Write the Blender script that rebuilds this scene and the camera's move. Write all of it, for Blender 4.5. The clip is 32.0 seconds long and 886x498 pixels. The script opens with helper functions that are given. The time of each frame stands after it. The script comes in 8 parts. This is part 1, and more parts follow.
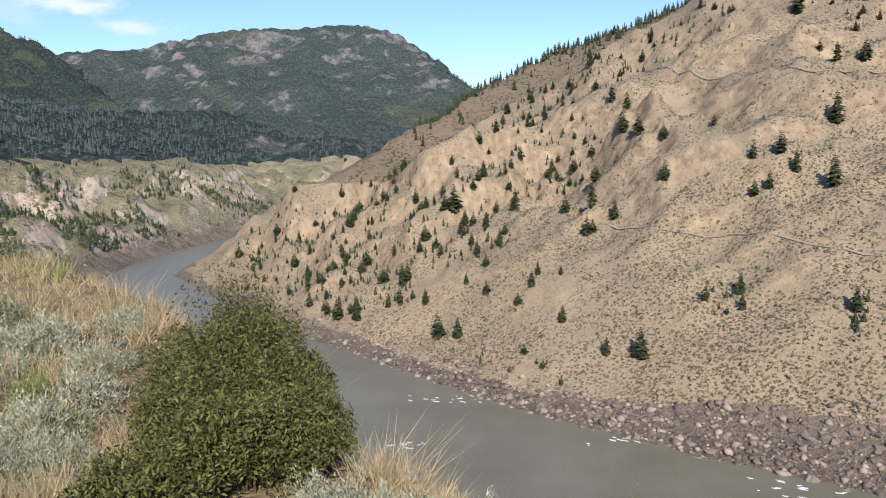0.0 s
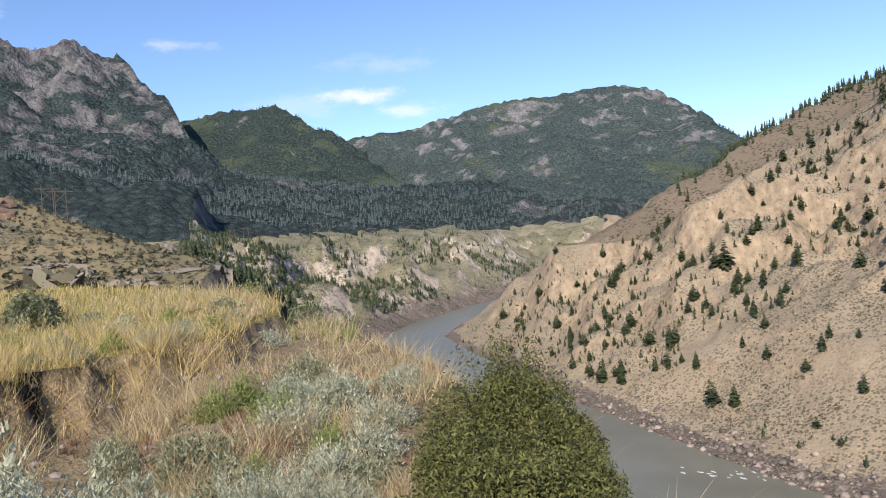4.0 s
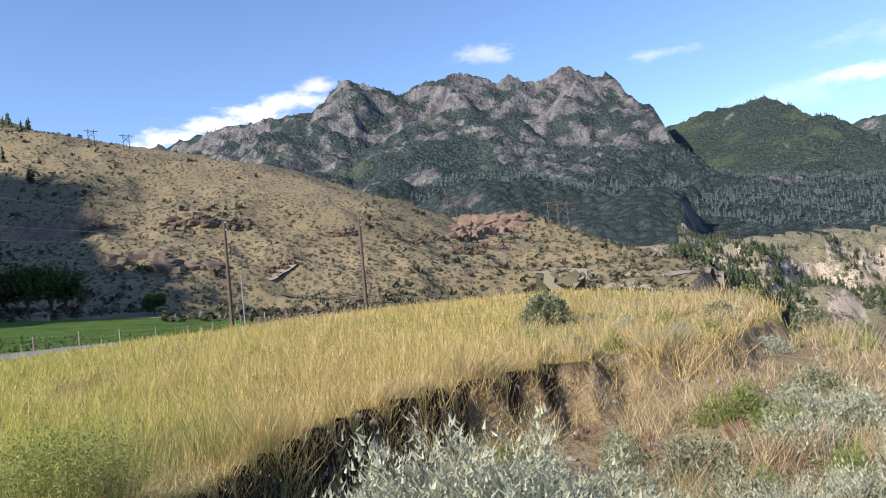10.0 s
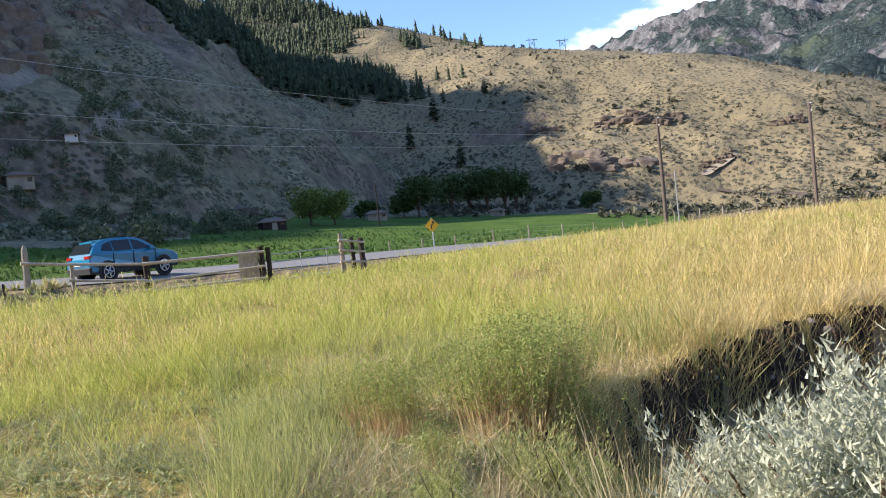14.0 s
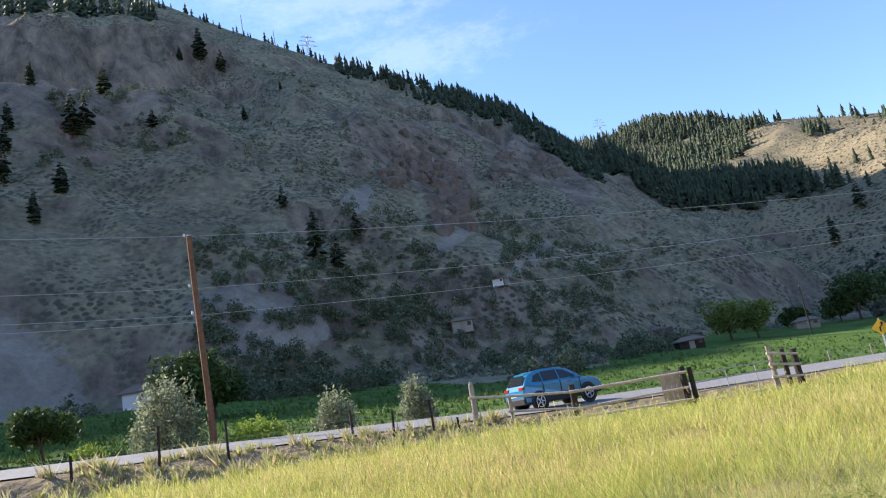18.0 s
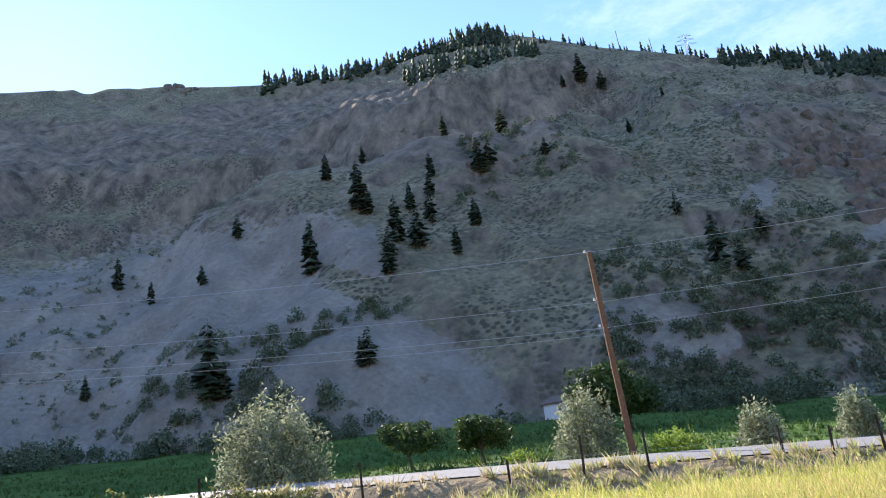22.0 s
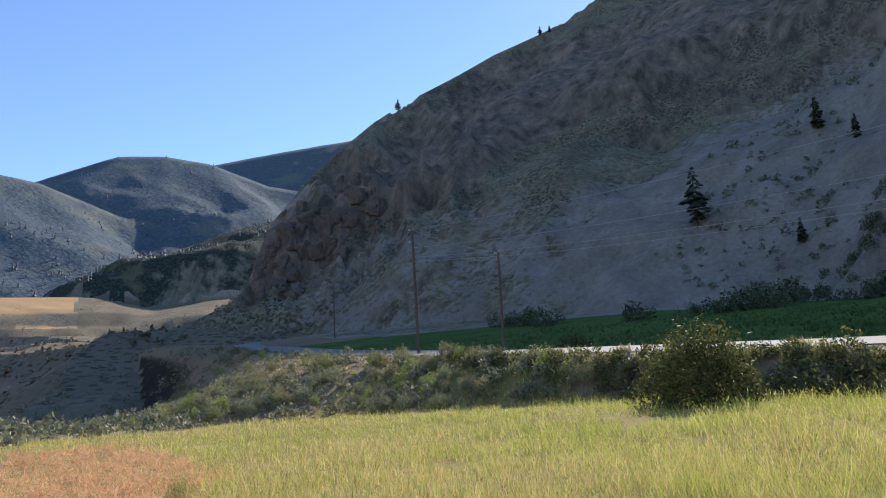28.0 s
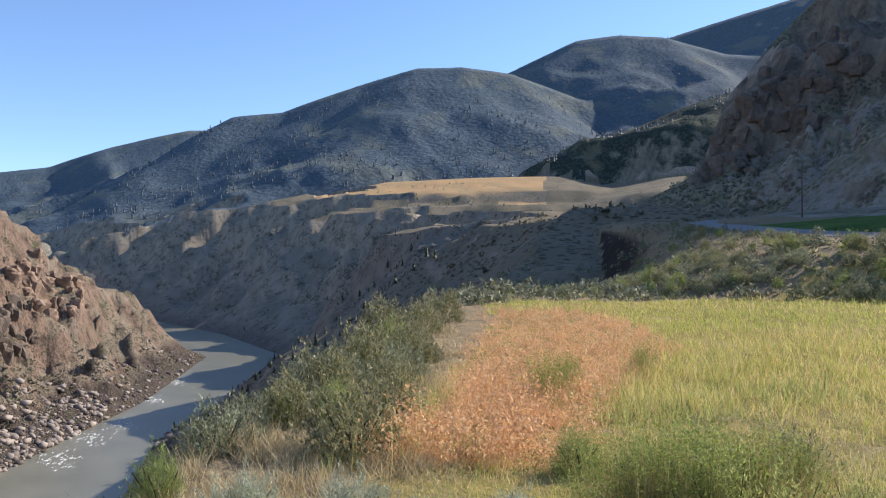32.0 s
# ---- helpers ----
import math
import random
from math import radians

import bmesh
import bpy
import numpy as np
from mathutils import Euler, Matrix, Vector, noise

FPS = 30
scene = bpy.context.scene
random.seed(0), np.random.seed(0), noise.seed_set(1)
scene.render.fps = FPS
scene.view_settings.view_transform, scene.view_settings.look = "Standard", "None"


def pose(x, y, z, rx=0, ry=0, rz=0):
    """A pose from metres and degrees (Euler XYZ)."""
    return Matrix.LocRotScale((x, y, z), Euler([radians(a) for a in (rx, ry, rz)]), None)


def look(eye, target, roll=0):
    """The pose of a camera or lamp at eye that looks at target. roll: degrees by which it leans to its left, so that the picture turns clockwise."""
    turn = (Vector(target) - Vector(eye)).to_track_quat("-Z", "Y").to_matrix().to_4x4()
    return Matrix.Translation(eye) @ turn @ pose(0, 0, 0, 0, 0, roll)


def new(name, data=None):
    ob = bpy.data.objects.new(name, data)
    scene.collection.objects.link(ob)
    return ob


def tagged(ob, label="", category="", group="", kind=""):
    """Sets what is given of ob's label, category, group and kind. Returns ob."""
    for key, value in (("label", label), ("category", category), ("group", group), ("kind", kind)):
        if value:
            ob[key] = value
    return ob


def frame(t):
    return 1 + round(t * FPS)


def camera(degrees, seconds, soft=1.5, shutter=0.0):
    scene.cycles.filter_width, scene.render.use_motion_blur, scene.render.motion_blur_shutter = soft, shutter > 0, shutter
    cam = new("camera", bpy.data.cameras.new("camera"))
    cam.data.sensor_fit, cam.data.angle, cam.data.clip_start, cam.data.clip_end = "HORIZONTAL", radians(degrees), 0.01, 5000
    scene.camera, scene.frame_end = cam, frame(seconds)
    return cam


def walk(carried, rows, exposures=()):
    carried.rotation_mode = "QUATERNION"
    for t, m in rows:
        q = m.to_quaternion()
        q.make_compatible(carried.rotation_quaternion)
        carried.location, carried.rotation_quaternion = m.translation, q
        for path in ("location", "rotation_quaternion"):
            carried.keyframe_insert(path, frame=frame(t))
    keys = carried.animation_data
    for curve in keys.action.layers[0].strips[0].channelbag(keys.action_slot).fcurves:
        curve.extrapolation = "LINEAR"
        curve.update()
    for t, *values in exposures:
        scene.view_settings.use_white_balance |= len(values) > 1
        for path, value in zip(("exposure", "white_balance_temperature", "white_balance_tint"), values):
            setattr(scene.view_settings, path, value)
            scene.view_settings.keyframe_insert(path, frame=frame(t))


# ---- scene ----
EYE = 1.6
cam = camera(62.8, 32.0, soft=1.1)

# t, yaw, pitch, roll: somebody stands on the field's edge and turns to the left
TURN_A = (
    (0.0, -0.20, -6.87, 1.57),
    (0.5, 1.23, -7.12, 1.54),
    (1.0, 2.93, -6.67, 1.76),
    (1.5, 4.90, -5.75, 2.32),
    (2.0, 7.38, -4.75, 2.91),
    (2.5, 10.42, -3.78, 3.35),
    (3.0, 13.78, -2.91, 3.61),
    (3.5, 17.04, -1.99, 3.83),
    (5.5, 29.30, 1.93, 5.42),
    (6.0, 32.85, 2.56, 5.60),
    (6.5, 36.16, 3.02, 5.69),
    (7.0, 39.13, 3.38, 5.61),
    (7.5, 41.78, 3.63, 5.45),
    (8.0, 44.23, 3.73, 5.27),
    (8.5, 46.66, 3.60, 5.20),
    (9.0, 49.46, 3.29, 5.34),
    (9.5, 53.16, 2.90, 5.53),
    (10.0, 57.48, 2.51, 5.61),
    (10.5, 61.84, 2.09, 5.55),
    (11.0, 65.89, 1.62, 5.36),
)
TURN_B = (
    (11.5, 69.54, 0.96, 5.17),
    (12.0, 73.22, 0.14, 5.17),
    (12.5, 77.40, -0.70, 5.25),
    (13.0, 81.99, -1.44, 5.44),
    (13.5, 86.51, -1.94, 5.73),
    (14.0, 90.80, -2.19, 6.02),
    (14.5, 94.73, -2.06, 6.30),
    (16.5, 109.40, 6.15, 8.58),
    (17.0, 113.90, 8.29, 9.41),
    (17.5, 118.55, 10.23, 10.11),
    (18.0, 123.10, 12.11, 10.30),
    (18.5, 127.28, 13.95, 9.98),
    (19.0, 131.25, 15.36, 9.28),
    (19.5, 135.18, 16.10, 8.54),
    (20.0, 139.12, 16.43, 8.17),
    (20.5, 143.19, 16.74, 8.08),
    (21.0, 147.21, 17.15, 8.10),
    (21.5, 151.10, 17.62, 7.99),
    (22.0, 154.50, 18.02, 7.74),
    (22.5, 157.30, 18.11, 7.38),
)
TURN_C = (
    (23.0, 159.48, 17.57, 6.82),
    (23.5, 161.30, 16.22, 6.18),
    (24.0, 163.13, 14.29, 5.64),
    (24.5, 165.90, 12.28, 5.23),
    (25.0, 170.34, 10.67, 4.86),
    (25.5, 176.61, 9.51, 4.29),
    (26.0, 183.93, 8.86, 3.76),
    (26.5, 191.12, 8.79, 3.28),
    (28.5, 211.05, 11.51, 3.05),
    (29.0, 215.39, 11.39, 2.86),
    (29.5, 220.04, 10.84, 2.52),
    (30.0, 225.09, 9.91, 1.82),
    (30.5, 230.36, 8.50, 0.91),
    (31.0, 235.35, 6.54, -0.08),
    (31.5, 239.19, 4.43, -0.60),
    (32.0, 241.32, 2.09, -0.58),
)


def held(yaw, pitch, roll):
    """The phone is held a little ahead of the body's axis."""
    a = radians(yaw)
    return pose(-0.12 * math.sin(a), 0.12 * math.cos(a), EYE, 90 + pitch, roll, yaw)


EXPOSURES = ((0.0, 0.35, 6500, 16), (6.0, 0.42, 6500, 16), (10.0, 0.62, 6500, 16), (13.0, 0.92, 6500, 16), (16.5, 1.15, 6500, 16), (20.0, 1.36, 6500, 16), (23.0, 1.52, 6500, 16), (26.0, 1.2, 6500, 16), (28.5, 0.54, 6500, 14), (32.0, 0.62, 6500, 14))
walk(cam, [(t, held(y, p, r)) for t, y, p, r in TURN_A + TURN_B + TURN_C], EXPOSURES)

# ---- light: clear morning, the sun just over the ridge to the south ----
SUN_AZ, SUN_EL = 184.0, 32.6
world = bpy.data.worlds.new("sky")
scene.world = world
world.use_nodes = True
wn = world.node_tree.nodes
sky = wn.new("ShaderNodeTexSky")
sky.sky_type = "NISHITA"
sky.sun_disc = False
sky.sun_elevation = radians(SUN_EL)
sky.sun_rotation = radians(360 - SUN_AZ)
sky.altitude = 300
sky.air_density, sky.dust_density, sky.ozone_density = 0.9, 0.05, 4.8
wn["Background"].inputs["Strength"].default_value = 0.15


# fair-weather clouds: bearing, angle, half width and half height in degrees, thickness
CLOUDS = ((79.5, 11.7, 3.4, 0.6, 0.95), (76.8, 12.4, 3.4, 0.8, 0.95), (74.0, 13.3, 3.2, 0.9, 0.95), (71.0, 13.9, 3.2, 0.9, 0.95), (68.2, 14.7, 2.8, 0.8, 0.9), (65.8, 15.9, 1.8, 0.6, 0.7), (52.4, 17.0, 2.5, 0.8, 0.45), (26.1, 11.2, 3.2, 0.8, 0.75), (22.0, 10.0, 3.0, 0.7, 0.55),
          (39.4, 15.2, 2.6, 0.5, 0.35), (30.5, 10.8, 5.0, 1.2, 0.22), (24.0, 13.5, 4.5, 0.9, 0.2), (121.0, 27.0, 10.0, 2.2, 0.12), (126.0, 32.0, 12.0, 3.0, 0.12))


def clouds():
    """A few thin clouds low in the sky, their edges frayed by noise."""
    nt = world.node_tree
    co = wn.new("ShaderNodeTexCoord")
    n = wn.new("ShaderNodeTexNoise")
    n.inputs["Scale"].default_value, n.inputs["Detail"].default_value, n.inputs["Roughness"].default_value = 22.0, 8, 0.68
    mp = wn.new("ShaderNodeMapping")
    mp.inputs["Scale"].default_value = (1.0, 1.0, 2.4)
    nt.links.new(co.outputs["Generated"], mp.inputs[0])
    nt.links.new(mp.outputs[0], n.inputs["Vector"])

    def op(kind, a, b):
        q = wn.new("ShaderNodeMath")
        q.operation = kind
        for k, v in enumerate((a, b)):
            if isinstance(v, (int, float)):
                q.inputs[k].default_value = v
            else:
                nt.links.new(v, q.inputs[k])
        return q.outputs[0]

    frayed = op("MULTIPLY", op("SUBTRACT", n.outputs["Fac"], 0.53), 2.6)
    total = None
    for az, el, w, h, thick in CLOUDS:
        m = wn.new("ShaderNodeMapping")
        m.vector_type = "TEXTURE"
        a, e = radians(az), radians(el)
        m.inputs["Location"].default_value = (-math.sin(a) * math.cos(e), math.cos(a) * math.cos(e), math.sin(e))
        m.inputs["Rotation"].default_value = (0, 0, a)
        m.inputs["Scale"].default_value = (radians(w), radians(w), radians(h))
        nt.links.new(co.outputs["Generated"], m.inputs[0])
        ln = wn.new("ShaderNodeVectorMath")
        ln.operation = "LENGTH"
        nt.links.new(m.outputs[0], ln.inputs[0])
        r = wn.new("ShaderNodeMapRange")
        r.interpolation_type = "SMOOTHSTEP"
        r.inputs[1].default_value, r.inputs[2].default_value, r.inputs[3].default_value, r.inputs[4].default_value = 0.1, 1.2, thick, 0.0
        nt.links.new(op("SUBTRACT", ln.outputs["Value"], frayed), r.inputs[0])
        total = r.outputs[0] if total is None else op("MAXIMUM", total, r.outputs[0])
    m = wn.new("ShaderNodeMix")
    m.data_type = "RGBA"
    m.inputs[7].default_value = (5.6, 5.7, 5.9, 1)
    nt.links.new(total, m.inputs[0])
    nt.links.new(sky.outputs[0], m.inputs[6])
    nt.links.new(m.outputs[2], wn["Background"].inputs[0])


clouds()

sun = new("sun", bpy.data.lights.new("sun", "SUN"))
sun.data.energy, sun.data.angle, sun.data.color = 4.5, radians(0.53), (1.0, 0.93, 0.82)
sun.matrix_world = look((-300 * math.sin(radians(SUN_AZ)), 300 * math.cos(radians(SUN_AZ)), 300 * math.tan(radians(SUN_EL))), (0, 0, 0))


# ---- materials ----
def shader(name, rough=0.9, spec=0.2):
    m = bpy.data.materials.new(name)
    m.use_nodes = True
    b = m.node_tree.nodes["Principled BSDF"]
    b.inputs["Roughness"].default_value = rough
    b.inputs["Specular IOR Level"].default_value = spec
    return m, m.node_tree, b


def coords(nt):
    return nt.nodes.new("ShaderNodeNewGeometry").outputs["Position"]


def noise_tex(nt, scale, detail=4, rough=0.55, co=None, stretch=None):
    n = nt.nodes.new("ShaderNodeTexNoise")
    n.inputs["Scale"].default_value, n.inputs["Detail"].default_value, n.inputs["Roughness"].default_value = scale, detail, rough
    co = co or coords(nt)
    if stretch:
        mp = nt.nodes.new("ShaderNodeMapping")
        mp.inputs["Scale"].default_value = stretch
        nt.links.new(co, mp.inputs[0])
        co = mp.outputs[0]
    nt.links.new(co, n.inputs["Vector"])
    return n.outputs["Fac"]


def ramp(nt, fac, stops):
    r = nt.nodes.new("ShaderNodeValToRGB")
    e = r.color_ramp.elements
    while len(e) < len(stops):
        e.new(0.5)
    for k, (p, c) in zip(e, stops):
        k.position = p
        k.color = (*c, 1) if len(c) == 3 else c
    nt.links.new(fac, r.inputs[0])
    return r.outputs[0]


def grey(nt, fac, lo, hi):
    """0 below lo and 1 above hi (or the other way round when lo > hi)."""
    m = nt.nodes.new("ShaderNodeMapRange")
    m.inputs[1].default_value, m.inputs[2].default_value = lo, hi
    nt.links.new(fac, m.inputs[0])
    return m.outputs[0]


def mix(nt, fac, a, b, mode="MIX"):
    m = nt.nodes.new("ShaderNodeMix")
    m.data_type, m.blend_type = "RGBA", mode
    for sock, v in ((m.inputs[0], fac), (m.inputs[6], a), (m.inputs[7], b)):
        if isinstance(v, (int, float)):
            sock.default_value = v
        elif isinstance(v, tuple):
            sock.default_value = (*v, 1)
        else:
            nt.links.new(v, sock)
    return m.outputs[2]


def calc(nt, op, a, b):
    m = nt.nodes.new("ShaderNodeMath")
    m.operation = op
    for sock, v in zip(m.inputs, (a, b)):
        if isinstance(v, (int, float)):
            sock.default_value = v
        else:
            nt.links.new(v, sock)
    return m.outputs[0]


def bump(nt, b, height, distance, strength=0.6):
    n = nt.nodes.new("ShaderNodeBump")
    n.inputs["Strength"].default_value, n.inputs["Distance"].default_value = strength, distance
    nt.links.new(height, n.inputs["Height"])
    nt.links.new(n.outputs[0], b.inputs["Normal"])


def upness(nt):
    s = nt.nodes.new("ShaderNodeSeparateXYZ")
    nt.links.new(nt.nodes.new("ShaderNodeNewGeometry").outputs["Normal"], s.inputs[0])
    return s.outputs[2]


def simple(name, base, rough=0.8, var=0.25, scale=6.0, spec=0.3, metal=0.0, rnd=0.0):
    """A surface with two scales of mottling, and where asked a shift from object to object."""
    m, nt, b = shader(name, rough, spec)
    a = noise_tex(nt, scale, 5)
    c = noise_tex(nt, scale * 9, 3)
    f = calc(nt, "ADD", calc(nt, "MULTIPLY", a, 0.65), calc(nt, "MULTIPLY", c, 0.35))
    lo = tuple(max(0, v * (1 - var)) for v in base)
    hi = tuple(min(1, v * (1 + var)) for v in base)
    col = ramp(nt, f, ((0.32, lo), (0.68, hi)))
    if rnd:
        o = nt.nodes.new("ShaderNodeObjectInfo")
        h = nt.nodes.new("ShaderNodeHueSaturation")
        nt.links.new(grey2(nt, o.outputs["Random"], 1 - rnd, 1 + rnd), h.inputs["Value"])
        nt.links.new(col, h.inputs["Color"])
        col = h.outputs[0]
    nt.links.new(col, b.inputs["Base Color"])
    b.inputs["Metallic"].default_value = metal
    bump(nt, b, f, 0.02, 0.4)
    return m


def grey2(nt, fac, lo, hi):
    m = nt.nodes.new("ShaderNodeMapRange")
    m.inputs[3].default_value, m.inputs[4].default_value = lo, hi
    nt.links.new(fac, m.inputs[0])
    return m.outputs[0]


def leafy(name, dark, light, rnd=0.15, through_light=0.25):
    """Leaves and blades: each island has its own tone, and lets some light through."""
    m, nt, b = shader(name, 0.65, 0.25)
    g = nt.nodes.new("ShaderNodeNewGeometry")
    col = ramp(nt, g.outputs["Random Per Island"], ((0.0, dark), (1.0, light)))
    big = calc(nt, "ADD", calc(nt, "MULTIPLY", noise_tex(nt, 0.35, 3), 0.5), calc(nt, "MULTIPLY", noise_tex(nt, 3.2, 3), 0.5))
    h = nt.nodes.new("ShaderNodeHueSaturation")
    nt.links.new(grey2(nt, big, 1 - 3 * rnd, 1 + 3 * rnd), h.inputs["Value"])
    nt.links.new(col, h.inputs["Color"])
    nt.links.new(h.outputs[0], b.inputs["Base Color"])
    t = nt.nodes.new("ShaderNodeBsdfTranslucent")
    nt.links.new(h.outputs[0], t.inputs[0])
    ms = nt.nodes.new("ShaderNodeMixShader")
    ms.inputs[0].default_value = through_light
    nt.links.new(b.outputs[0], ms.inputs[1])
    nt.links.new(t.outputs[0], ms.inputs[2])
    nt.links.new(ms.outputs[0], nt.nodes["Material Output"].inputs[0])
    return m


# ---- the lie of the land ----
def hashed(ix, iy, seed):
    h = (ix * 374761393 + iy * 668265263 + seed * 1442695041) & 0xFFFFFFFF
    h = ((h ^ (h >> 13)) * 1274126177) & 0xFFFFFFFF
    return ((h ^ (h >> 16)) & 0xFFFF) / 65535.0


def vnoise(x, y, seed=0):
    fx, fy = np.floor(x), np.floor(y)
    ix, iy = fx.astype(np.int64), fy.astype(np.int64)
    u, v = x - fx, y - fy
    u, v = u * u * (3 - 2 * u), v * v * (3 - 2 * v)
    a, b = hashed(ix, iy, seed), hashed(ix + 1, iy, seed)
    c, d = hashed(ix, iy + 1, seed), hashed(ix + 1, iy + 1, seed)
    return (a * (1 - u) + b * u) * (1 - v) + (c * (1 - u) + d * u) * v


def fbm(x, y, size, octaves=4, seed=0, gain=0.5):
    """-1..1, the largest waves size metres long."""
    s, amp, tot = 0.0, 1.0, 0.0
    for k in range(octaves):
        s = s + amp * (2 * vnoise(x / size * 2 ** k + 13.7 * k, y / size * 2 ** k - 7.3 * k, seed + k) - 1)
        tot += amp
        amp *= gain
    return s / tot


def creased(x, y, size, octaves=4, seed=0):
    """0..1, sharp at the top: spurs with gullies between."""
    s, amp, tot = 0.0, 1.0, 0.0
    for k in range(octaves):
        s = s + amp * (1 - np.abs(2 * vnoise(x / size * 2 ** k + 5.1 * k, y / size * 2 ** k + 9.2 * k, seed + k) - 1))
        tot += amp
        amp *= 0.5
    return s / tot


def step01(v, lo, hi):
    t = np.clip((v - lo) / (hi - lo), 0, 1)
    return t * t * (3 - 2 * t)


def P(az, d, el):
    """A place from the viewpoint's bearing (degrees, to the left of +y), distance and angle of height."""
    a = math.radians(az)
    return (-d * math.sin(a), d * math.cos(a), EYE + d * math.tan(math.radians(el)))


def along(line, x, y):
    """Distance to a polyline, the third value along it, the way along it, and the side (+1: to its left)."""
    best = np.full(x.shape, 1e12)
    val, way, side = np.zeros_like(x), np.zeros_like(x), np.ones_like(x)
    done = 0.0
    for (x0, y0, z0), (x1, y1, z1) in zip(line, line[1:]):
        dx, dy = x1 - x0, y1 - y0
        ll = dx * dx + dy * dy
        t = np.clip(((x - x0) * dx + (y - y0) * dy) / ll, 0, 1)
        q = (x - x0 - t * dx) ** 2 + (y - y0 - t * dy) ** 2
        m = q < best
        best = np.where(m, q, best)
        val = np.where(m, z0 + t * (z1 - z0), val)
        way = np.where(m, done + t * math.sqrt(ll), way)
        side = np.where(m, np.sign(dx * (y - y0) - dy * (x - x0)), side)
        done += math.sqrt(ll)
    return np.sqrt(best), val, way, side


# the river's middle line and half its width
RIVER = ((-200, 1300, 35), (-205, 920, 32), (-235, 760, 28), (-246, 640, 26), (-235, 548, 26), (-190, 461, 34), (-104, 331, 35), (-48, 262, 35), (-14, 221, 34), (14, 194, 33),
         (50, 162, 33), (84, 137, 33), (202, 57, 33), (290, 5, 31), (385, -28, 22), (480, -76, 24), (560, -108, 27), (730, -175, 34), (1000, -165, 45), (1300, -120, 45), (1700, 100, 45))
WATER = -80.0

# the road: a straight line that passes 29 m from the viewpoint at bearing 145
ROAD_AZ, ROAD_D, ROAD_HALF = 145.0, 29.0, 2.9
RU = (-math.sin(math.radians(ROAD_AZ)), math.cos(math.radians(ROAD_AZ)))
RS = (RU[1], -RU[0])
if RS[0] * P(200, 1, 0)[0] + RS[1] * P(200, 1, 0)[1] < 0:
    RS = (-RS[0], -RS[1])
ROAD_Z = ((-400, -6.0), (-120, -3.0), (-60, -1.2), (-29.5, -0.1), (-17, 0.42), (-2.3, 1.35), (5, 1.8), (13, 2.2), (22.6, 2.65), (50, 4.1), (80, 6.3), (150, 12.6), (400, 30.0))


def road_z(s):
    return np.interp(s, [k[0] for k in ROAD_Z], [k[1] for k in ROAD_Z])


def road_us(x, y):
    return x * RU[0] + y * RU[1], x * RS[0] + y * RS[1]


# the cut bank at the field's edge: the field lies to its left
CUT = tuple((P(a, d, 0)[0], P(a, d, 0)[1], 0) for a, d in ((130, 3.2), (100, 4.2), (80, 5.8), (72, 7.8), (64, 9.6), (57, 11), (50, 12.4), (44, 13.4), (38, 14), (33, 18), (32, 40)))


def field_z(x, y):
    u, s = road_us(x, y)
    edge = np.interp(s, (-60, -18, -7, 0, 20, 45, 120), (-0.6, -0.07, 0.4, 0.7, 0.6, 0.45, 0.3))
    z = edge * step01(u, 4, 23)
    r = np.hypot(x, y)
    az = np.degrees(np.arctan2(-x, y)) % 360
    z = z - 0.012 * np.clip(r - 46, 0, 400) * step01(az, 95, 80) * step01(az, 20, 50)
    return z + 0.05 * fbm(x, y, 3.0, 3, 11)


def river_edge(r):
    """The bearing at which the field ends towards the river, at each distance."""
    return np.interp(r, (4, 5.2, 6.6, 8.8, 10, 12.5, 18, 30, 60), (258, 250, 245.5, 243.3, 241, 239.3, 238.4, 237, 236))


def near_ground(x, y):
    """Field, cut bank, road on its low bank, and the pasture behind the road."""
    u, s = road_us(x, y)
    f = field_z(x, y)
    d, _, _, side = along(CUT, x, y)
    d = d * side + 0.25 * fbm(x, y, 1.5, 3, 3)
    r, az = np.hypot(x, y), np.degrees(np.arctan2(-x, y))
    drop = (1.0 - 0.55 * step01(az, 48, 36)) * step01(d, 0.12, -0.2) * step01(az, 5, 25) + 0.08 * np.clip(-d - 0.4, 0, 12) * step01(az, -25, 10)
    f = f - drop * step01(az, 95, 80) * step01(r, 3.4, 6.5)
    rz = road_z(s)
    toe = np.interp(s, (28, 46, 60, 150), (ROAD_D - 5.2, 14, 2, -10))
    f = f + (rz - f) * step01(u, toe, ROAD_D - ROAD_HALF - 0.2)
    rz = rz + 0.06 * np.clip(u - ROAD_D + ROAD_HALF, 0, 2 * ROAD_HALF)
    f = np.where(u > ROAD_D - ROAD_HALF - 0.2, rz, f)
    back = u - ROAD_D - ROAD_HALF
    past = rz - 0.5 * step01(back, 0, 4) + np.interp(back, (0, 4, 55, 110, 400), (0, 0, 5.0, 11.0, 60.0)) + 0.5 * fbm(x, y, 18, 3, 5) * step01(back, 2, 12)
    return np.where(back > 0, past, f)


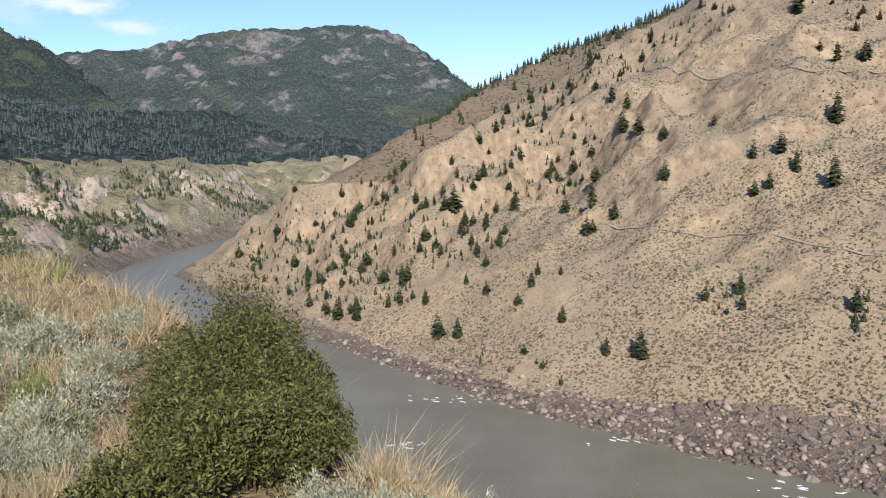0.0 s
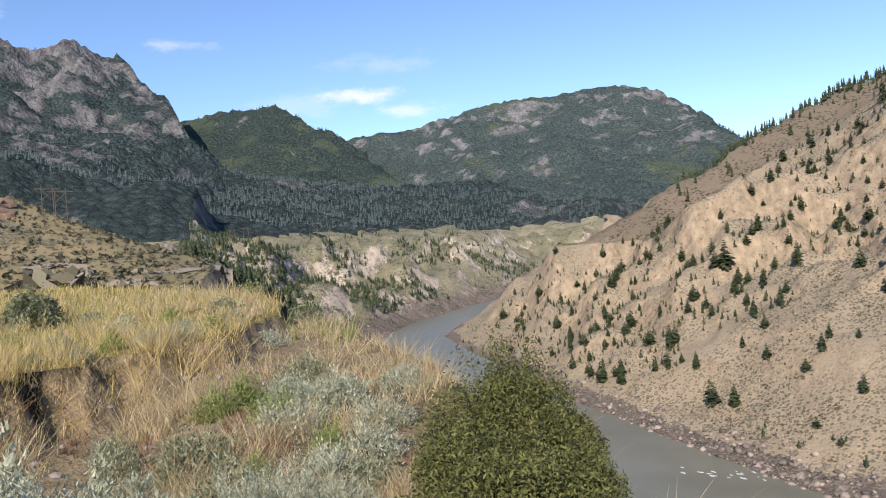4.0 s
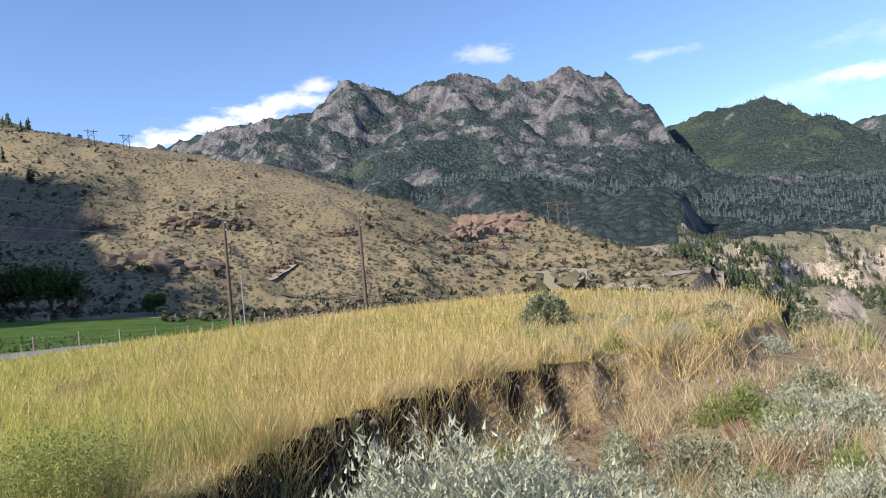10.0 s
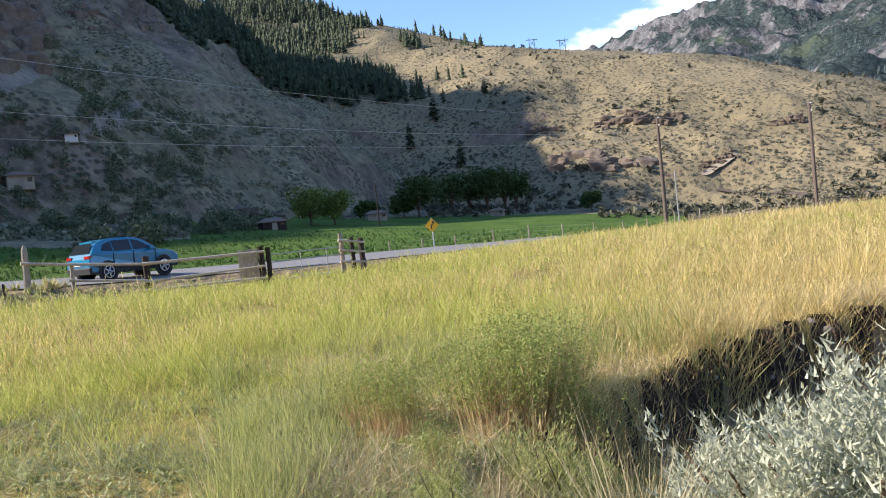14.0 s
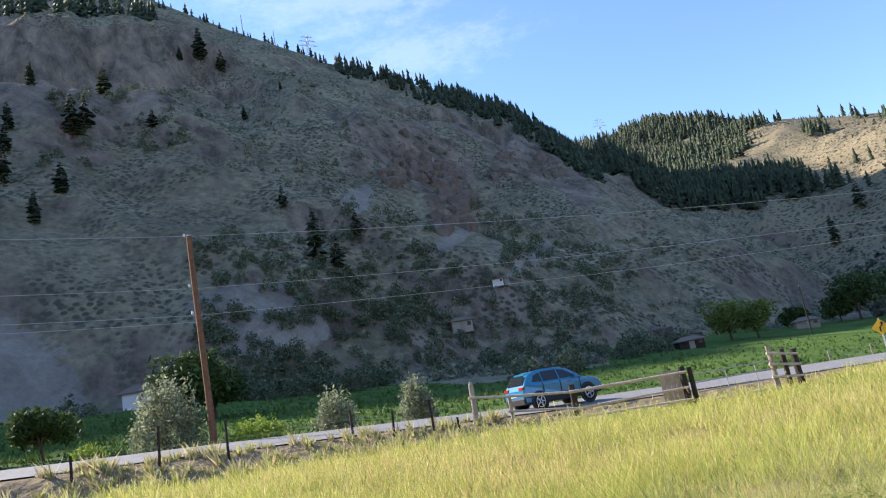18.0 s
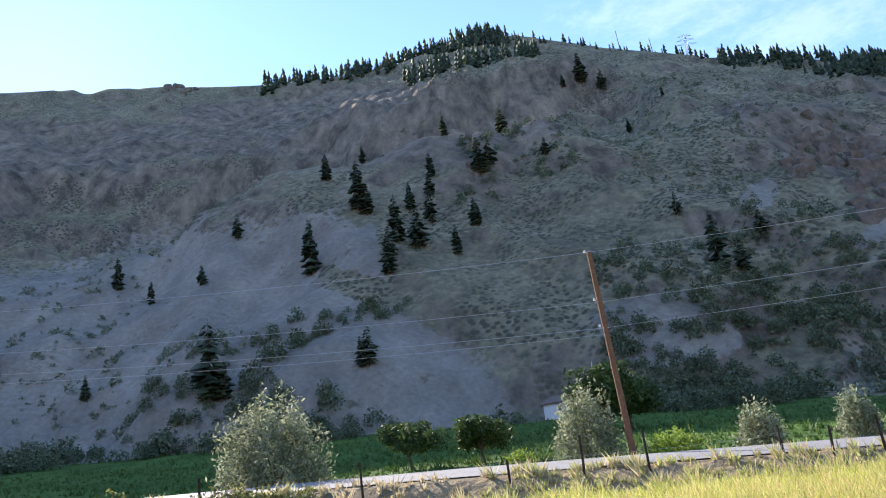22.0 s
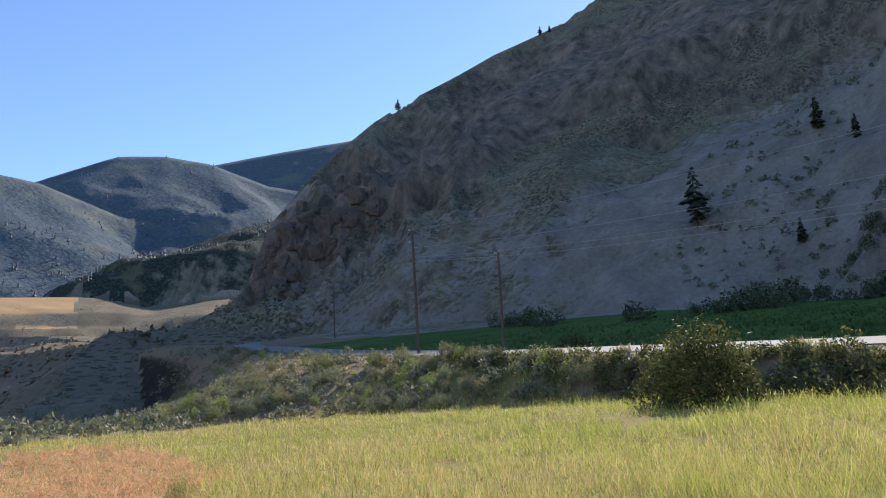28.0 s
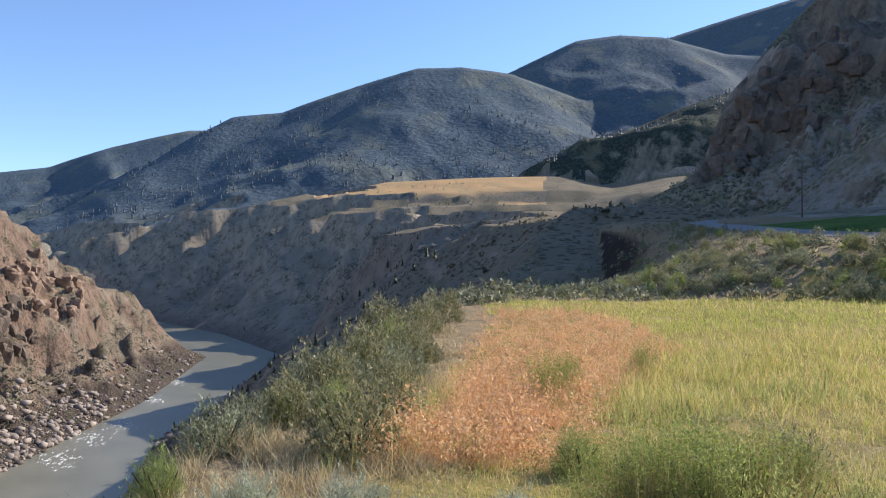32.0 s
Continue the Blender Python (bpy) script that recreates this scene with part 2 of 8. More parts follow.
def ridge(x, y, line, fall, seed=0, rough=0.0, size=200.0, crest=0.0, crag=0.0, reach=600.0):
    """A ridge along a line: fall is a list of (distance, drop); rough: how strongly spurs and gullies cut it."""
    sp = creased(x + 0.3 * size * fbm(x, y, size, 2, seed + 50), y, size, 4, seed) - 0.55
    f0, f1 = [k[0] for k in fall], [k[1] for k in fall]
    top, near = np.full(x.shape, -1e9), np.full(x.shape, 1e9)
    for (x0, y0, z0), (x1, y1, z1) in zip(line, line[1:]):
        dx, dy = x1 - x0, y1 - y0
        t = np.clip(((x - x0) * dx + (y - y0) * dy) / (dx * dx + dy * dy), 0, 1)
        d = np.hypot(x - x0 - t * dx, y - y0 - t * dy)
        near = np.minimum(near, d)
        top = np.maximum(top, z0 + t * (z1 - z0) - np.interp(d - np.minimum(d, 2.2 * size) * rough * sp, f0, f1))
    h = top + crest * fbm(x, y, size * 0.5, 5, seed + 9) * (0.25 + np.clip(near / size, 0, 1))
    if crag:
        h = h + crag * (creased(x, y, size * 0.4, 4, seed + 20) - 0.62) * np.exp(-near / reach) * (0.35 + 0.65 * step01(near, 0, 0.15 * size))
    return h


def polar(*rows):
    return tuple(P(a, d, e + (0.25 if d > 300 else 0)) for a, d, e in rows)


OPPOSITE = ((-215, 547, -82), (-110, 470, -27), (-48, 440, 2), (7, 418, 14), (48, 440, 32), (100, 472, 62), (175, 495, 106), (300, 520, 178), (470, 440, 210),
            (560, 250, 170), (580, 60, 80), (640, -70, -10), (725, -141, -82))
BEHIND = polar((-40, 900, 14), (-19.2, 800, 10.7), (-14, 790, 9.0), (-7.7, 760, 7.4), (-2, 720, 5.6), (1.7, 690, 3.0), (3.5, 680, 1.0), (6, 660, -2), (9, 650, -6))
NORTH_BENCH = polar((43, 560, 0.5), (41, 600, 0.7), (36, 760, 0.7), (28.5, 900, 0.8), (22, 1000, 0.3), (15.5, 1250, -0.2), (10, 1500, -1.0), (4, 1800, -1.5))
KNOLL = polar((62, 430, 5.2), (57, 480, 5.0), (50.6, 450, 4.9), (47.5, 440, 2.6), (44.2, 430, 0.8), (41, 430, -0.6), (37, 430, -2.5))
GRASS_HILL = polar((100, 700, 15.6), (96.7, 600, 15.0), (90, 520, 13.2), (86, 480, 12.6), (82, 450, 12.0), (77, 420, 11.0), (73.6, 400, 9.9), (70, 385, 8.6), (66, 375, 7.1), (62, 370, 5.7), (58, 370, 4.8))
WOODED = polar((125, 1000, 19), (112, 950, 17.4), (106.8, 900, 17.5), (103, 850, 17.8), (101, 800, 16.6), (95, 720, 14.8), (90, 640, 13.2))
SHADED = polar((108.5, 350, 15), (110.7, 400, 18.4), (113.4, 420, 21), (119, 440, 23.9), (125, 455, 26.2), (131.5, 470, 28.8), (138, 485, 31.2), (143.5, 500, 33.1), (147, 500, 33.6),
               (154, 500, 32.2), (159, 500, 31.8), (165.6, 500, 31.4), (174, 500, 31.1), (181, 490, 30.4), (187, 480, 29.3), (191.5, 470, 28.6), (194, 450, 27.4), (200, 420, 25.8),
               (203.7, 400, 24.4), (208.7, 370, 22.2), (211.6, 350, 20.9), (214, 335, 19.0), (216.6, 315, 17.2), (219.5, 290, 14.5), (221.5, 275, 11.5), (223.8, 260, 7.6), (226, 250, 5.4))
ROCKY = polar((37, 3300, 7.6), (38.5, 3500, 9.6), (40.5, 3600, 12.4), (42.9, 3700, 14.9), (44.3, 3700, 14.9), (46.3, 3700, 15.9), (48, 3700, 15.2), (50.2, 3700, 15.5), (51.3, 3700, 15.5), (55, 3700, 16.3),
              (57.5, 3700, 15.9), (60.3, 3700, 15.3), (62, 3700, 16.1), (63.8, 3700, 16.9), (65.2, 3700, 15.6), (66.6, 3800, 14.3), (72.7, 4000, 13.3), (76, 4100, 12.4), (79, 4200, 11.8), (90, 4400, 11))
SADDLE = polar((40, 4200, 9.5), (38.4, 4100, 9.8), (35.6, 4000, 10.6), (32, 3900, 10.7), (29.4, 3500, 8.4), (26.5, 3100, 6.2), (24, 2800, 4.8), (22, 2600, 3.6), (19.5, 2500, 2.2))
BLUFF_MT = polar((30, 4300, 8.2), (26.8, 4200, 8.0), (25.5, 4200, 8.1), (21, 4200, 8.8), (17, 4200, 9.9), (14, 4200, 10.1), (11.5, 4200, 10.3), (8.4, 4200, 10.5), (4.5, 4200, 10.4), (3, 4200, 9.8),
                 (1.5, 4200, 8.5), (-1.7, 4200, 6.0), (-6, 4200, 3.5), (-12, 4200, 1.5))
SOUTH_A = polar((272, 2500, 3.8), (270, 2550, 4.7), (266, 2600, 6.6), (260, 2700, 9.6), (257.5, 2700, 11.6), (254, 2700, 12.1), (248, 2700, 14.5), (243.5, 2700, 15.9), (240, 2700, 16.0), (236, 2700, 15.4), (231, 2700, 13.5), (226, 2700, 12))
SOUTH_B = polar((240, 3400, 14), (236.2, 3400, 15.5), (230.9, 3400, 17.7), (227.8, 3400, 17.9), (224.4, 3400, 17.5), (220, 3400, 16), (214, 3400, 15))
SOUTH_C = polar((228, 4300, 16.5), (224, 4300, 17.5), (219, 4300, 18.6), (214.6, 4300, 19.3), (208, 4300, 20), (195, 4300, 20))
SOUTH_D = polar((285, 4400, 5), (273, 4400, 6.4), (270, 4400, 7.0), (266, 4400, 8.7), (260.8, 4400, 10.3), (256, 4400, 10.6))
SOUTH_LOW = polar((243, 2150, 7.6), (240, 2150, 8.3), (232, 2150, 9.3), (228, 2150, 10.3), (222, 2150, 12.5), (218, 2150, 13.8), (212, 2150, 14.5))
GOLD_BENCH = polar((272, 1700, 3.2), (268, 1650, 3.7), (264, 1600, 4.1), (256, 1600, 4.8), (251, 1600, 6.0), (245, 1600, 7.0), (241, 1600, 7.3), (233, 1600, 7.5), (229, 1550, 6.6), (223, 1500, 7.3))
SOUTH_WALL = polar((268, 1400, 2.8), (264, 1350, 3.2), (258, 1250, 3.9), (250, 1150, 4.4), (247, 1100, 4.5), (242, 950, 3.9), (236, 700, 4.5), (231, 480, 4.0), (227, 320, 4.2))

# skylines as bearing and angle: no part of a ridge stands higher than its own
ROCKY_TOP = ((26, 4.2), (30, 4.8), (34, 5.4), (36.4, 6.2), (37.4, 7.4), (38.9, 8.8), (39.7, 10.7), (40.2, 11.7), (41, 12), (41.8, 12.7), (42.3, 13.7), (43.1, 14.5), (44.2, 14.2), (45, 14.7), (46, 15.4), (46.9, 15.2), (48.1, 14.7), (49.2, 14.6), (50.7, 15.3), (51.9, 14.8), (52.5, 15.3), (54.5, 15.9), (56.1, 15.6), (57.2, 15.5), (58.9, 15), (59.8, 14.7), (60.2, 15.2), (62.4, 15.8), (63.7, 16.3), (64.6, 15.7), (65.4, 14.7), (66.4, 13.9), (70.1, 13.5), (73.1, 13.1), (76, 12.4), (78.2, 11.8), (90, 11))
SADDLE_TOP = ((19, 2.2), (22, 3.8), (24, 5.2), (26, 6.9), (27.3, 8.3), (29.4, 9), (31.1, 10.2), (32.4, 10.8), (33.8, 10.6), (36, 10.5), (38.8, 9.9), (42, 9))
BLUFF_TOP = ((-12, 1.5), (-6, 3.5), (-1.7, 6.3), (-0.2, 7.6), (1.5, 8.7), (3.6, 9.9), (5.9, 10.5), (8.2, 10.5), (9.7, 10.5), (12.1, 10.3), (14.6, 10), (17.3, 9.8), (18.4, 9.2), (19.7, 9.1), (22.4, 8.4), (24.8, 8.5), (25.7, 8.1), (30, 8.2))
SHADED_TOP = ((108, 15.6), (110.4, 18.1), (113.4, 21.2), (119, 24.1), (125, 26.5), (131.5, 29.0), (138, 31.4), (143.5, 33.3), (147, 33.8), (154, 32.4), (159, 32.0), (165.6, 31.6), (174, 31.3), (181, 30.6), (187, 29.5), (192.2, 28.6),
              (196.1, 27), (201, 25.6), (203.9, 24.4), (208.9, 22.4), (211.4, 21), (214.3, 18.9), (216.7, 16.8), (218.6, 14.6), (219.8, 13.3), (220.7, 11.1), (221.2, 9.7), (221.9, 8), (223.4, 7.0), (225.7, 5.9), (226.6, 5.1), (230, 3.0))
KNOLL_TOP = ((30, -1.2), (36, -1.0), (38, -0.7), (41.3, 0.5), (45, 1.8), (48, 3.4), (50.5, 4.7), (56.4, 4.9), (60, 7.0))
# how high the loose scree reaches up the shaded hill
SCREE_TOP = ((147.5, 4), (148.5, 6), (149.5, 8.5), (153.2, 11.3), (156.5, 13.5), (157.5, 20.4), (162, 22.1), (166, 22.5), (170, 22), (174, 20.5), (180, 19.5), (185.5, 18), (189, 15.2), (198, 14.6), (204.8, 13.7), (209.5, 12.9), (214.2, 10.9), (217.9, 8.3),
             (220.6, 5.8), (222, 3))


def cap(x, y, line, rag=0.0):
    """The height at which a place would stand on a skyline."""
    a = np.degrees(np.arctan2(-x, y))
    if line[0][0] > 100:
        a = a % 360
    e = np.interp(a, [k[0] for k in line], [k[1] for k in line])
    if rag:
        e = e + rag * (2 * vnoise(a * 3.1, np.zeros_like(a), 77) + vnoise(a * 8.3, np.zeros_like(a), 78) - 1.5)
    return EYE + np.hypot(x, y) * np.tan(np.radians(e))


REGIONS = ("ground", "riverbank", "opposite_hillside", "hillside_behind", "north_bench", "red_knoll", "grassy_hill", "wooded_ridge", "shaded_hill",
           "mountain_1", "mountain_2", "mountain_3", "mountain_4", "mountain_5", "mountain_6", "mountain_7", "low_hill", "golden_bench", "canyon_rim", "river_cliff", "bench_bluffs", "canyon_wall", "river_shore", "field", "pasture")


def lie(x, y):
    """Height and region of the land at the places x, y."""
    r = np.hypot(x, y)
    hs = [np.where(r < 170, near_ground(x, y), -1e3)]
    u, s = road_us(x, y)
    valley = -7 - 0.012 * np.clip(r - 150, 0, 3000) + 1.5 * fbm(x, y, 60, 4, 21)
    base = near_ground(x, y)
    k = step01(r, 55, 140) * step01(u, 22, 8)
    hs[0] = base * (1 - k) + valley * k
    hs[0] = np.where(r > 900, np.minimum(hs[0], -20), hs[0])
    hs.append(np.full_like(x, -1e4))
    hs.append(ridge(x, y, OPPOSITE, ((0, 0), (60, 24), (300, 170), (500, 900)), 31, 0.12, 120, 5))
    hs.append(ridge(x, y, BEHIND, ((0, 0), (100, 50), (400, 230), (600, 900)), 41, 0.15, 150, 6))
    hs.append(ridge(x, y, NORTH_BENCH, ((0, 0), (140, 5), (220, 30), (400, 90), (900, 700)), 51, 0.3, 130, 3, 4, 300))
    hs.append(ridge(x, y, KNOLL, ((0, 0), (25, 5), (60, 15), (110, 27), (250, 54), (450, 200)), 61, 0.2, 70, 3, 7, 200))
    hs.append(ridge(x, y, GRASS_HILL, ((0, 0), (60, 16), (200, 82), (280, 115), (330, 145), (420, 230), (700, 600)), 71, 0.22, 70, 4))
    hs.append(ridge(x, y, WOODED, ((0, 0), (100, 45), (300, 165), (420, 260), (600, 600)), 81, 0.2, 140, 6))
    az8 = np.degrees(np.arctan2(-x, y)) % 360
    r0 = 200 + 22 * fbm(x, y, 70, 3, 255)
    r1 = r0 + 92 + 10 * fbm(x, y, 25, 3, 257)
    t8 = (r - r0) / (r1 - r0)
    slow = np.where(t8 < 0.68, 0.36 * t8 / 0.68, 0.36 + 0.64 * (t8 - 0.68) / 0.32)
    bent = np.where((t8 > 0) & (t8 < 1), r0 + (r1 - r0) * slow, r)
    on = step01(az8, 131, 137) * step01(az8, 200, 190)
    k8 = (r + (bent - r) * on) / np.maximum(r, 1)
    hs.append(ridge(x * k8, y * k8, SHADED, ((0, 0), (40, 38), (110, 96), (200, 160), (300, 240), (380, 312), (410, 345), (520, 520), (700, 900)), 91, 0.10, 90, 6, 22, 260))
    hs[8] = hs[8] + 26 * (creased(x, y, 30, 4, 251) - 0.58) * step01((np.degrees(np.arctan2(-x, y)) % 360), 203, 213) * step01(r, 180, 240)
    hs[8] = hs[8] + 9 * (creased(x, y, 17, 3, 259) - 0.55) * on * step01(t8, 0.45, 0.7) * step01(t8, 1.5, 1.05)
    rn = r + 16 * fbm(x, y, 40, 4, 253)
    brow = step01(az8, 113, 116) * step01(az8, 125, 121)
    hs[8] = hs[8] + brow * -24 * step01(rn, 255, 310) * step01(rn, 326, 318)
    brow = step01(az8, 204, 209) * step01(az8, 222, 217)
    hs[8] = hs[8] + brow * -14 * step01(rn, 215, 240) * step01(rn, 252, 246)
    face = 0.45 * step01(az8, 136, 142) * step01(az8, 172, 164) * step01(r, 235, 262) * step01(r, 330, 285)
    face = np.maximum(face, step01(az8, 198, 205) * step01(az8, 223, 220) * step01(r, 195, 225))
    face = np.maximum(face, step01(az8, 109, 112) * step01(az8, 126, 123) * step01(r, 285, 312) * step01(r, 400, 360))
    hs[8] = hs[8] + face * (10 * (creased(az8 * 5.5, r * 0.25, 11, 3, 285) - 0.58) + 7 * (creased(x, y, 9, 3, 287) - 0.55))
    hs[8] = np.where(az8 > 107, np.minimum(hs[8], cap(x, y, SHADED_TOP)), hs[8])
    steep = ((0, 0), (150, 170), (420, 390), (900, 640), (1500, 840), (2100, 960), (2700, 1085), (3400, 1210), (3700, 2200))
    hs.append(ridge(x, y, ROCKY, steep, 101, 0.55, 420, 45, 190, 1300))
    hs.append(ridge(x, y, SADDLE, ((0, 0), (300, 180), (900, 480), (1500, 640), (2300, 860), (3000, 980), (3400, 2000)), 111, 0.35, 420, 25, 30))
    hs.append(ridge(x, y, BLUFF_MT, ((0, 0), (120, 110), (420, 300), (1000, 540), (2000, 780), (2700, 880), (3400, 1010), (3700, 2500)), 121, 0.5, 420, 35, 110, 900))
    soft = ((0, 0), (300, 185), (700, 400), (1050, 560), (1300, 650), (1600, 740), (2000, 820), (2500, 2400))
    hs.append(ridge(x, y, SOUTH_A, ((0, 0), (300, 205), (700, 450), (1050, 635), (1300, 735), (1600, 810), (2000, 890), (2500, 2400)), 131, 0.22, 520, 20))
    hs.append(ridge(x, y, SOUTH_B, ((0, 0), (300, 210), (700, 480), (1100, 730), (1500, 940), (1900, 1120), (2300, 1700)), 141, 0.35, 520, 25))
    hs.append(ridge(x, y, SOUTH_C, ((0, 0), (400, 280), (900, 620), (1500, 980), (2100, 1380), (2500, 2400)), 151, 0.35, 520, 25))
    hs.append(ridge(x, y, SOUTH_D, soft, 161, 0.35, 520, 25))
    hs.append(ridge(x, y, SOUTH_LOW, ((0, 0), (250, 100), (560, 230), (900, 700)), 171, 0.3, 260, 12))
    hs.append(ridge(x, y, GOLD_BENCH, ((0, 0), (30, 2), (260, 62), (295, 88), (360, 94), (560, 210), (780, 900)), 181, 0.14, 150, 2.5))
    hs.append(ridge(x, y, SOUTH_WALL, ((0, 0), (90, 4), (200, 30), (400, 150), (600, 900)), 191, 0.3, 120, 5))
    north_side = np.abs(np.degrees(np.arctan2(-x, y)) - 35) < 60
    for n, line in ((9, ROCKY_TOP), (10, SADDLE_TOP), (11, BLUFF_TOP)):
        hs[n] = np.where(north_side, np.minimum(hs[n], cap(x, y, line, 0.16)), hs[n])
    hs = np.array(hs)
    region = np.argmax(hs, axis=0)
    uncut = region
    h = np.max(hs, axis=0)
    # the river's canyon
    d, half, way, side = along(RIVER, x, y)
    near = step01(r, 320, 90)
    de = d - half + 3.0 * fbm(x, y, 22, 3, 201) * step01(d, 20, 60) * (1 - near)
    left = side > 0
    spur = (creased(x, y, 70, 4, 211) - 0.55)
    bearing = np.degrees(np.arctan2(-x, y))
    shift = np.interp(bearing, (-140, -100, -50, 8, 22, 31, 45, 70), (0, -1.0, -1.3, -0.6, 3.2, 4.6, 4.6, 2)) * step01(r, 90, 25)
    wall_near = np.interp(de + shift, (-60, -3, 0, 14, 60, 100, 112, 120, 124, 160, 300, 500), (-86, -82, -80, -76, -47, -19, -9, -3.5, 0.3, 25, 140, 2000))
    wall_near = wall_near + 70 * step01(bearing, 32, 47) * step01(r, 150, 260) * step01(bearing, 150, 100)
    wall_far = np.interp(de, (-60, -3, 0, 16, 500, 600), (-86, -82, -80, -74.5, 206, 2000))
    crag_side = step01(x, 300, 430)
    wall_far = wall_far * (1 - crag_side) + np.interp(de, (-60, -3, 0, 22, 70, 130, 200, 300), (-86, -82, -80, -72, -42, 45, 130, 2000)) * crag_side
    bluff = np.interp(de, (-60, -3, 0, 16, 120, 320, 900, 1300), (-86, -82, -80, -70, -22, 14, 150, 2000))
    north = step01(y, 250, 400) * step01(r, 260, 400)
    south = step01(x, 250, 500)
    north = north * step01(bearing, 49, 37)
    wall_r = wall_near * (1 - north) + bluff * north
    # long spurs run down the southern wall, with gullies between
    sw = (way + 0.45 * de) / 180 + 0.35 * fbm(x, y, 130, 3, 213)
    comb = np.abs(2 * (sw - np.floor(sw)) - 1) - 0.5
    sw2 = (way + 0.3 * de) / 47 + 0.4 * fbm(x, y, 50, 3, 215)
    comb2 = np.abs(2 * (sw2 - np.floor(sw2)) - 1) - 0.5
    dsp = de + step01(de, 8, 90) * (np.clip(de, 0, 230) * 0.9 * comb + np.clip(de, 0, 110) * 0.28 * comb2)
    wall_r = wall_r * (1 - south) + np.interp(dsp, (-60, -3, 0, 90, 200, 330, 420), (-86, -82, -80, -22, 58, 150, 2000)) * south
    # the river runs with its far bank on the left
    wall = np.where(left, wall_far, wall_r)
    amp = np.clip(de, 0, 110) * (0.22 + 0.12 * south + 0.55 * north * (1 - 0.92 * step01(de, 110, 210))) * (1 - 0.93 * near)
    wall = wall + north * (1 - near) * step01(de, 6, 30) * 2.2 * np.sin(2 * np.pi * (wall + 18 * fbm(x, y, 60, 3, 231)) / 26) + north * step01(de, 10, 40) * (1 - 0.85 * step01(de, 130, 220)) * 9 * (creased(x, y, 26, 3, 233) - 0.55)
    wall = wall + amp * spur + 0.6 * fbm(x, y, 9, 3, 221) * step01(de, 1, 10) * (1 - 0.8 * near)
    lower = wall < h
    region = np.where(lower & ~left, 1, region)
    wall = wall + np.where(left, crag_side, 0) * np.clip(de / 60, 0, 1) * (62 * (creased(x, y, 46, 4, 241) - 0.58) + 20 * (creased(x, y, 14, 3, 243) - 0.55))
    region = np.where(lower & left, np.where(crag_side > 0.4, REGIONS.index("river_cliff"), 2), region)
    region = np.where(lower & left & (crag_side < 0.4) & (de < 9 + 7 * fbm(x, y, 30, 3, 275) + 12 * step01(bearing, -6, -26)), REGIONS.index("river_shore"), region)
    region = np.where((region == 1) & (north > 0.4), REGIONS.index("bench_bluffs"), np.where((region == 1) & (south > 0.4), REGIONS.index("canyon_wall"), region))
    region = np.where((region == REGIONS.index("bench_bluffs")) & (de > 300 + 60 * fbm(x, y, 90, 3, 263)), uncut, region)
    zone = np.degrees(np.arctan2(-x, y)) % 360 + 1.2 * fbm(x, y, 120, 3, 267)
    region = np.where((region == REGIONS.index("golden_bench")) & ((zone < 233.2) | (zone > 252) | (h < EYE + r * np.tan(np.radians(5.6)))), REGIONS.index("canyon_rim"), region)
    # the mown field, and the green pasture behind the road
    az = np.degrees(np.arctan2(-x, y)) % 360
    cd, _, _, cside = along(CUT, x, y)
    tilled = (region == 0) & (u < ROAD_D - 5.5) & (r < 62) & ((cd * cside > 0) | (az > 95)) & (s < 47) & (az < river_edge(r) + 2 * fbm(x, y, 2.5, 3, 269))
    green = (region == 0) & (((u > ROAD_D + ROAD_HALF + 1.5) & (r < 130) & (u < ROAD_D + 45 + 25 * step01(az, 116, 132) * step01(az, 188, 172) + 25 * step01(az, 165, 200) + 5 * fbm(x, y, 14, 3, 261))) | ((az > 72) & (az < 110) & (r > 66) & (r < 165) & (u > 10)))
    region = np.where((region == 0) & ~green & (u > ROAD_D + 22) & (r < 200), 8, region)
    region = np.where(tilled, len(REGIONS) - 2, np.where(green, len(REGIONS) - 1, region))
    h = np.minimum(h, wall)
    h = np.where((bearing > 31) & (bearing < 60) & (r > 120) & (r < 545), np.minimum(h, cap(x, y, KNOLL_TOP, 0.2)), h)
    return h, region, de


def radii():
    rs = [0.9]
    while rs[-1] < 4750:
        rs.append(rs[-1] * (1.07 if rs[-1] < 3 else 1.055 if rs[-1] < 23 else 1.022 if rs[-1] < 38 else 1.045 if rs[-1] < 60 else 1.03 if rs[-1] < 90 else 1.009 if rs[-1] < 520 else 1.017 if rs[-1] < 1500 else 1.013))
    return np.array(rs)


NAZ = 1440
rr = radii()
aa = np.linspace(0, 2 * np.pi, NAZ, endpoint=False)
RG, AG = np.meshgrid(rr, aa, indexing="ij")
GX, GY = -RG * np.sin(AG), RG * np.cos(AG)
GZ, GREG, GDE = lie(GX, GY)


def height(x, y):
    """Height of the finished sheet at one place."""
    r = math.hypot(x, y)
    a = math.atan2(-x, y) % (2 * math.pi) / (2 * math.pi) * NAZ
    i = max(0, min(len(rr) - 2, int(np.searchsorted(rr, r)) - 1))
    t = min(1, max(0, (r - rr[i]) / (rr[i + 1] - rr[i])))
    j = int(a) % NAZ
    w = a - int(a)
    k = (j + 1) % NAZ
    return (GZ[i, j] * (1 - w) + GZ[i, k] * w) * (1 - t) + (GZ[i + 1, j] * (1 - w) + GZ[i + 1, k] * w) * t


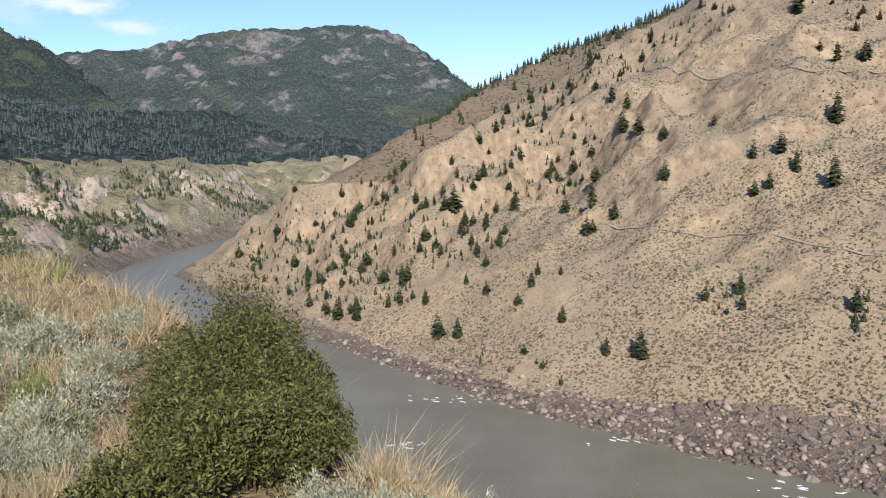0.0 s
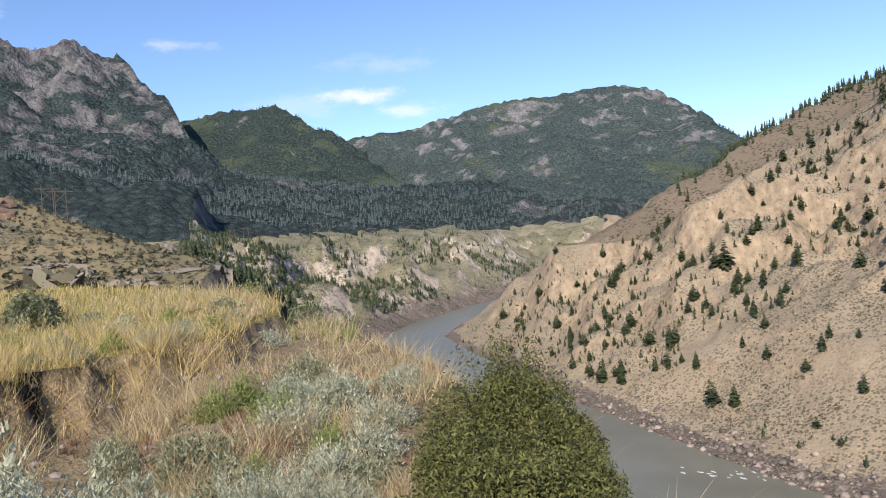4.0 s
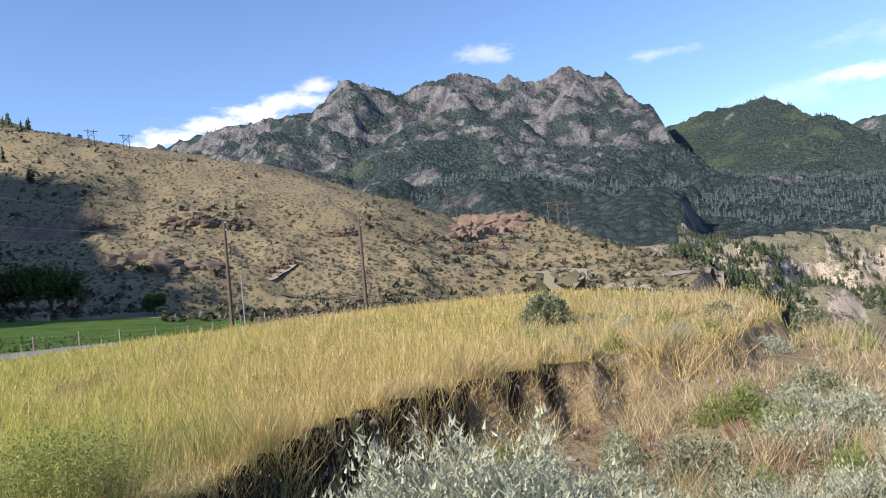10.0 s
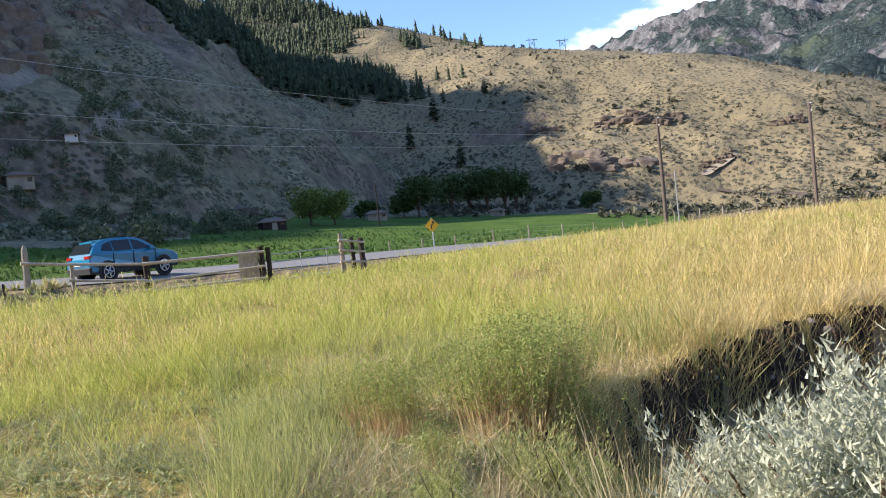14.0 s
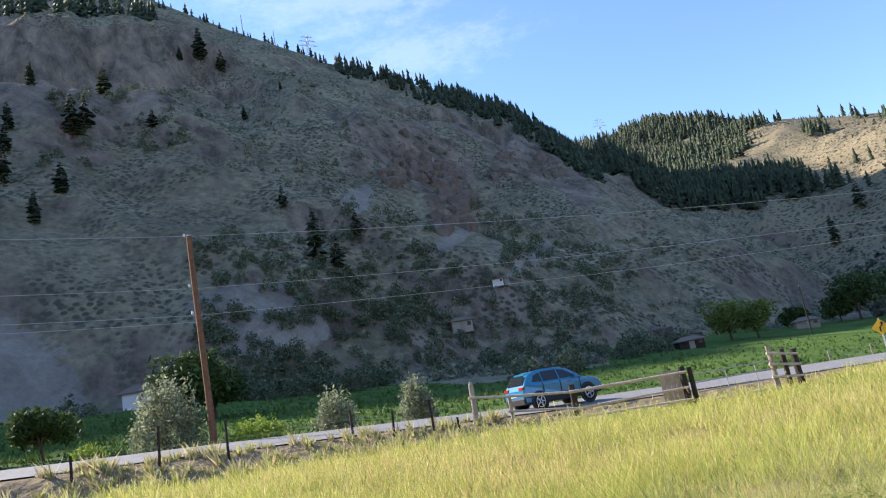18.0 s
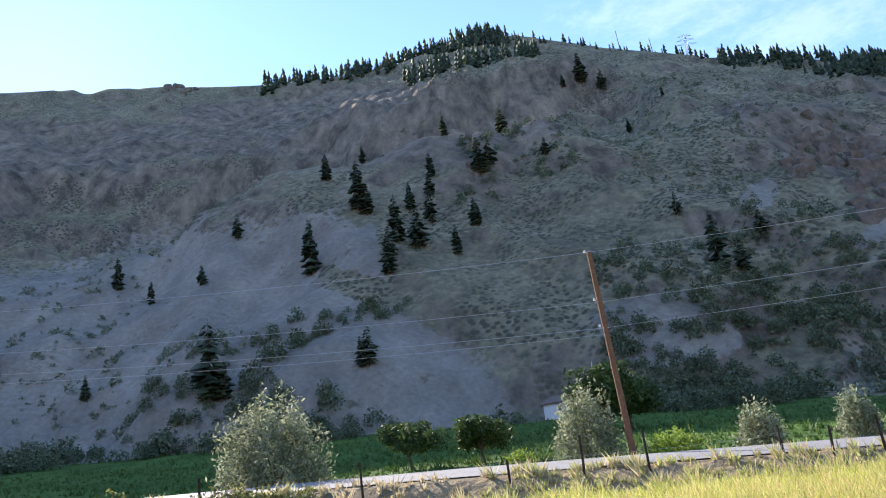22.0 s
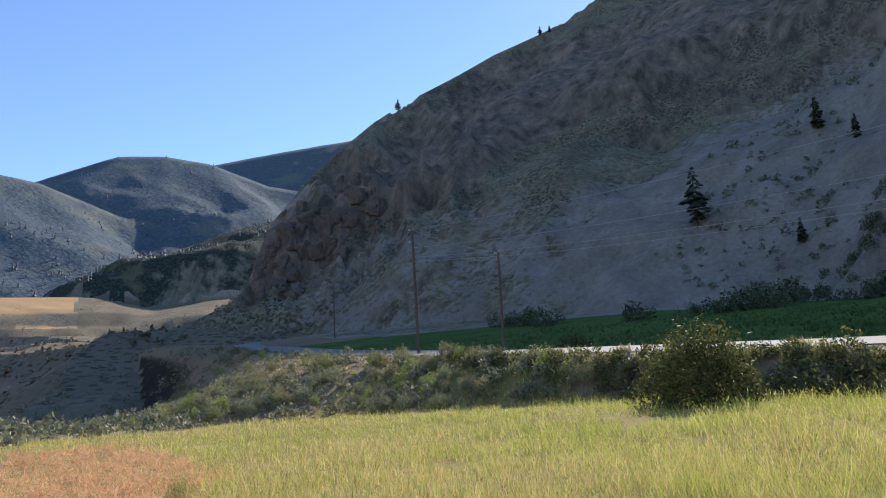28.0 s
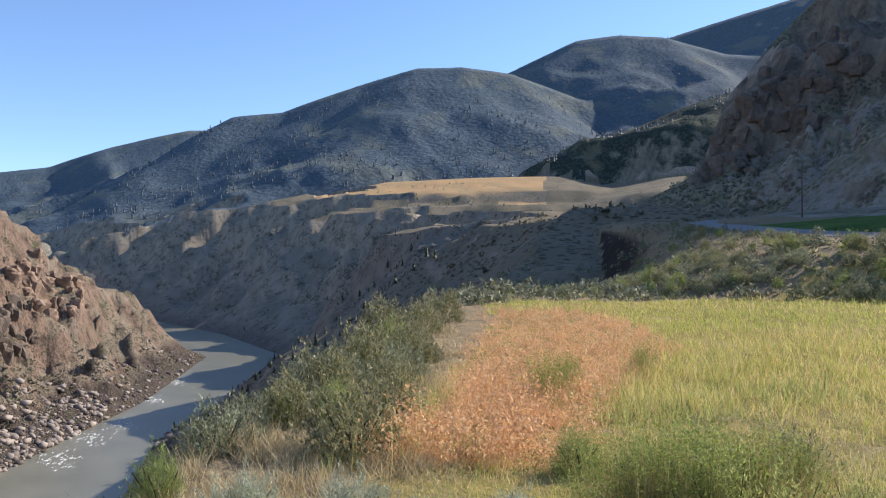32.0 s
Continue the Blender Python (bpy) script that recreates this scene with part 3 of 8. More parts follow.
def heights(x, y):
    """The same for many places at once."""
    r = np.hypot(x, y)
    a = (np.arctan2(-x, y) % (2 * np.pi)) / (2 * np.pi) * NAZ
    i = np.clip(np.searchsorted(rr, r) - 1, 0, len(rr) - 2)
    t = np.clip((r - rr[i]) / (rr[i + 1] - rr[i]), 0, 1)
    j = a.astype(int) % NAZ
    w = a - np.floor(a)
    k = (j + 1) % NAZ
    return (GZ[i, j] * (1 - w) + GZ[i, k] * w) * (1 - t) + (GZ[i + 1, j] * (1 - w) + GZ[i + 1, k] * w) * t


def region_at(x, y):
    r = np.hypot(x, y)
    a = (np.arctan2(-x, y) % (2 * np.pi)) / (2 * np.pi) * NAZ
    i = np.clip(np.searchsorted(rr, r) - 1, 0, len(rr) - 2)
    return GREG[i, a.astype(int) % NAZ], GDE[i, a.astype(int) % NAZ]


def mesh_from(name, verts, faces, smooth=False):
    """A mesh from numpy arrays; faces all have the same number of corners."""
    me = bpy.data.meshes.new(name)
    n = faces.shape[1]
    me.vertices.add(len(verts))
    me.vertices.foreach_set("co", np.ascontiguousarray(verts, dtype=np.float32).ravel())
    me.loops.add(faces.size)
    me.loops.foreach_set("vertex_index", np.ascontiguousarray(faces, dtype=np.int32).ravel())
    me.polygons.add(len(faces))
    me.polygons.foreach_set("loop_start", np.arange(0, faces.size, n, dtype=np.int32))
    me.polygons.foreach_set("loop_total", np.full(len(faces), n, dtype=np.int32))
    if smooth:
        me.polygons.foreach_set("use_smooth", np.ones(len(faces), dtype=bool))
    me.update(calc_edges=True)
    me.validate()
    return me


def land_materials():
    mats = {}

    def scrub(name, soil, soil2, bush, dens, size, tan_rock=None, rock_up=0.72):
        """Dry slopes: pale soil, sagebrush in dots, rock where it is steep."""
        m, nt, b = shader(name, 0.95, 0.1)
        big = noise_tex(nt, 0.02, 5)
        col = ramp(nt, big, ((0.35, soil), (0.65, soil2)))
        fine = noise_tex(nt, 1.2, 5, 0.65)
        col = mix(nt, 0.35, col, ramp(nt, fine, ((0.3, (0.1, 0.08, 0.06)), (0.7, (0.62, 0.54, 0.42)))), "OVERLAY")
        v = nt.nodes.new("ShaderNodeTexVoronoi")
        v.inputs["Scale"].default_value = size
        nt.links.new(coords(nt), v.inputs["Vector"])
        spot = grey(nt, v.outputs["Distance"], 0.46, 0.30)
        keep = grey(nt, noise_tex(nt, 0.05, 4), dens + 0.08, dens - 0.08)
        f = calc(nt, "MULTIPLY", spot, keep)
        col = mix(nt, f, col, bush)
        if tan_rock:
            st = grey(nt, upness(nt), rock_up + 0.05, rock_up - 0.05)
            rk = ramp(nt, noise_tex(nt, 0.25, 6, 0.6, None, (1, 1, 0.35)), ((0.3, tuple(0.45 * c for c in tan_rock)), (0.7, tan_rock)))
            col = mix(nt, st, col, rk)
        nt.links.new(col, b.inputs["Base Color"])
        bump(nt, b, calc(nt, "ADD", noise_tex(nt, 0.6, 6, 0.65), calc(nt, "MULTIPLY", f, 0.5)), 1.2, 0.5)
        return m

    def forest(name, rock, rock2, up, dens, green, scale=1.0, pale=(0.16, 0.15, 0.08), bare=0.62, zlow=0.0, zhigh=900.0, weight=1.0, open_=0.56, depth=(1.4, 0.7)):
        """High slopes: dark conifers broken by streaked rock on the steep and towards the top, with meadows here and there."""
        m, nt, b = shader(name, 0.95, 0.08)
        streak = noise_tex(nt, 0.02 * scale, 9, 0.7, None, (1, 1, 0.28))
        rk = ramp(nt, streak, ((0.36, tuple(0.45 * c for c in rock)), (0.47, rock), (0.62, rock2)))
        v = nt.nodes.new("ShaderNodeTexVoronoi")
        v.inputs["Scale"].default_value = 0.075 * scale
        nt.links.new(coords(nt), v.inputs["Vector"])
        # crowns lighter in the middle, darker between: shade put into the colour
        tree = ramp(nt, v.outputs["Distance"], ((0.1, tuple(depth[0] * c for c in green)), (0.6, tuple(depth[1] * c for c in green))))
        meadow = grey(nt, noise_tex(nt, 0.0035 * scale, 6, 0.65), open_, open_ + 0.07)
        tree = mix(nt, calc(nt, "MULTIPLY", meadow, 0.7), tree, pale)
        n = calc(nt, "ADD", calc(nt, "ADD", calc(nt, "MULTIPLY", upness(nt), weight), 0.8 * (1 - weight)), calc(nt, "MULTIPLY", calc(nt, "SUBTRACT", noise_tex(nt, 0.009 * scale, 9, 0.68), 0.5), dens))
        z = nt.nodes.new("ShaderNodeSeparateXYZ")
        nt.links.new(coords(nt), z.inputs[0])
        high = grey(nt, z.outputs[2], zlow, zhigh)
        n = calc(nt, "SUBTRACT", n, calc(nt, "MULTIPLY", high, 0.17 * weight))
        n = calc(nt, "ADD", n, calc(nt, "MULTIPLY", calc(nt, "SUBTRACT", noise_tex(nt, 0.004 * scale, 7, 0.6, None, (1, 1, 0.35)), 0.5), 0.9 * bare))
        f = grey(nt, n, up + 0.03, up - 0.03)
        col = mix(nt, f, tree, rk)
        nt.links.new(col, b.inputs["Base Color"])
        hgt = calc(nt, "ADD", calc(nt, "MULTIPLY", streak, 1.3), calc(nt, "MULTIPLY", v.outputs["Distance"], 0.3))
        bump(nt, b, hgt, (27 if depth[0] > 1.2 else 6) / scale, 0.9)
        return m

    def scree(name):
        """A tall rocky slope: brown scrubby ground, grey scree running down it, and bare streaked rock."""
        m, nt, b = shader(name, 0.95, 0.1)
        soil = ramp(nt, noise_tex(nt, 0.05, 7, 0.65), ((0.35, (0.215, 0.195, 0.132)), (0.65, (0.325, 0.295, 0.205))))
        soil = mix(nt, 0.5, soil, ramp(nt, noise_tex(nt, 0.5, 6, 0.7), ((0.35, (0.12, 0.11, 0.08)), (0.65, (0.8, 0.74, 0.6)))), "OVERLAY")
        att = nt.nodes.new("ShaderNodeAttribute")
        att.attribute_name = "scree"
        fray = calc(nt, "ADD", calc(nt, "SUBTRACT", noise_tex(nt, 0.09, 7, 0.65), 0.5), calc(nt, "MULTIPLY", calc(nt, "SUBTRACT", noise_tex(nt, 0.5, 4), 0.5), 0.6))
        f = grey(nt, calc(nt, "ADD", att.outputs["Fac"], calc(nt, "MULTIPLY", fray, 2.4)), 0.36, 0.64)
        stones = ramp(nt, noise_tex(nt, 0.9, 6, 0.75), ((0.3, (0.25, 0.222, 0.178)), (0.7, (0.39, 0.345, 0.28))))
        runs = ramp(nt, noise_tex(nt, 0.1, 6, 0.6, None, (1, 1, 0.2)), ((0.35, (0.3, 0.3, 0.29)), (0.65, (0.66, 0.65, 0.63))))
        stones = mix(nt, 0.6, stones, runs, "OVERLAY")
        col = mix(nt, f, soil, stones)
        rk = ramp(nt, noise_tex(nt, 0.16, 8, 0.68, None, (1, 1, 0.3)), ((0.35, (0.10, 0.082, 0.062)), (0.65, (0.34, 0.27, 0.195))))
        n = calc(nt, "ADD", upness(nt), calc(nt, "MULTIPLY", calc(nt, "SUBTRACT", noise_tex(nt, 0.03, 6, 0.6), 0.5), 0.35))
        crag = nt.nodes.new("ShaderNodeAttribute")
        crag.attribute_name = "cliff"
        face = grey(nt, calc(nt, "ADD", crag.outputs["Fac"], calc(nt, "MULTIPLY", fray, 1.6)), 0.38, 0.62)
        bare = calc(nt, "MAXIMUM", calc(nt, "MULTIPLY", grey(nt, n, 0.66, 0.58), calc(nt, "SUBTRACT", 1.0, f)), face)
        col = mix(nt, bare, col, rk)
        v = nt.nodes.new("ShaderNodeTexVoronoi")
        v.inputs["Scale"].default_value = 0.8
        nt.links.new(coords(nt), v.inputs["Vector"])
        dot = calc(nt, "MULTIPLY", grey(nt, v.outputs["Distance"], 0.5, 0.3), grey(nt, noise_tex(nt, 0.06, 4), 0.42, 0.55))
        dot = calc(nt, "MULTIPLY", calc(nt, "MULTIPLY", dot, calc(nt, "SUBTRACT", 1.0, calc(nt, "MULTIPLY", f, 0.9))), calc(nt, "SUBTRACT", 1.0, calc(nt, "MULTIPLY", face, 0.8)))
        col = mix(nt, dot, col, (0.105, 0.105, 0.07))
        nt.links.new(col, b.inputs["Base Color"])
        bump(nt, b, calc(nt, "ADD", noise_tex(nt, 0.25, 8, 0.7), calc(nt, "MULTIPLY", dot, 0.4)), 2.5, 0.7)
        return m

    def crags(name, soil, soil2, rock, dark, up, bush, zdark):
        """Eroded slopes: scrubby soil in patches, bare streaked rock on the steep, dark wet rock near the water."""
        m, nt, b = shader(name, 0.95, 0.1)
        col = ramp(nt, noise_tex(nt, 0.016, 7, 0.65), ((0.4, soil), (0.6, soil2)))
        streak = noise_tex(nt, 0.12, 9, 0.7, None, (1, 1, 0.4))
        rk = ramp(nt, streak, ((0.34, dark), (0.5, rock), (0.68, tuple(1.2 * c for c in rock))))
        n = calc(nt, "ADD", upness(nt), calc(nt, "MULTIPLY", calc(nt, "SUBTRACT", noise_tex(nt, 0.035, 8, 0.65), 0.5), 0.6))
        f = grey(nt, n, up + 0.04, up - 0.04)
        col = mix(nt, f, col, rk)
        z = nt.nodes.new("ShaderNodeSeparateXYZ")
        nt.links.new(coords(nt), z.inputs[0])
        zz = calc(nt, "ADD", z.outputs[2], calc(nt, "MULTIPLY", calc(nt, "SUBTRACT", noise_tex(nt, 0.05, 6, 0.6), 0.5), 36))
        wet = ramp(nt, streak, ((0.35, tuple(0.6 * c for c in dark)), (0.6, tuple(1.25 * c for c in dark))))
        col = mix(nt, calc(nt, "MULTIPLY", grey(nt, zz, zdark + 5, zdark - 5), 0.85), col, wet)
        for size, lo, amount in ((0.45, 0.45, 0.85), (0.11, 0.52, 0.8)):
            v = nt.nodes.new("ShaderNodeTexVoronoi")
            v.inputs["Scale"].default_value = size
            nt.links.new(coords(nt), v.inputs["Vector"])
            dot = calc(nt, "MULTIPLY", grey(nt, v.outputs["Distance"], 0.5, 0.28), grey(nt, noise_tex(nt, 0.05, 5, 0.6), lo, lo + 0.1))
            col = mix(nt, calc(nt, "MULTIPLY", dot, amount), col, bush)
        nt.links.new(col, b.inputs["Base Color"])
        bump(nt, b, calc(nt, "ADD", calc(nt, "MULTIPLY", streak, 1.5), noise_tex(nt, 0.5, 6, 0.7)), 3.0, 0.9)
        return m

    def turf(name, a, b2, bare):
        """Grassy ground: two greens or golds in patches, with barer spots."""
        m, nt, b = shader(name, 0.95, 0.1)
        col = ramp(nt, noise_tex(nt, 0.18, 5, 0.6), ((0.35, a), (0.65, b2)))
        col = mix(nt, grey(nt, noise_tex(nt, 0.55, 5, 0.6), 0.58, 0.68), col, bare)
        fine = noise_tex(nt, 7.0, 5, 0.7)
        col = mix(nt, 0.4, col, ramp(nt, fine, ((0.3, (0.15, 0.15, 0.1)), (0.7, (0.75, 0.72, 0.6)))), "OVERLAY")
        nt.links.new(col, b.inputs["Base Color"])
        bump(nt, b, fine, 0.12, 0.8)
        return m

    tan, tan2 = (0.42, 0.345, 0.245), (0.32, 0.275, 0.2)
    sage = (0.085, 0.085, 0.055)
    # dark soil on steep faces, with the cut bank's shade put into its colour
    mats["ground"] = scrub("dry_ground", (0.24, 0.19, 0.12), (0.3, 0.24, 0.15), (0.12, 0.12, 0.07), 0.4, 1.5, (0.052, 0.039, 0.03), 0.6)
    mats["riverbank"] = scrub("bank_soil", (0.27, 0.23, 0.165), (0.20, 0.175, 0.125), sage, 0.55, 0.4, (0.42, 0.34, 0.265), 0.70)
    mats["opposite_hillside"] = scrub("sandy_slope", tan, tan2, (0.165, 0.148, 0.098), 0.56, 0.75, (0.46, 0.36, 0.24), 0.74)
    mats["hillside_behind"] = scrub("brown_slope", (0.2, 0.17, 0.12), (0.25, 0.2, 0.15), (0.06, 0.06, 0.04), 0.55, 0.3)
    mats["north_bench"] = scrub("bench_slope", (0.29, 0.265, 0.155), (0.34, 0.295, 0.18), (0.07, 0.075, 0.045), 0.52, 0.2, (0.46, 0.37, 0.28), 0.86)
    mats["red_knoll"] = scrub("knoll_slope", (0.26, 0.23, 0.13), (0.30, 0.25, 0.15), (0.08, 0.08, 0.05), 0.5, 0.35, (0.32, 0.2, 0.13), 0.75)
    mats["grassy_hill"] = scrub("grass_slope", (0.255, 0.22, 0.135), (0.325, 0.275, 0.17), (0.105, 0.098, 0.064), 0.6, 0.55, (0.3, 0.22, 0.16), 0.72)
    mats["wooded_ridge"] = forest("wooded_slope", (0.2, 0.17, 0.13), (0.3, 0.26, 0.2), 0.62, 0.5, (0.03, 0.04, 0.025), 4, (0.2, 0.17, 0.1), 0.6, 800, 1200)
    mats["shaded_hill"] = scree("shaded_slope")
    # mountain greens are lightened and blued: distance haze put into the base colour
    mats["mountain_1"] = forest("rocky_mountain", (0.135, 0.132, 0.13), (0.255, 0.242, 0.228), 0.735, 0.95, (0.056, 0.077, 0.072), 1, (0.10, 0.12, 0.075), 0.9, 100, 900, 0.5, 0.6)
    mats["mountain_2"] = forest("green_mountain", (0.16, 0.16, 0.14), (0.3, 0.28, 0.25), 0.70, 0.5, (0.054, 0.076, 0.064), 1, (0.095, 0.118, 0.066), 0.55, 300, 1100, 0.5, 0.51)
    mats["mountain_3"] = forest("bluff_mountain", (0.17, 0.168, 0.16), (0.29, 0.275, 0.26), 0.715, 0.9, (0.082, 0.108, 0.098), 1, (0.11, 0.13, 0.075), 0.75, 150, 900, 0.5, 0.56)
    # the southern ridges get the strongest blue, again haze put into the colour
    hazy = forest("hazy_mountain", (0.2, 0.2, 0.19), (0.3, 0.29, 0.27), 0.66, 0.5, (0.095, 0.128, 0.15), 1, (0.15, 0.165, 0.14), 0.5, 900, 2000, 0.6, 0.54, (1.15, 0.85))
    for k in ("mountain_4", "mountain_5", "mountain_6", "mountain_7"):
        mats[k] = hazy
    mats["low_hill"] = forest("low_hill_woods", (0.2, 0.19, 0.15), (0.3, 0.27, 0.2), 0.70, 0.5, (0.058, 0.076, 0.06), 2, (0.2, 0.19, 0.115), 0.3, 900, 2000, 0.3, 0.53)
    mats["field"] = turf("field_soil", (0.24, 0.2, 0.07), (0.36, 0.29, 0.11), (0.30, 0.22, 0.13))
    mats["pasture"] = turf("pasture_grass", (0.055, 0.11, 0.022), (0.1, 0.17, 0.035), (0.14, 0.16, 0.06))
    mats["river_cliff"] = crags("cliff_rock", (0.33, 0.26, 0.19), (0.24, 0.2, 0.14), (0.27, 0.19, 0.14), (0.075, 0.058, 0.05), 0.72, (0.1, 0.1, 0.062), -66)
    mats["bench_bluffs"] = crags("bluff_slope", (0.36, 0.32, 0.205), (0.27, 0.25, 0.15), (0.62, 0.52, 0.40), (0.24, 0.19, 0.155), 0.80, (0.075, 0.085, 0.05), -66)
    mats["canyon_wall"] = crags("canyon_slope", (0.33, 0.30, 0.24), (0.25, 0.23, 0.18), (0.36, 0.31, 0.24), (0.2, 0.175, 0.15), 0.70, (0.085, 0.088, 0.058), -70)
    mats["river_shore"] = crags("shore_rubble", (0.34, 0.28, 0.205), (0.28, 0.232, 0.18), (0.33, 0.27, 0.205), (0.17, 0.14, 0.115), 0.8, (0.13, 0.11, 0.09), -79)
    mats["canyon_rim"] = mats["riverbank"]
    mats["golden_bench"] = scrub("bench_grass", (0.56, 0.36, 0.18), (0.47, 0.34, 0.18), (0.17, 0.14, 0.08), 0.3, 0.12, (0.25, 0.22, 0.165), 0.92)
    return mats


LABELS = {
    "ground": "flat dry grassland and pasture ground beside the road", "riverbank": "steep sandy river bank with sagebrush falling to the water",
    "opposite_hillside": "steep tan sandy hillside dotted with sagebrush across the river", "hillside_behind": "brown hillside with a row of pines on its crest",
    "north_bench": "eroded grassy river bench with pale gullied bluffs", "red_knoll": "low dry knoll with a red rock outcrop", "grassy_hill": "rounded dry hill with pale grass and sagebrush",
    "wooded_ridge": "dark conifer-covered ridge in shade", "shaded_hill": "tall rocky hillside in shade with grey scree fans", "mountain_1": "jagged grey rocky mountain with forested lower slopes",
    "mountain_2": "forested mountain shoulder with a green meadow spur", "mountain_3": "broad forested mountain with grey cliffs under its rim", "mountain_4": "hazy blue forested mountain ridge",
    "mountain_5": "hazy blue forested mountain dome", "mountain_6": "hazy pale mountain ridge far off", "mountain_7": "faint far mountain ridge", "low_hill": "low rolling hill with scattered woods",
    "field": "flat field of ripening yellow-green grass", "pasture": "lush green pasture behind the road",
    "river_cliff": "craggy brown cliff falling to the river's rapids",
    "bench_bluffs": "gullied slopes and pale bluffs above the river bend", "canyon_wall": "shaded gullied canyon wall with long spurs",
    "river_shore": "dark rubble shore along the river's edge",
    "canyon_rim": "dry rim of the canyon above gullied slopes",
    "golden_bench": "flat golden field on a river bench above grey slopes"}
LAND = land_materials()


def scree_share():
    """1 on the loose scree of the shaded hill, 0 on its scrub and rock."""
    az = np.degrees(np.arctan2(-GX, GY)) % 360
    el = np.degrees(np.arctan2(GZ - EYE, RG))
    top = np.interp(az, [k[0] for k in SCREE_TOP], [k[1] for k in SCREE_TOP]) + 2.2 * fbm(GX, GY, 45, 4, 271) - 0.3
    share = step01(top - el, -2.0, 2.0) * step01(az, 147, 148.5) * step01(az, 222, 221)
    share = share * (1 - step01(az, 164, 160) * step01(az, 151, 155) * step01(np.abs(el - 15.2 - 0.35 * (az - 158)), 1.5, 0.7))
    share = share * (1 - 0.5 * step01(az, 190, 204))
    for a, e, w, h, lean in ((136.3, 8.8, 4.6, 2.5, 0.2), (114.6, 9.6, 3.2, 0.8, -0.5), (120, 12.5, 2.4, 0.6, -0.4), (127, 16.8, 1.4, 0.9, -0.3)):
        da = az - a
        share = np.maximum(share, step01(np.hypot(da / w, (el - e - lean * da) / h) + 0.5 * fbm(GX, GY, 20, 3, 273), 1.1, 0.8))
    return share


def cliff_share():
    """1 on the bare rock faces of the shaded hill."""
    az = np.degrees(np.arctan2(-GX, GY)) % 360
    el = np.degrees(np.arctan2(GZ - EYE, RG))
    rag = 1.6 * fbm(GX, GY, 40, 4, 281)
    low = np.interp(az, (136, 140, 146, 152, 158, 164, 172, 180, 190, 200, 206, 212, 217, 221), (30, 26.5, 24.5, 24.3, 24.8, 25.5, 26, 24.5, 21, 17.5, 15.5, 13.2, 10, 7))
    high = np.interp(az, (136, 144, 150, 160, 168, 180, 200, 222), (30, 30.5, 30.8, 30.6, 30, 29, 25, 14))
    share = step01(el + rag - low, -0.8, 0.8) * step01(high - el - rag, -0.6, 0.6) * step01(az, 135, 138) * step01(az, 223, 222)
    for a, e, w, h, lean in ((120.6, 18.6, 3.6, 2.9, 0.35), (126, 22.8, 2.4, 0.9, 0.5), (113.6, 18.3, 3.6, 1.9, 0.55), (116.5, 20.6, 2.2, 1.0, 0.5), (109.3, 14.6, 1.3, 1.8, 0.4), (146.2, 25.2, 0.9, 2.0, 0.0)):
        da = az - a
        share = np.maximum(share, step01(np.hypot(da / w, (el - e - lean * da) / h) + 0.45 * fbm(GX, GY, 16, 3, 283), 1.15, 0.85))
    return share


def build_land():
    cliff = cliff_share().ravel()
    scree = scree_share().ravel()
    nr = len(rr)
    idx = np.arange(nr * NAZ).reshape(nr, NAZ)
    a = idx[:-1]
    nxt = np.roll(idx, -1, axis=1)
    quads = np.stack([a, nxt[:-1], nxt[1:], idx[1:]], axis=-1)
    reg = GREG[:-1]
    co = np.stack([GX, GY, GZ], axis=-1).reshape(-1, 3)
    for n, name in enumerate(REGIONS):
        q = quads[reg == n]
        if not len(q):
            continue
        used, inv = np.unique(q, return_inverse=True)
        ob = new(name, mesh_from(name, co[used], inv.reshape(q.shape), True))
        ob.data.materials.append(LAND[name])
        if name == "shaded_hill":
            ob.data.attributes.new("cliff", "FLOAT", "POINT").data.foreach_set("value", cliff[used].astype(np.float32))
            ob.data.attributes.new("scree", "FLOAT", "POINT").data.foreach_set("value", scree[used].astype(np.float32))
        tagged(ob, LABELS[name], "hillside" if "hill" in name else "mountain" if "mountain" in name else "ground", kind="structure")
    # the disc under the viewer's feet
    bm = bmesh.new()
    ring = [bm.verts.new((GX[0, j], GY[0, j], GZ[0, j])) for j in range(0, NAZ, 40)]
    bm.faces.new(ring)
    me = bpy.data.meshes.new("ground_middle")
    bm.to_mesh(me)
    bm.free()
    me.materials.append(LAND["ground"])
    tagged(new("ground_middle", me), "bare trodden ground under the viewpoint", "ground", kind="structure")


build_land()


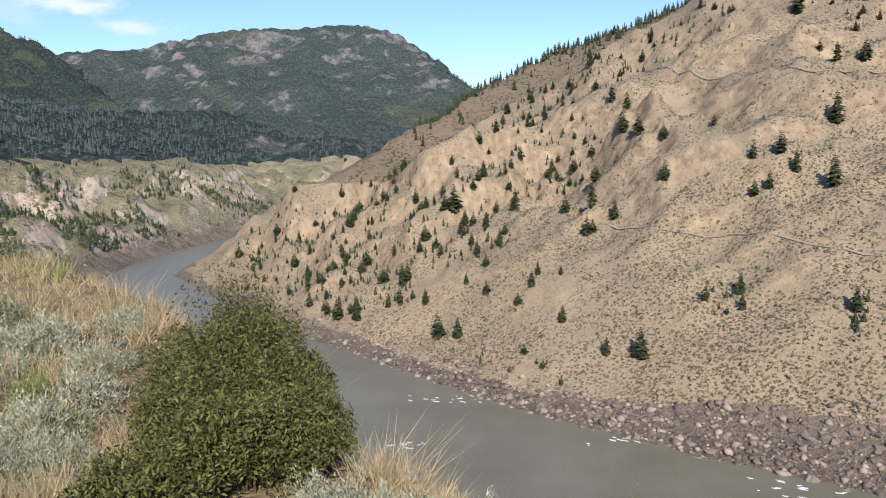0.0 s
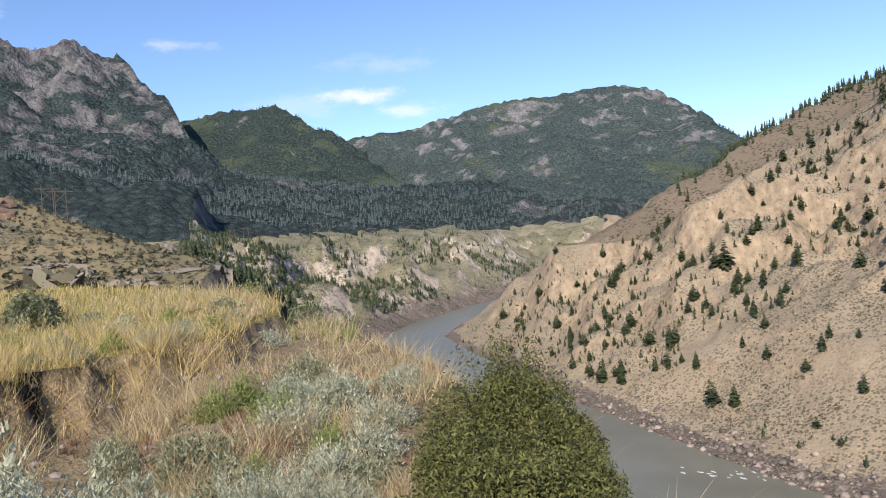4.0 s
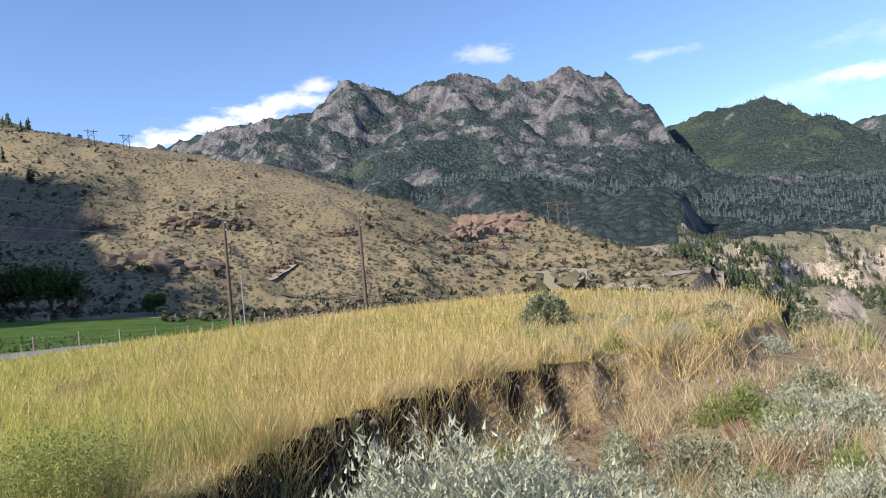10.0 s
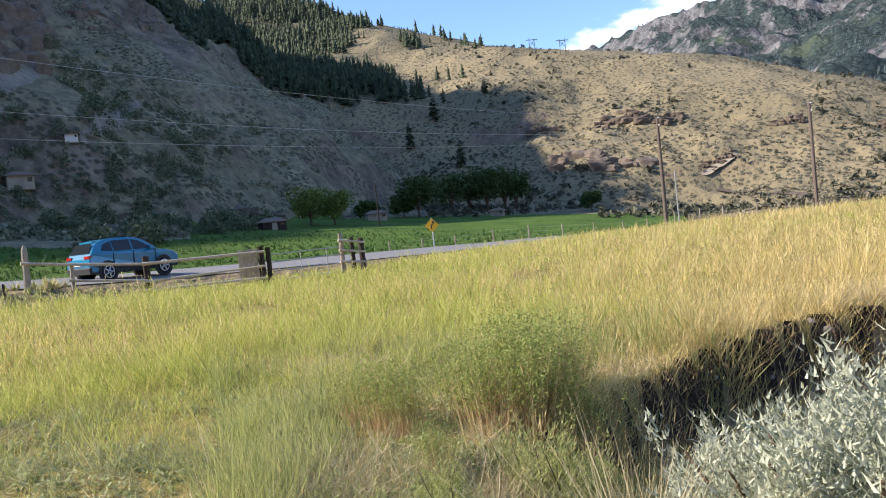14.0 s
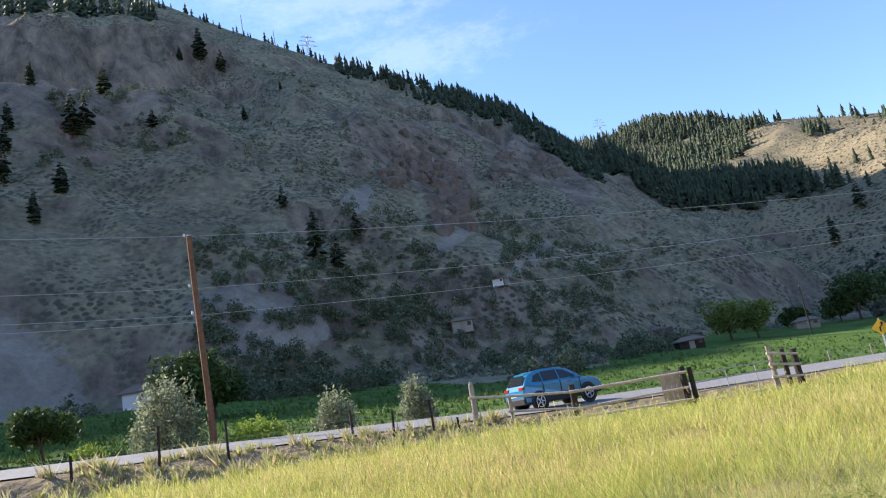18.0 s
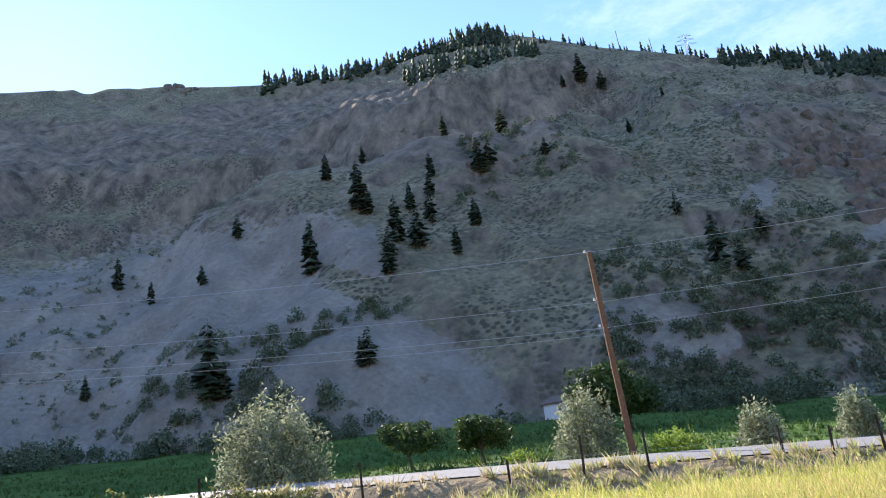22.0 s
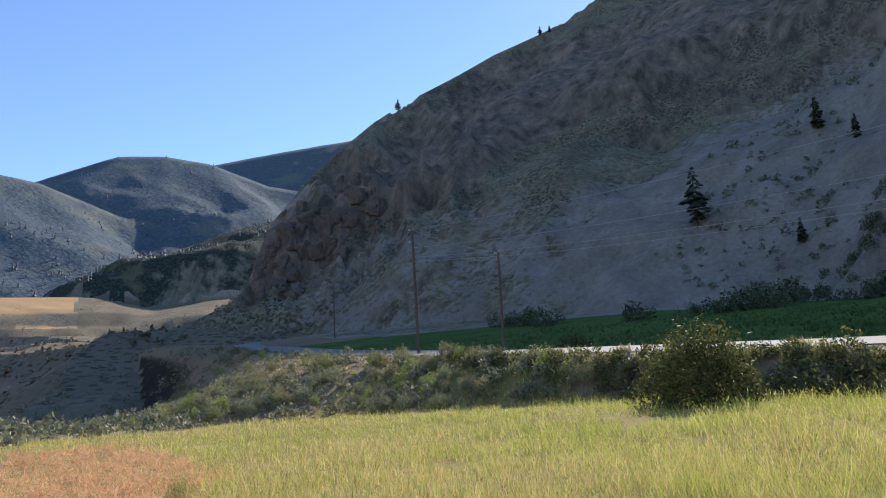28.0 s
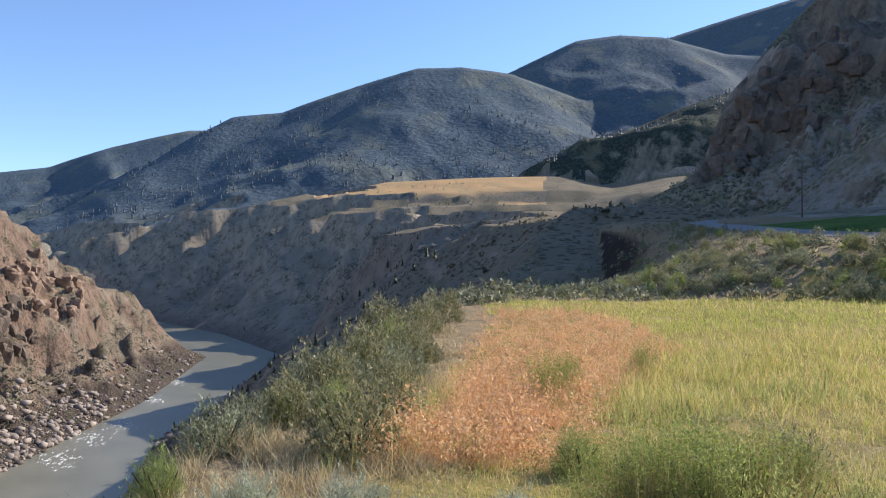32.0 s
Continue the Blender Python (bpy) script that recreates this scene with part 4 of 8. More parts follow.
def build_river():
    m, nt, b = shader("silty_water", 0.3, 0.28)
    n = noise_tex(nt, 0.05, 4)
    nt.links.new(ramp(nt, n, ((0.35, (0.165, 0.16, 0.112)), (0.65, (0.205, 0.196, 0.142)))), b.inputs["Base Color"])
    bump(nt, b, calc(nt, "ADD", noise_tex(nt, 0.35, 5, 0.6), noise_tex(nt, 1.4, 3)), 0.25, 0.35)
    pts = [Vector((x, y, 0)) for x, y, w in RIVER]
    vs, fs = [], []
    fine = []
    for k in range(len(RIVER) - 1):
        for t in range(6):
            f = t / 6
            fine.append((pts[k].lerp(pts[k + 1], f), RIVER[k][2] * (1 - f) + RIVER[k + 1][2] * f))
    for k, (p, w) in enumerate(fine):
        d = fine[min(k + 3, len(fine) - 1)][0] - fine[max(k - 3, 0)][0]
        nrm = Vector((-d.y, d.x, 0)).normalized()
        for c in (-1, -0.5, 0, 0.5, 1):
            q = p + nrm * c * (w + 9)
            vs.append((q.x, q.y, WATER))
    for k in range(len(fine) - 1):
        for c in range(4):
            fs.append((5 * k + c, 5 * k + 5 + c, 5 * k + 6 + c, 5 * k + 1 + c))
    ob = new("water", mesh_from("water", np.array(vs), np.array(fs), True))
    ob.data.materials.append(m)
    tagged(ob, "wide silty grey-green river flowing through the canyon", "river", kind="structure")


build_river()
# ---- things ----
def part(name, bm, material, parent=None, label=""):
    """Links a bmesh (or a mesh) as one mesh object under a thing."""
    if isinstance(bm, bmesh.types.BMesh):
        me = bpy.data.meshes.new(name)
        bm.to_mesh(me)
        bm.free()
    else:
        me = bm
    if not me.materials:
        me.materials.append(material)
    ob = new(name, me)
    ob.parent = parent
    return tagged(ob, label) if label else ob


def empty(name, m, label, category, group="", kind=""):
    ob = new(name)
    ob.matrix_world = m
    return tagged(ob, label, category, group, kind)


def at(az, d, lift=0.0, turn=0.0):
    """A pose on the ground at a bearing and distance."""
    x, y, _ = P(az, d, 0)
    return pose(x, y, height(x, y) + lift, 0, 0, turn)


def box(bm, x0, y0, z0, x1, y1, z1, bevel=0.0):
    r = bmesh.ops.create_cube(bm, size=1.0, matrix=Matrix.Translation(((x0 + x1) / 2, (y0 + y1) / 2, (z0 + z1) / 2)) @ Matrix.Diagonal((x1 - x0, y1 - y0, z1 - z0, 1)))
    if bevel:
        es = list({e for v in r["verts"] for e in v.link_edges})
        bmesh.ops.bevel(bm, geom=es, offset=bevel, segments=2, affect="EDGES", profile=0.7)
    return bm


def rod(bm, a, b, r0, r1=None, sides=8, wobble=0.0, rings=1):
    """A tapered, slightly uneven round bar from a to b."""
    r1 = r0 if r1 is None else r1
    a, b = Vector(a), Vector(b)
    q = (b - a).to_track_quat("Z", "Y").to_matrix()
    loops = []
    for k in range(rings + 1):
        f = k / rings
        c = a.lerp(b, f)
        rad = r0 + (r1 - r0) * f
        loop = []
        for j in range(sides):
            t = 2 * math.pi * j / sides
            rr_ = rad * (1 + wobble * (noise.noise((c.x * 3 + j, c.y * 3, c.z * 2 + k)) if wobble else 0))
            loop.append(bm.verts.new(c + q @ Vector((rr_ * math.cos(t), rr_ * math.sin(t), 0))))
        loops.append(loop)
    for lo, hi in zip(loops, loops[1:]):
        for j in range(sides):
            bm.faces.new((lo[j], lo[(j + 1) % sides], hi[(j + 1) % sides], hi[j]))
    bm.faces.new(loops[0][::-1])
    bm.faces.new(loops[-1])
    return bm


def revolve(bm, profile, sides, m):
    """A turned shape: profile of (radius, height) along the local z axis, at the pose m."""
    loops = [[bm.verts.new(m @ Vector((r * math.cos(2 * math.pi * j / sides), r * math.sin(2 * math.pi * j / sides), z))) for j in range(sides)] for r, z in profile]
    for lo, hi in zip(loops, loops[1:]):
        for j in range(sides):
            bm.faces.new((lo[j], lo[(j + 1) % sides], hi[(j + 1) % sides], hi[j]))
    bm.faces.new(loops[0][::-1])
    bm.faces.new(loops[-1])
    return bm


rng = np.random.default_rng(7)

M_BARK = simple("bark", (0.11, 0.075, 0.05), 0.95, 0.4, 14)
M_POLE = simple("weathered_pole", (0.17, 0.09, 0.05), 0.85, 0.35, 7)
M_POLE_GREY = simple("grey_pole", (0.14, 0.11, 0.09), 0.9, 0.35, 7)
M_WOOD_GREY = simple("grey_timber", (0.34, 0.29, 0.23), 0.9, 0.3, 9, rnd=0.15)
M_RAIL = simple("pale_rail_timber", (0.5, 0.43, 0.34), 0.85, 0.2, 9, rnd=0.1)
M_WOOD_DARK = simple("dark_timber", (0.04, 0.03, 0.025), 0.9, 0.4, 9, rnd=0.15)
M_STEEL = simple("galvanised_steel", (0.42, 0.43, 0.44), 0.5, 0.15, 8, 0.5, 0.7)
M_WIRE = simple("bright_wire", (0.5, 0.5, 0.5), 0.35, 0.1, 8, 0.5, 0.8)
M_PALE = simple("white_paint", (0.72, 0.71, 0.68), 0.7, 0.12, 4)
M_ROOF = simple("brown_roof", (0.2, 0.15, 0.11), 0.8, 0.3, 5)
M_ROCK = simple("river_boulder", (0.185, 0.155, 0.13), 0.9, 0.35, 1.2, rnd=0.3)
M_SAGE = leafy("sage_leaf", (0.28, 0.30, 0.20), (0.60, 0.62, 0.47), 0.12, 0.3)
M_SAGE_GREEN = leafy("rabbitbrush_leaf", (0.16, 0.21, 0.06), (0.38, 0.44, 0.15), 0.12, 0.35)
M_BUSH = leafy("dark_bush_leaf", (0.04, 0.052, 0.018), (0.235, 0.24, 0.08), 0.14, 0.25)
# silver-green leaves, lightened to put the sun behind them into the colour
M_SILVER = leafy("silvery_bush_leaf", (0.10, 0.125, 0.06), (0.37, 0.40, 0.26), 0.1, 0.4)
M_LIME = leafy("lime_bush_leaf", (0.12, 0.2, 0.03), (0.3, 0.4, 0.06), 0.1, 0.35)
M_NEEDLE = leafy("conifer_needles", (0.026, 0.038, 0.017), (0.082, 0.102, 0.046), 0.1, 0.1)
M_SCRUB = leafy("hill_scrub", (0.09, 0.085, 0.055), (0.23, 0.21, 0.145), 0.1, 0.1)
# far trees: needles lightened and blued, haze put into their colour
M_FAR = leafy("far_hazed_needles", (0.064, 0.088, 0.084), (0.088, 0.117, 0.108), 0.1, 0.1)
M_HAZE = leafy("haze_tinted_needles", (0.06, 0.085, 0.1), (0.1, 0.13, 0.15), 0.1, 0.1)
M_LEAF_TREE = leafy("orchard_leaf", (0.03, 0.06, 0.018), (0.1, 0.15, 0.045), 0.1, 0.25)
M_YOUNG = leafy("young_leaf", (0.09, 0.13, 0.03), (0.22, 0.28, 0.07), 0.15, 0.25)
M_GOLD = leafy("ripe_grass", (0.45, 0.35, 0.125), (0.86, 0.70, 0.35), 0.12, 0.42)
M_GREEN = leafy("green_gold_grass", (0.26, 0.31, 0.052), (0.68, 0.68, 0.2), 0.12, 0.42)
M_STRAW = leafy("dry_straw", (0.37, 0.29, 0.16), (0.72, 0.61, 0.38), 0.1, 0.3)
M_ORANGE = leafy("dry_orange_weed", (0.58, 0.33, 0.15), (0.93, 0.63, 0.36), 0.1, 0.35)
M_WEED = leafy("green_weed", (0.24, 0.28, 0.085), (0.52, 0.53, 0.21), 0.1, 0.5)


def rand_unit(n):
    v = rng.normal(size=(n, 3))
    return v / np.linalg.norm(v, axis=1, keepdims=True)


def leaves(centres, size, out=None, spread=0.9, longer=1.6):
    """Verts and quads of many small leaves, turned at random about the way out."""
    n = len(centres)
    a = rand_unit(n)
    if out is not None:
        a = a * spread + out * (1 - spread)
        a /= np.linalg.norm(a, axis=1, keepdims=True) + 1e-9
    b = np.cross(a, rand_unit(n))
    b /= np.linalg.norm(b, axis=1, keepdims=True) + 1e-9
    s = size * (0.6 + 0.8 * rng.random((n, 1)))
    a, b = a * s * longer, b * s
    v = np.stack([centres - a, centres + b * 0.55 - a * 0.1, centres + a, centres - b * 0.55 - a * 0.1], axis=1).reshape(-1, 3)
    return v, np.arange(4 * n).reshape(n, 4)


def lumpy(n, w, d, h, lumps, inner=0.35):
    """Points in a crown made of a few overlapping lumps over the base."""
    c = rng.random((lumps, 3)) - 0.5
    c = np.stack([c[:, 0] * w * 0.75, c[:, 1] * d * 0.75, h * (0.35 + 0.45 * rng.random(lumps))], axis=1)
    rad = np.minimum(w, h) * (0.22 + 0.16 * rng.random(lumps))
    k = rng.integers(0, lumps, n)
    u = rand_unit(n)
    q = (inner + (1 - inner) * rng.random((n, 1)) ** 0.5)
    p = c[k] + u * q * rad[k][:, None] * np.array([1, 1, 1.05])
    p[:, 2] = np.clip(p[:, 2], 0.02 * h, h)
    return p, u


def crown_mesh(name, mat, n, w, d, h, size, lumps=14, lift=0.0, longer=1.6):
    p, u = lumpy(n, w, d, h, lumps)
    p[:, 2] += lift
    v, f = leaves(p, size, u, 0.8, longer)
    me = mesh_from(name, v, f)
    me.materials.append(mat)
    return me


def dome_mesh(name, mat, n, w, h, size, power=0.6, longer=1.6):
    """One rounded, uneven crown that reaches the ground."""
    u = rand_unit(n)
    u[:, 2] = np.abs(u[:, 2])
    q = 0.55 + 0.45 * rng.random((n, 1)) ** 0.5
    az = np.arctan2(u[:, 1], u[:, 0])
    bumpy = 1 + 0.15 * np.sin(az * 5 + 3 * u[:, 2]) + 0.12 * np.sin(az * 9 - 7 * u[:, 2]) + 0.05 * rng.normal(size=n)
    p = u * q * bumpy[:, None] * np.array([w / 2, w / 2, h])
    p[:, 2] = np.abs(p[:, 2])
    v, f = leaves(p, size, u, 0.75, longer)
    me = mesh_from(name, v, f)
    me.materials.append(mat)
    return me


def blades(base, h, lean, width, bend=0.25):
    """Verts and tris of grass blades: base points, heights, leans."""
    n = len(base)
    t = rng.random(n) * 2 * np.pi
    side = np.stack([np.cos(t), np.sin(t), np.zeros(n)], axis=1) * (width * (0.6 + 0.8 * rng.random(n)))[:, None]
    tip = base + np.stack([lean[:, 0], lean[:, 1], h], axis=1)
    v = np.stack([base - side, base + side, tip], axis=1).reshape(-1, 3)
    return v, np.arange(3 * n).reshape(n, 3)


def twig_bush(name, mat, w, h, n, length=0.05, width=0.006, plumes=90, plume=0.2):
    """Sagebrush: a lumpy mound of upright plumes, each a twig set with small leaves."""
    u = rand_unit(plumes)
    u[:, 2] = np.abs(u[:, 2]) ** 0.8
    az = np.arctan2(u[:, 1], u[:, 0])
    lump = 1 + 0.2 * np.sin(az * 3 + rng.random() * 6) + 0.12 * np.sin(az * 7 + 4 * u[:, 2])
    tips = u * ((0.62 + 0.38 * rng.random(plumes)) * lump)[:, None] * np.array([w / 2, w / 2, h])
    k = rng.integers(0, plumes, n)
    f = rng.random(n)
    way_ = u * 0.55 + np.array([0, 0, 0.65])
    p = tips[k] - way_[k] * (plume * f ** 0.8)[:, None] + rng.normal(size=(n, 3)) * (0.012 + 0.03 * f)[:, None] * w
    core = rng.random(n) < 0.42
    uc = rand_unit(n)
    uc[:, 2] = np.abs(uc[:, 2])
    ac = np.arctan2(uc[:, 1], uc[:, 0])
    p = np.where(core[:, None], uc * ((0.5 + 0.38 * rng.random(n)) * (1 + 0.12 * np.sin(ac * 5)))[:, None] * np.array([w / 2, w / 2, h]), p)
    p[:, 2] = np.abs(p[:, 2])
    lean = u[k][:, :2] * length * 0.5 + rng.normal(size=(n, 2)) * length * 0.5
    v, fc = blades(p, length * (0.4 + 0.8 * rng.random(n)), lean, np.full(n, width))
    me = mesh_from(name, v, fc)
    me.materials.append(mat)
    return me


def conifer_meshes(k, h, w, tiers, ragged, bare):
    """Trunk and crown of one pine or fir, h metres tall."""
    bm = bmesh.new()
    rod(bm, (0, 0, -0.4), (0, 0, h * 0.97), h * 0.016, h * 0.003, 6)
    trunk = bpy.data.meshes.new("trunk")
    bm.to_mesh(trunk)
    bm.free()
    trunk.materials.append(M_BARK)
    vs, fs = [], []
    r_ = random.Random(k)
    for t in range(tiers):
        f = t / (tiers - 1)
        z = h * (bare + (1 - bare) * f)
        reach = w / 2 * (min(1, 0.55 + 2.2 * f) * (1 - f) ** 0.62) * (0.75 + 0.5 * r_.random()) + 0.03 * h * (1 - f) + 0.008 * h
        nb = max(5, int(11 - 5 * f))
        off = r_.random() * 6
        for j in range(nb):
            if r_.random() < ragged:
                continue
            a = off + 2 * math.pi * j / nb + r_.uniform(-0.25, 0.25)
            L = reach * r_.uniform(0.6, 1.15)
            droop = L * r_.uniform(0.05, 0.4)
            wd = L * r_.uniform(0.28, 0.45)
            c, s_ = math.cos(a), math.sin(a)
            th = h * 0.012 + 0.1 * L
            base = len(vs)
            vs += [(0.04 * L * c, 0.04 * L * s_, z + th), (0.6 * L * c - wd * s_, 0.6 * L * s_ + wd * c, z - droop * 0.7), (L * c, L * s_, z - droop + th * 0.3),
                   (0.6 * L * c + wd * s_, 0.6 * L * s_ - wd * c, z - droop * 0.7), (0.5 * L * c, 0.5 * L * s_, z - droop * 0.2 + th * 1.4)]
            fs += [(base, base + 1, base + 4), (base + 1, base + 2, base + 4), (base + 2, base + 3, base + 4), (base + 3, base, base + 4)]
    crown = mesh_from("crown", np.array(vs), np.array(fs))
    crown.materials.append(M_NEEDLE)
    return trunk, crown


CONIFERS = [conifer_meshes(1, 10, 4.4, 16, 0.2, 0.08), conifer_meshes(2, 10, 3.8, 17, 0.25, 0.06), conifer_meshes(3, 10, 5.6, 13, 0.3, 0.10), conifer_meshes(4, 10, 4.6, 14, 0.35, 0.14)]


def conifer(x, y, tall, kind_, label, group, wide=1.0):
    trunk, crown = CONIFERS[kind_ % len(CONIFERS)]
    k = tall / 10
    m = pose(x, y, height(x, y) - 0.1, 0, 0, rng.random() * 360) @ Matrix.Diagonal((k * wide, k * wide, k, 1))
    ob = empty("conifer_tree", m, label, "tree", group)
    part("trunk", trunk, M_BARK, ob)
    part("crown", crown, M_NEEDLE, ob)
    return ob


def wedge(n, az0, az1, d0, d1):
    """Random places in a wedge of bearings, even over the view's depth."""
    a = np.radians(rng.uniform(az0, az1, n))
    d = np.exp(rng.uniform(math.log(d0), math.log(d1), n))
    return -d * np.sin(a), d * np.cos(a)


# ---- woods and scrub on the slopes ----
def meet(az, el, d0=60.0):
    """Where the line of sight at that bearing and angle first meets the land."""
    j = int(round(az % 360 / 360 * NAZ)) % NAZ
    e = np.degrees(np.arctan2(GZ[:, j] - EYE, rr))
    k = np.nonzero((rr > d0) & (e >= el))[0]
    d = rr[k[0]] if len(k) else rr[int(np.argmax(np.where(rr > d0, np.where(rr < 1000, e, -99), -99)))]
    return P(az, d, 0)[0], P(az, d, 0)[1], d


# bearing, angle of the foot, angle of height
HILL_A = ((-15.4, -15.7, 2.6), (-12.8, -15.2, 1.6), (-17.1, -2.2, 1.6), (-11.3, -6.4, 1.8), (-13.4, -5.1, 1.6), (-11.7, -4.2, 2.0), (-11.9, -2.0, 1.4), (-23.3, -3.4, 1.4), (-24.3, -2.7, 1.4), (-26.0, -1.8, 1.7),
          (-25.0, -0.5, 1.7), (-23.2, -0.8, 1.4), (-28.4, -2.6, 2.3), (-28.4, 1.9, 2.3), (-17.0, 1.0, 1.3), (-20.5, 2.0, 1.0), (-25.8, 9.1, 1.8), (-28.3, 6.0, 1.4), (-30.0, 5.8, 1.6), (-27.2, 6.3, 0.9))
HILL_B = ((-9.4, -12.7, 1.4), (-7.0, -10.3, 1.4), (-5.9, -11.7, 1.1), (0.6, -14.0, 2.3), (-1.0, -14.1, 1.8), (1.5, -11.5, 1.4), (8.5, -12.1, 1.8), (9.4, -11.8, 1.4), (7.0, -12.4, 1.4), (-5.8, -4.1, 1.8), (-9.7, -4.4, 1.4),
          (-1.0, -4.4, 2.5), (-9.3, -9.2, 0.8), (-1.8, -10.0, 1.0), (-3.4, -8.3, 1.1), (-3.4, -10.5, 1.3), (-0.9, -0.6, 0.9), (-7.5, -9.2, 1.1), (-14.0, 1.6, 1.8), (-15.1, 1.4, 1.8), (-14.3, 3.1, 1.4), (-13.2, 3.6, 1.4))
SHADE_A = ((162.9, 16.9, 5.0), (171.1, 7.7, 6.5), (170.0, 7.6, 3.2), (147.9, 22.9, 3.8), (152.1, 23.5, 2.5), (157.9, 21.1, 3.2), (156.4, 17.3, 3.4), (154.2, 21.1, 2.7), (157.8, 25.2, 1.8), (142.2, 23.5, 1.8), (136.4, 27.3, 2.3),
           (138.0, 27.5, 3.2), (130.9, 12.3, 5.0), (129.4, 11.6, 3.0), (186.4, 10.4, 5.0), (179.5, 8.4, 2.0), (177.4, 16.6, 2.7), (171.4, 16.4, 1.8), (127.5, 13.6, 2.7), (139.6, 27.6, 1.4))
SHADE_B = ((158.5, 21.4, 4.9), (152.4, 21.9, 2.3), (147.0, 23.3, 3.2), (135.1, 23.9, 1.4), (131.9, 25.5, 0.9), (148.9, 19.2, 2.7), (90.6, 7.7, 2.3), (88.9, 3.9, 2.3), (92.7, 5.6, 2.3), (86.5, 9.4, 1.4), (84.7, 2.6, 1.4),
           (159.6, 9.3, 2.7), (175.1, 15.4, 2.0), (209.3, 22.0, 1.1), (197.0, 26.4, 0.9), (196.2, 26.4, 0.7), (155.6, 18.6, 4.4), (153.9, 18.0, 3.8), (152.6, 19.8, 3.2), (156.6, 16.2, 3.6), (150.8, 17.0, 2.8), (159.0, 9.0, 3.4), (168.5, 20, 2.4), (161, 24, 2.6), (150.5, 26.5, 2.2), (145.5, 26, 2.6), (133.0, 16.5, 2.2))


def slope_trees():
    sun_side = "dark green conifer standing on the dry tan hillside"
    for n, (az, el, tall) in enumerate(HILL_A + HILL_B):
        x, y, d = meet(az, el, 190)
        conifer(x, y, d * math.radians(tall), n, sun_side, "pines on the opposite hillside", 1.25)
    x, y = wedge(4600, -31, 20, 205, 560)
    reg, de = region_at(x, y)
    clump = fbm(x, y, 60, 3, 301) + 0.35 * fbm(x, y, 16, 2, 311)
    keep = (reg == 2) & (de > 14) & (clump > -0.02 + 0.16 * (np.degrees(np.arctan2(-x, y)) < -15))
    pts = [(a, b) for a, b, k in zip(x, y, keep) if k]
    merged_trees("hillside_pines", pts[255:1150], 1.4, 4.6, "small dark pines and junipers dotting the tan hillside")
    pts = pts[:255]
    for n, (a, b) in enumerate(pts):
        conifer(a, b, rng.uniform(3.5, 9.5), n, sun_side, "pines on the opposite hillside", rng.uniform(1.0, 1.6))
    shade = "tall dark fir on the shaded rocky slope"
    for n, (az, el, tall) in enumerate(SHADE_A + SHADE_B):
        x, y, d = meet(az, el, 90)
        conifer(x, y, d * math.radians(tall), n + 1, shade, "firs on the shaded hill", 1.0)


def merged_trees(name, pts, hmin, hmax, label, mat=None, tiers=3):
    """Far woods: many small trees in one mesh."""
    p = np.array(pts)
    z = heights(p[:, 0], p[:, 1])
    allv, allf = [], []
    n = len(p)
    h = rng.uniform(hmin, hmax, n)
    sides = 6
    turn = rng.random(n) * 6
    k = 0
    for t in range(tiers):
        gap = 0.81 / tiers
        zb, zt = 0.1 + gap * t, 0.1 + gap * t + 0.15 + gap
        rad = (0.24 if tiers == 3 else 0.185) * (1 - 0.82 * t / tiers)
        ring = []
        for j in range(sides):
            a = turn + 2 * np.pi * j / sides + t
            rj = h * rad * (1.15 if j % 2 else 0.55) * rng.uniform(0.7, 1.3, n)
            ring.append(np.stack([p[:, 0] + rj * np.cos(a), p[:, 1] + rj * np.sin(a), z + h * (zb + rng.uniform(-0.05, 0.05, n))], axis=1))
        tip = np.stack([p[:, 0], p[:, 1], z + h * min(1.0, zt)], axis=1)
        block = np.stack(ring + [tip], axis=1).reshape(-1, 3)
        idx = np.arange(n)[:, None] * (sides + 1) + k
        tri = np.concatenate([np.stack([idx[:, 0] + j, idx[:, 0] + (j + 1) % sides, idx[:, 0] + sides], axis=1) for j in range(sides)])
        allv.append(block)
        allf.append(tri)
        k += n * (sides + 1)
    me = mesh_from(name, np.concatenate(allv), np.concatenate(allf))
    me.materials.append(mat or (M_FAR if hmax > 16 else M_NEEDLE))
    return tagged(new(name, me), label, "woods", kind="stuff")


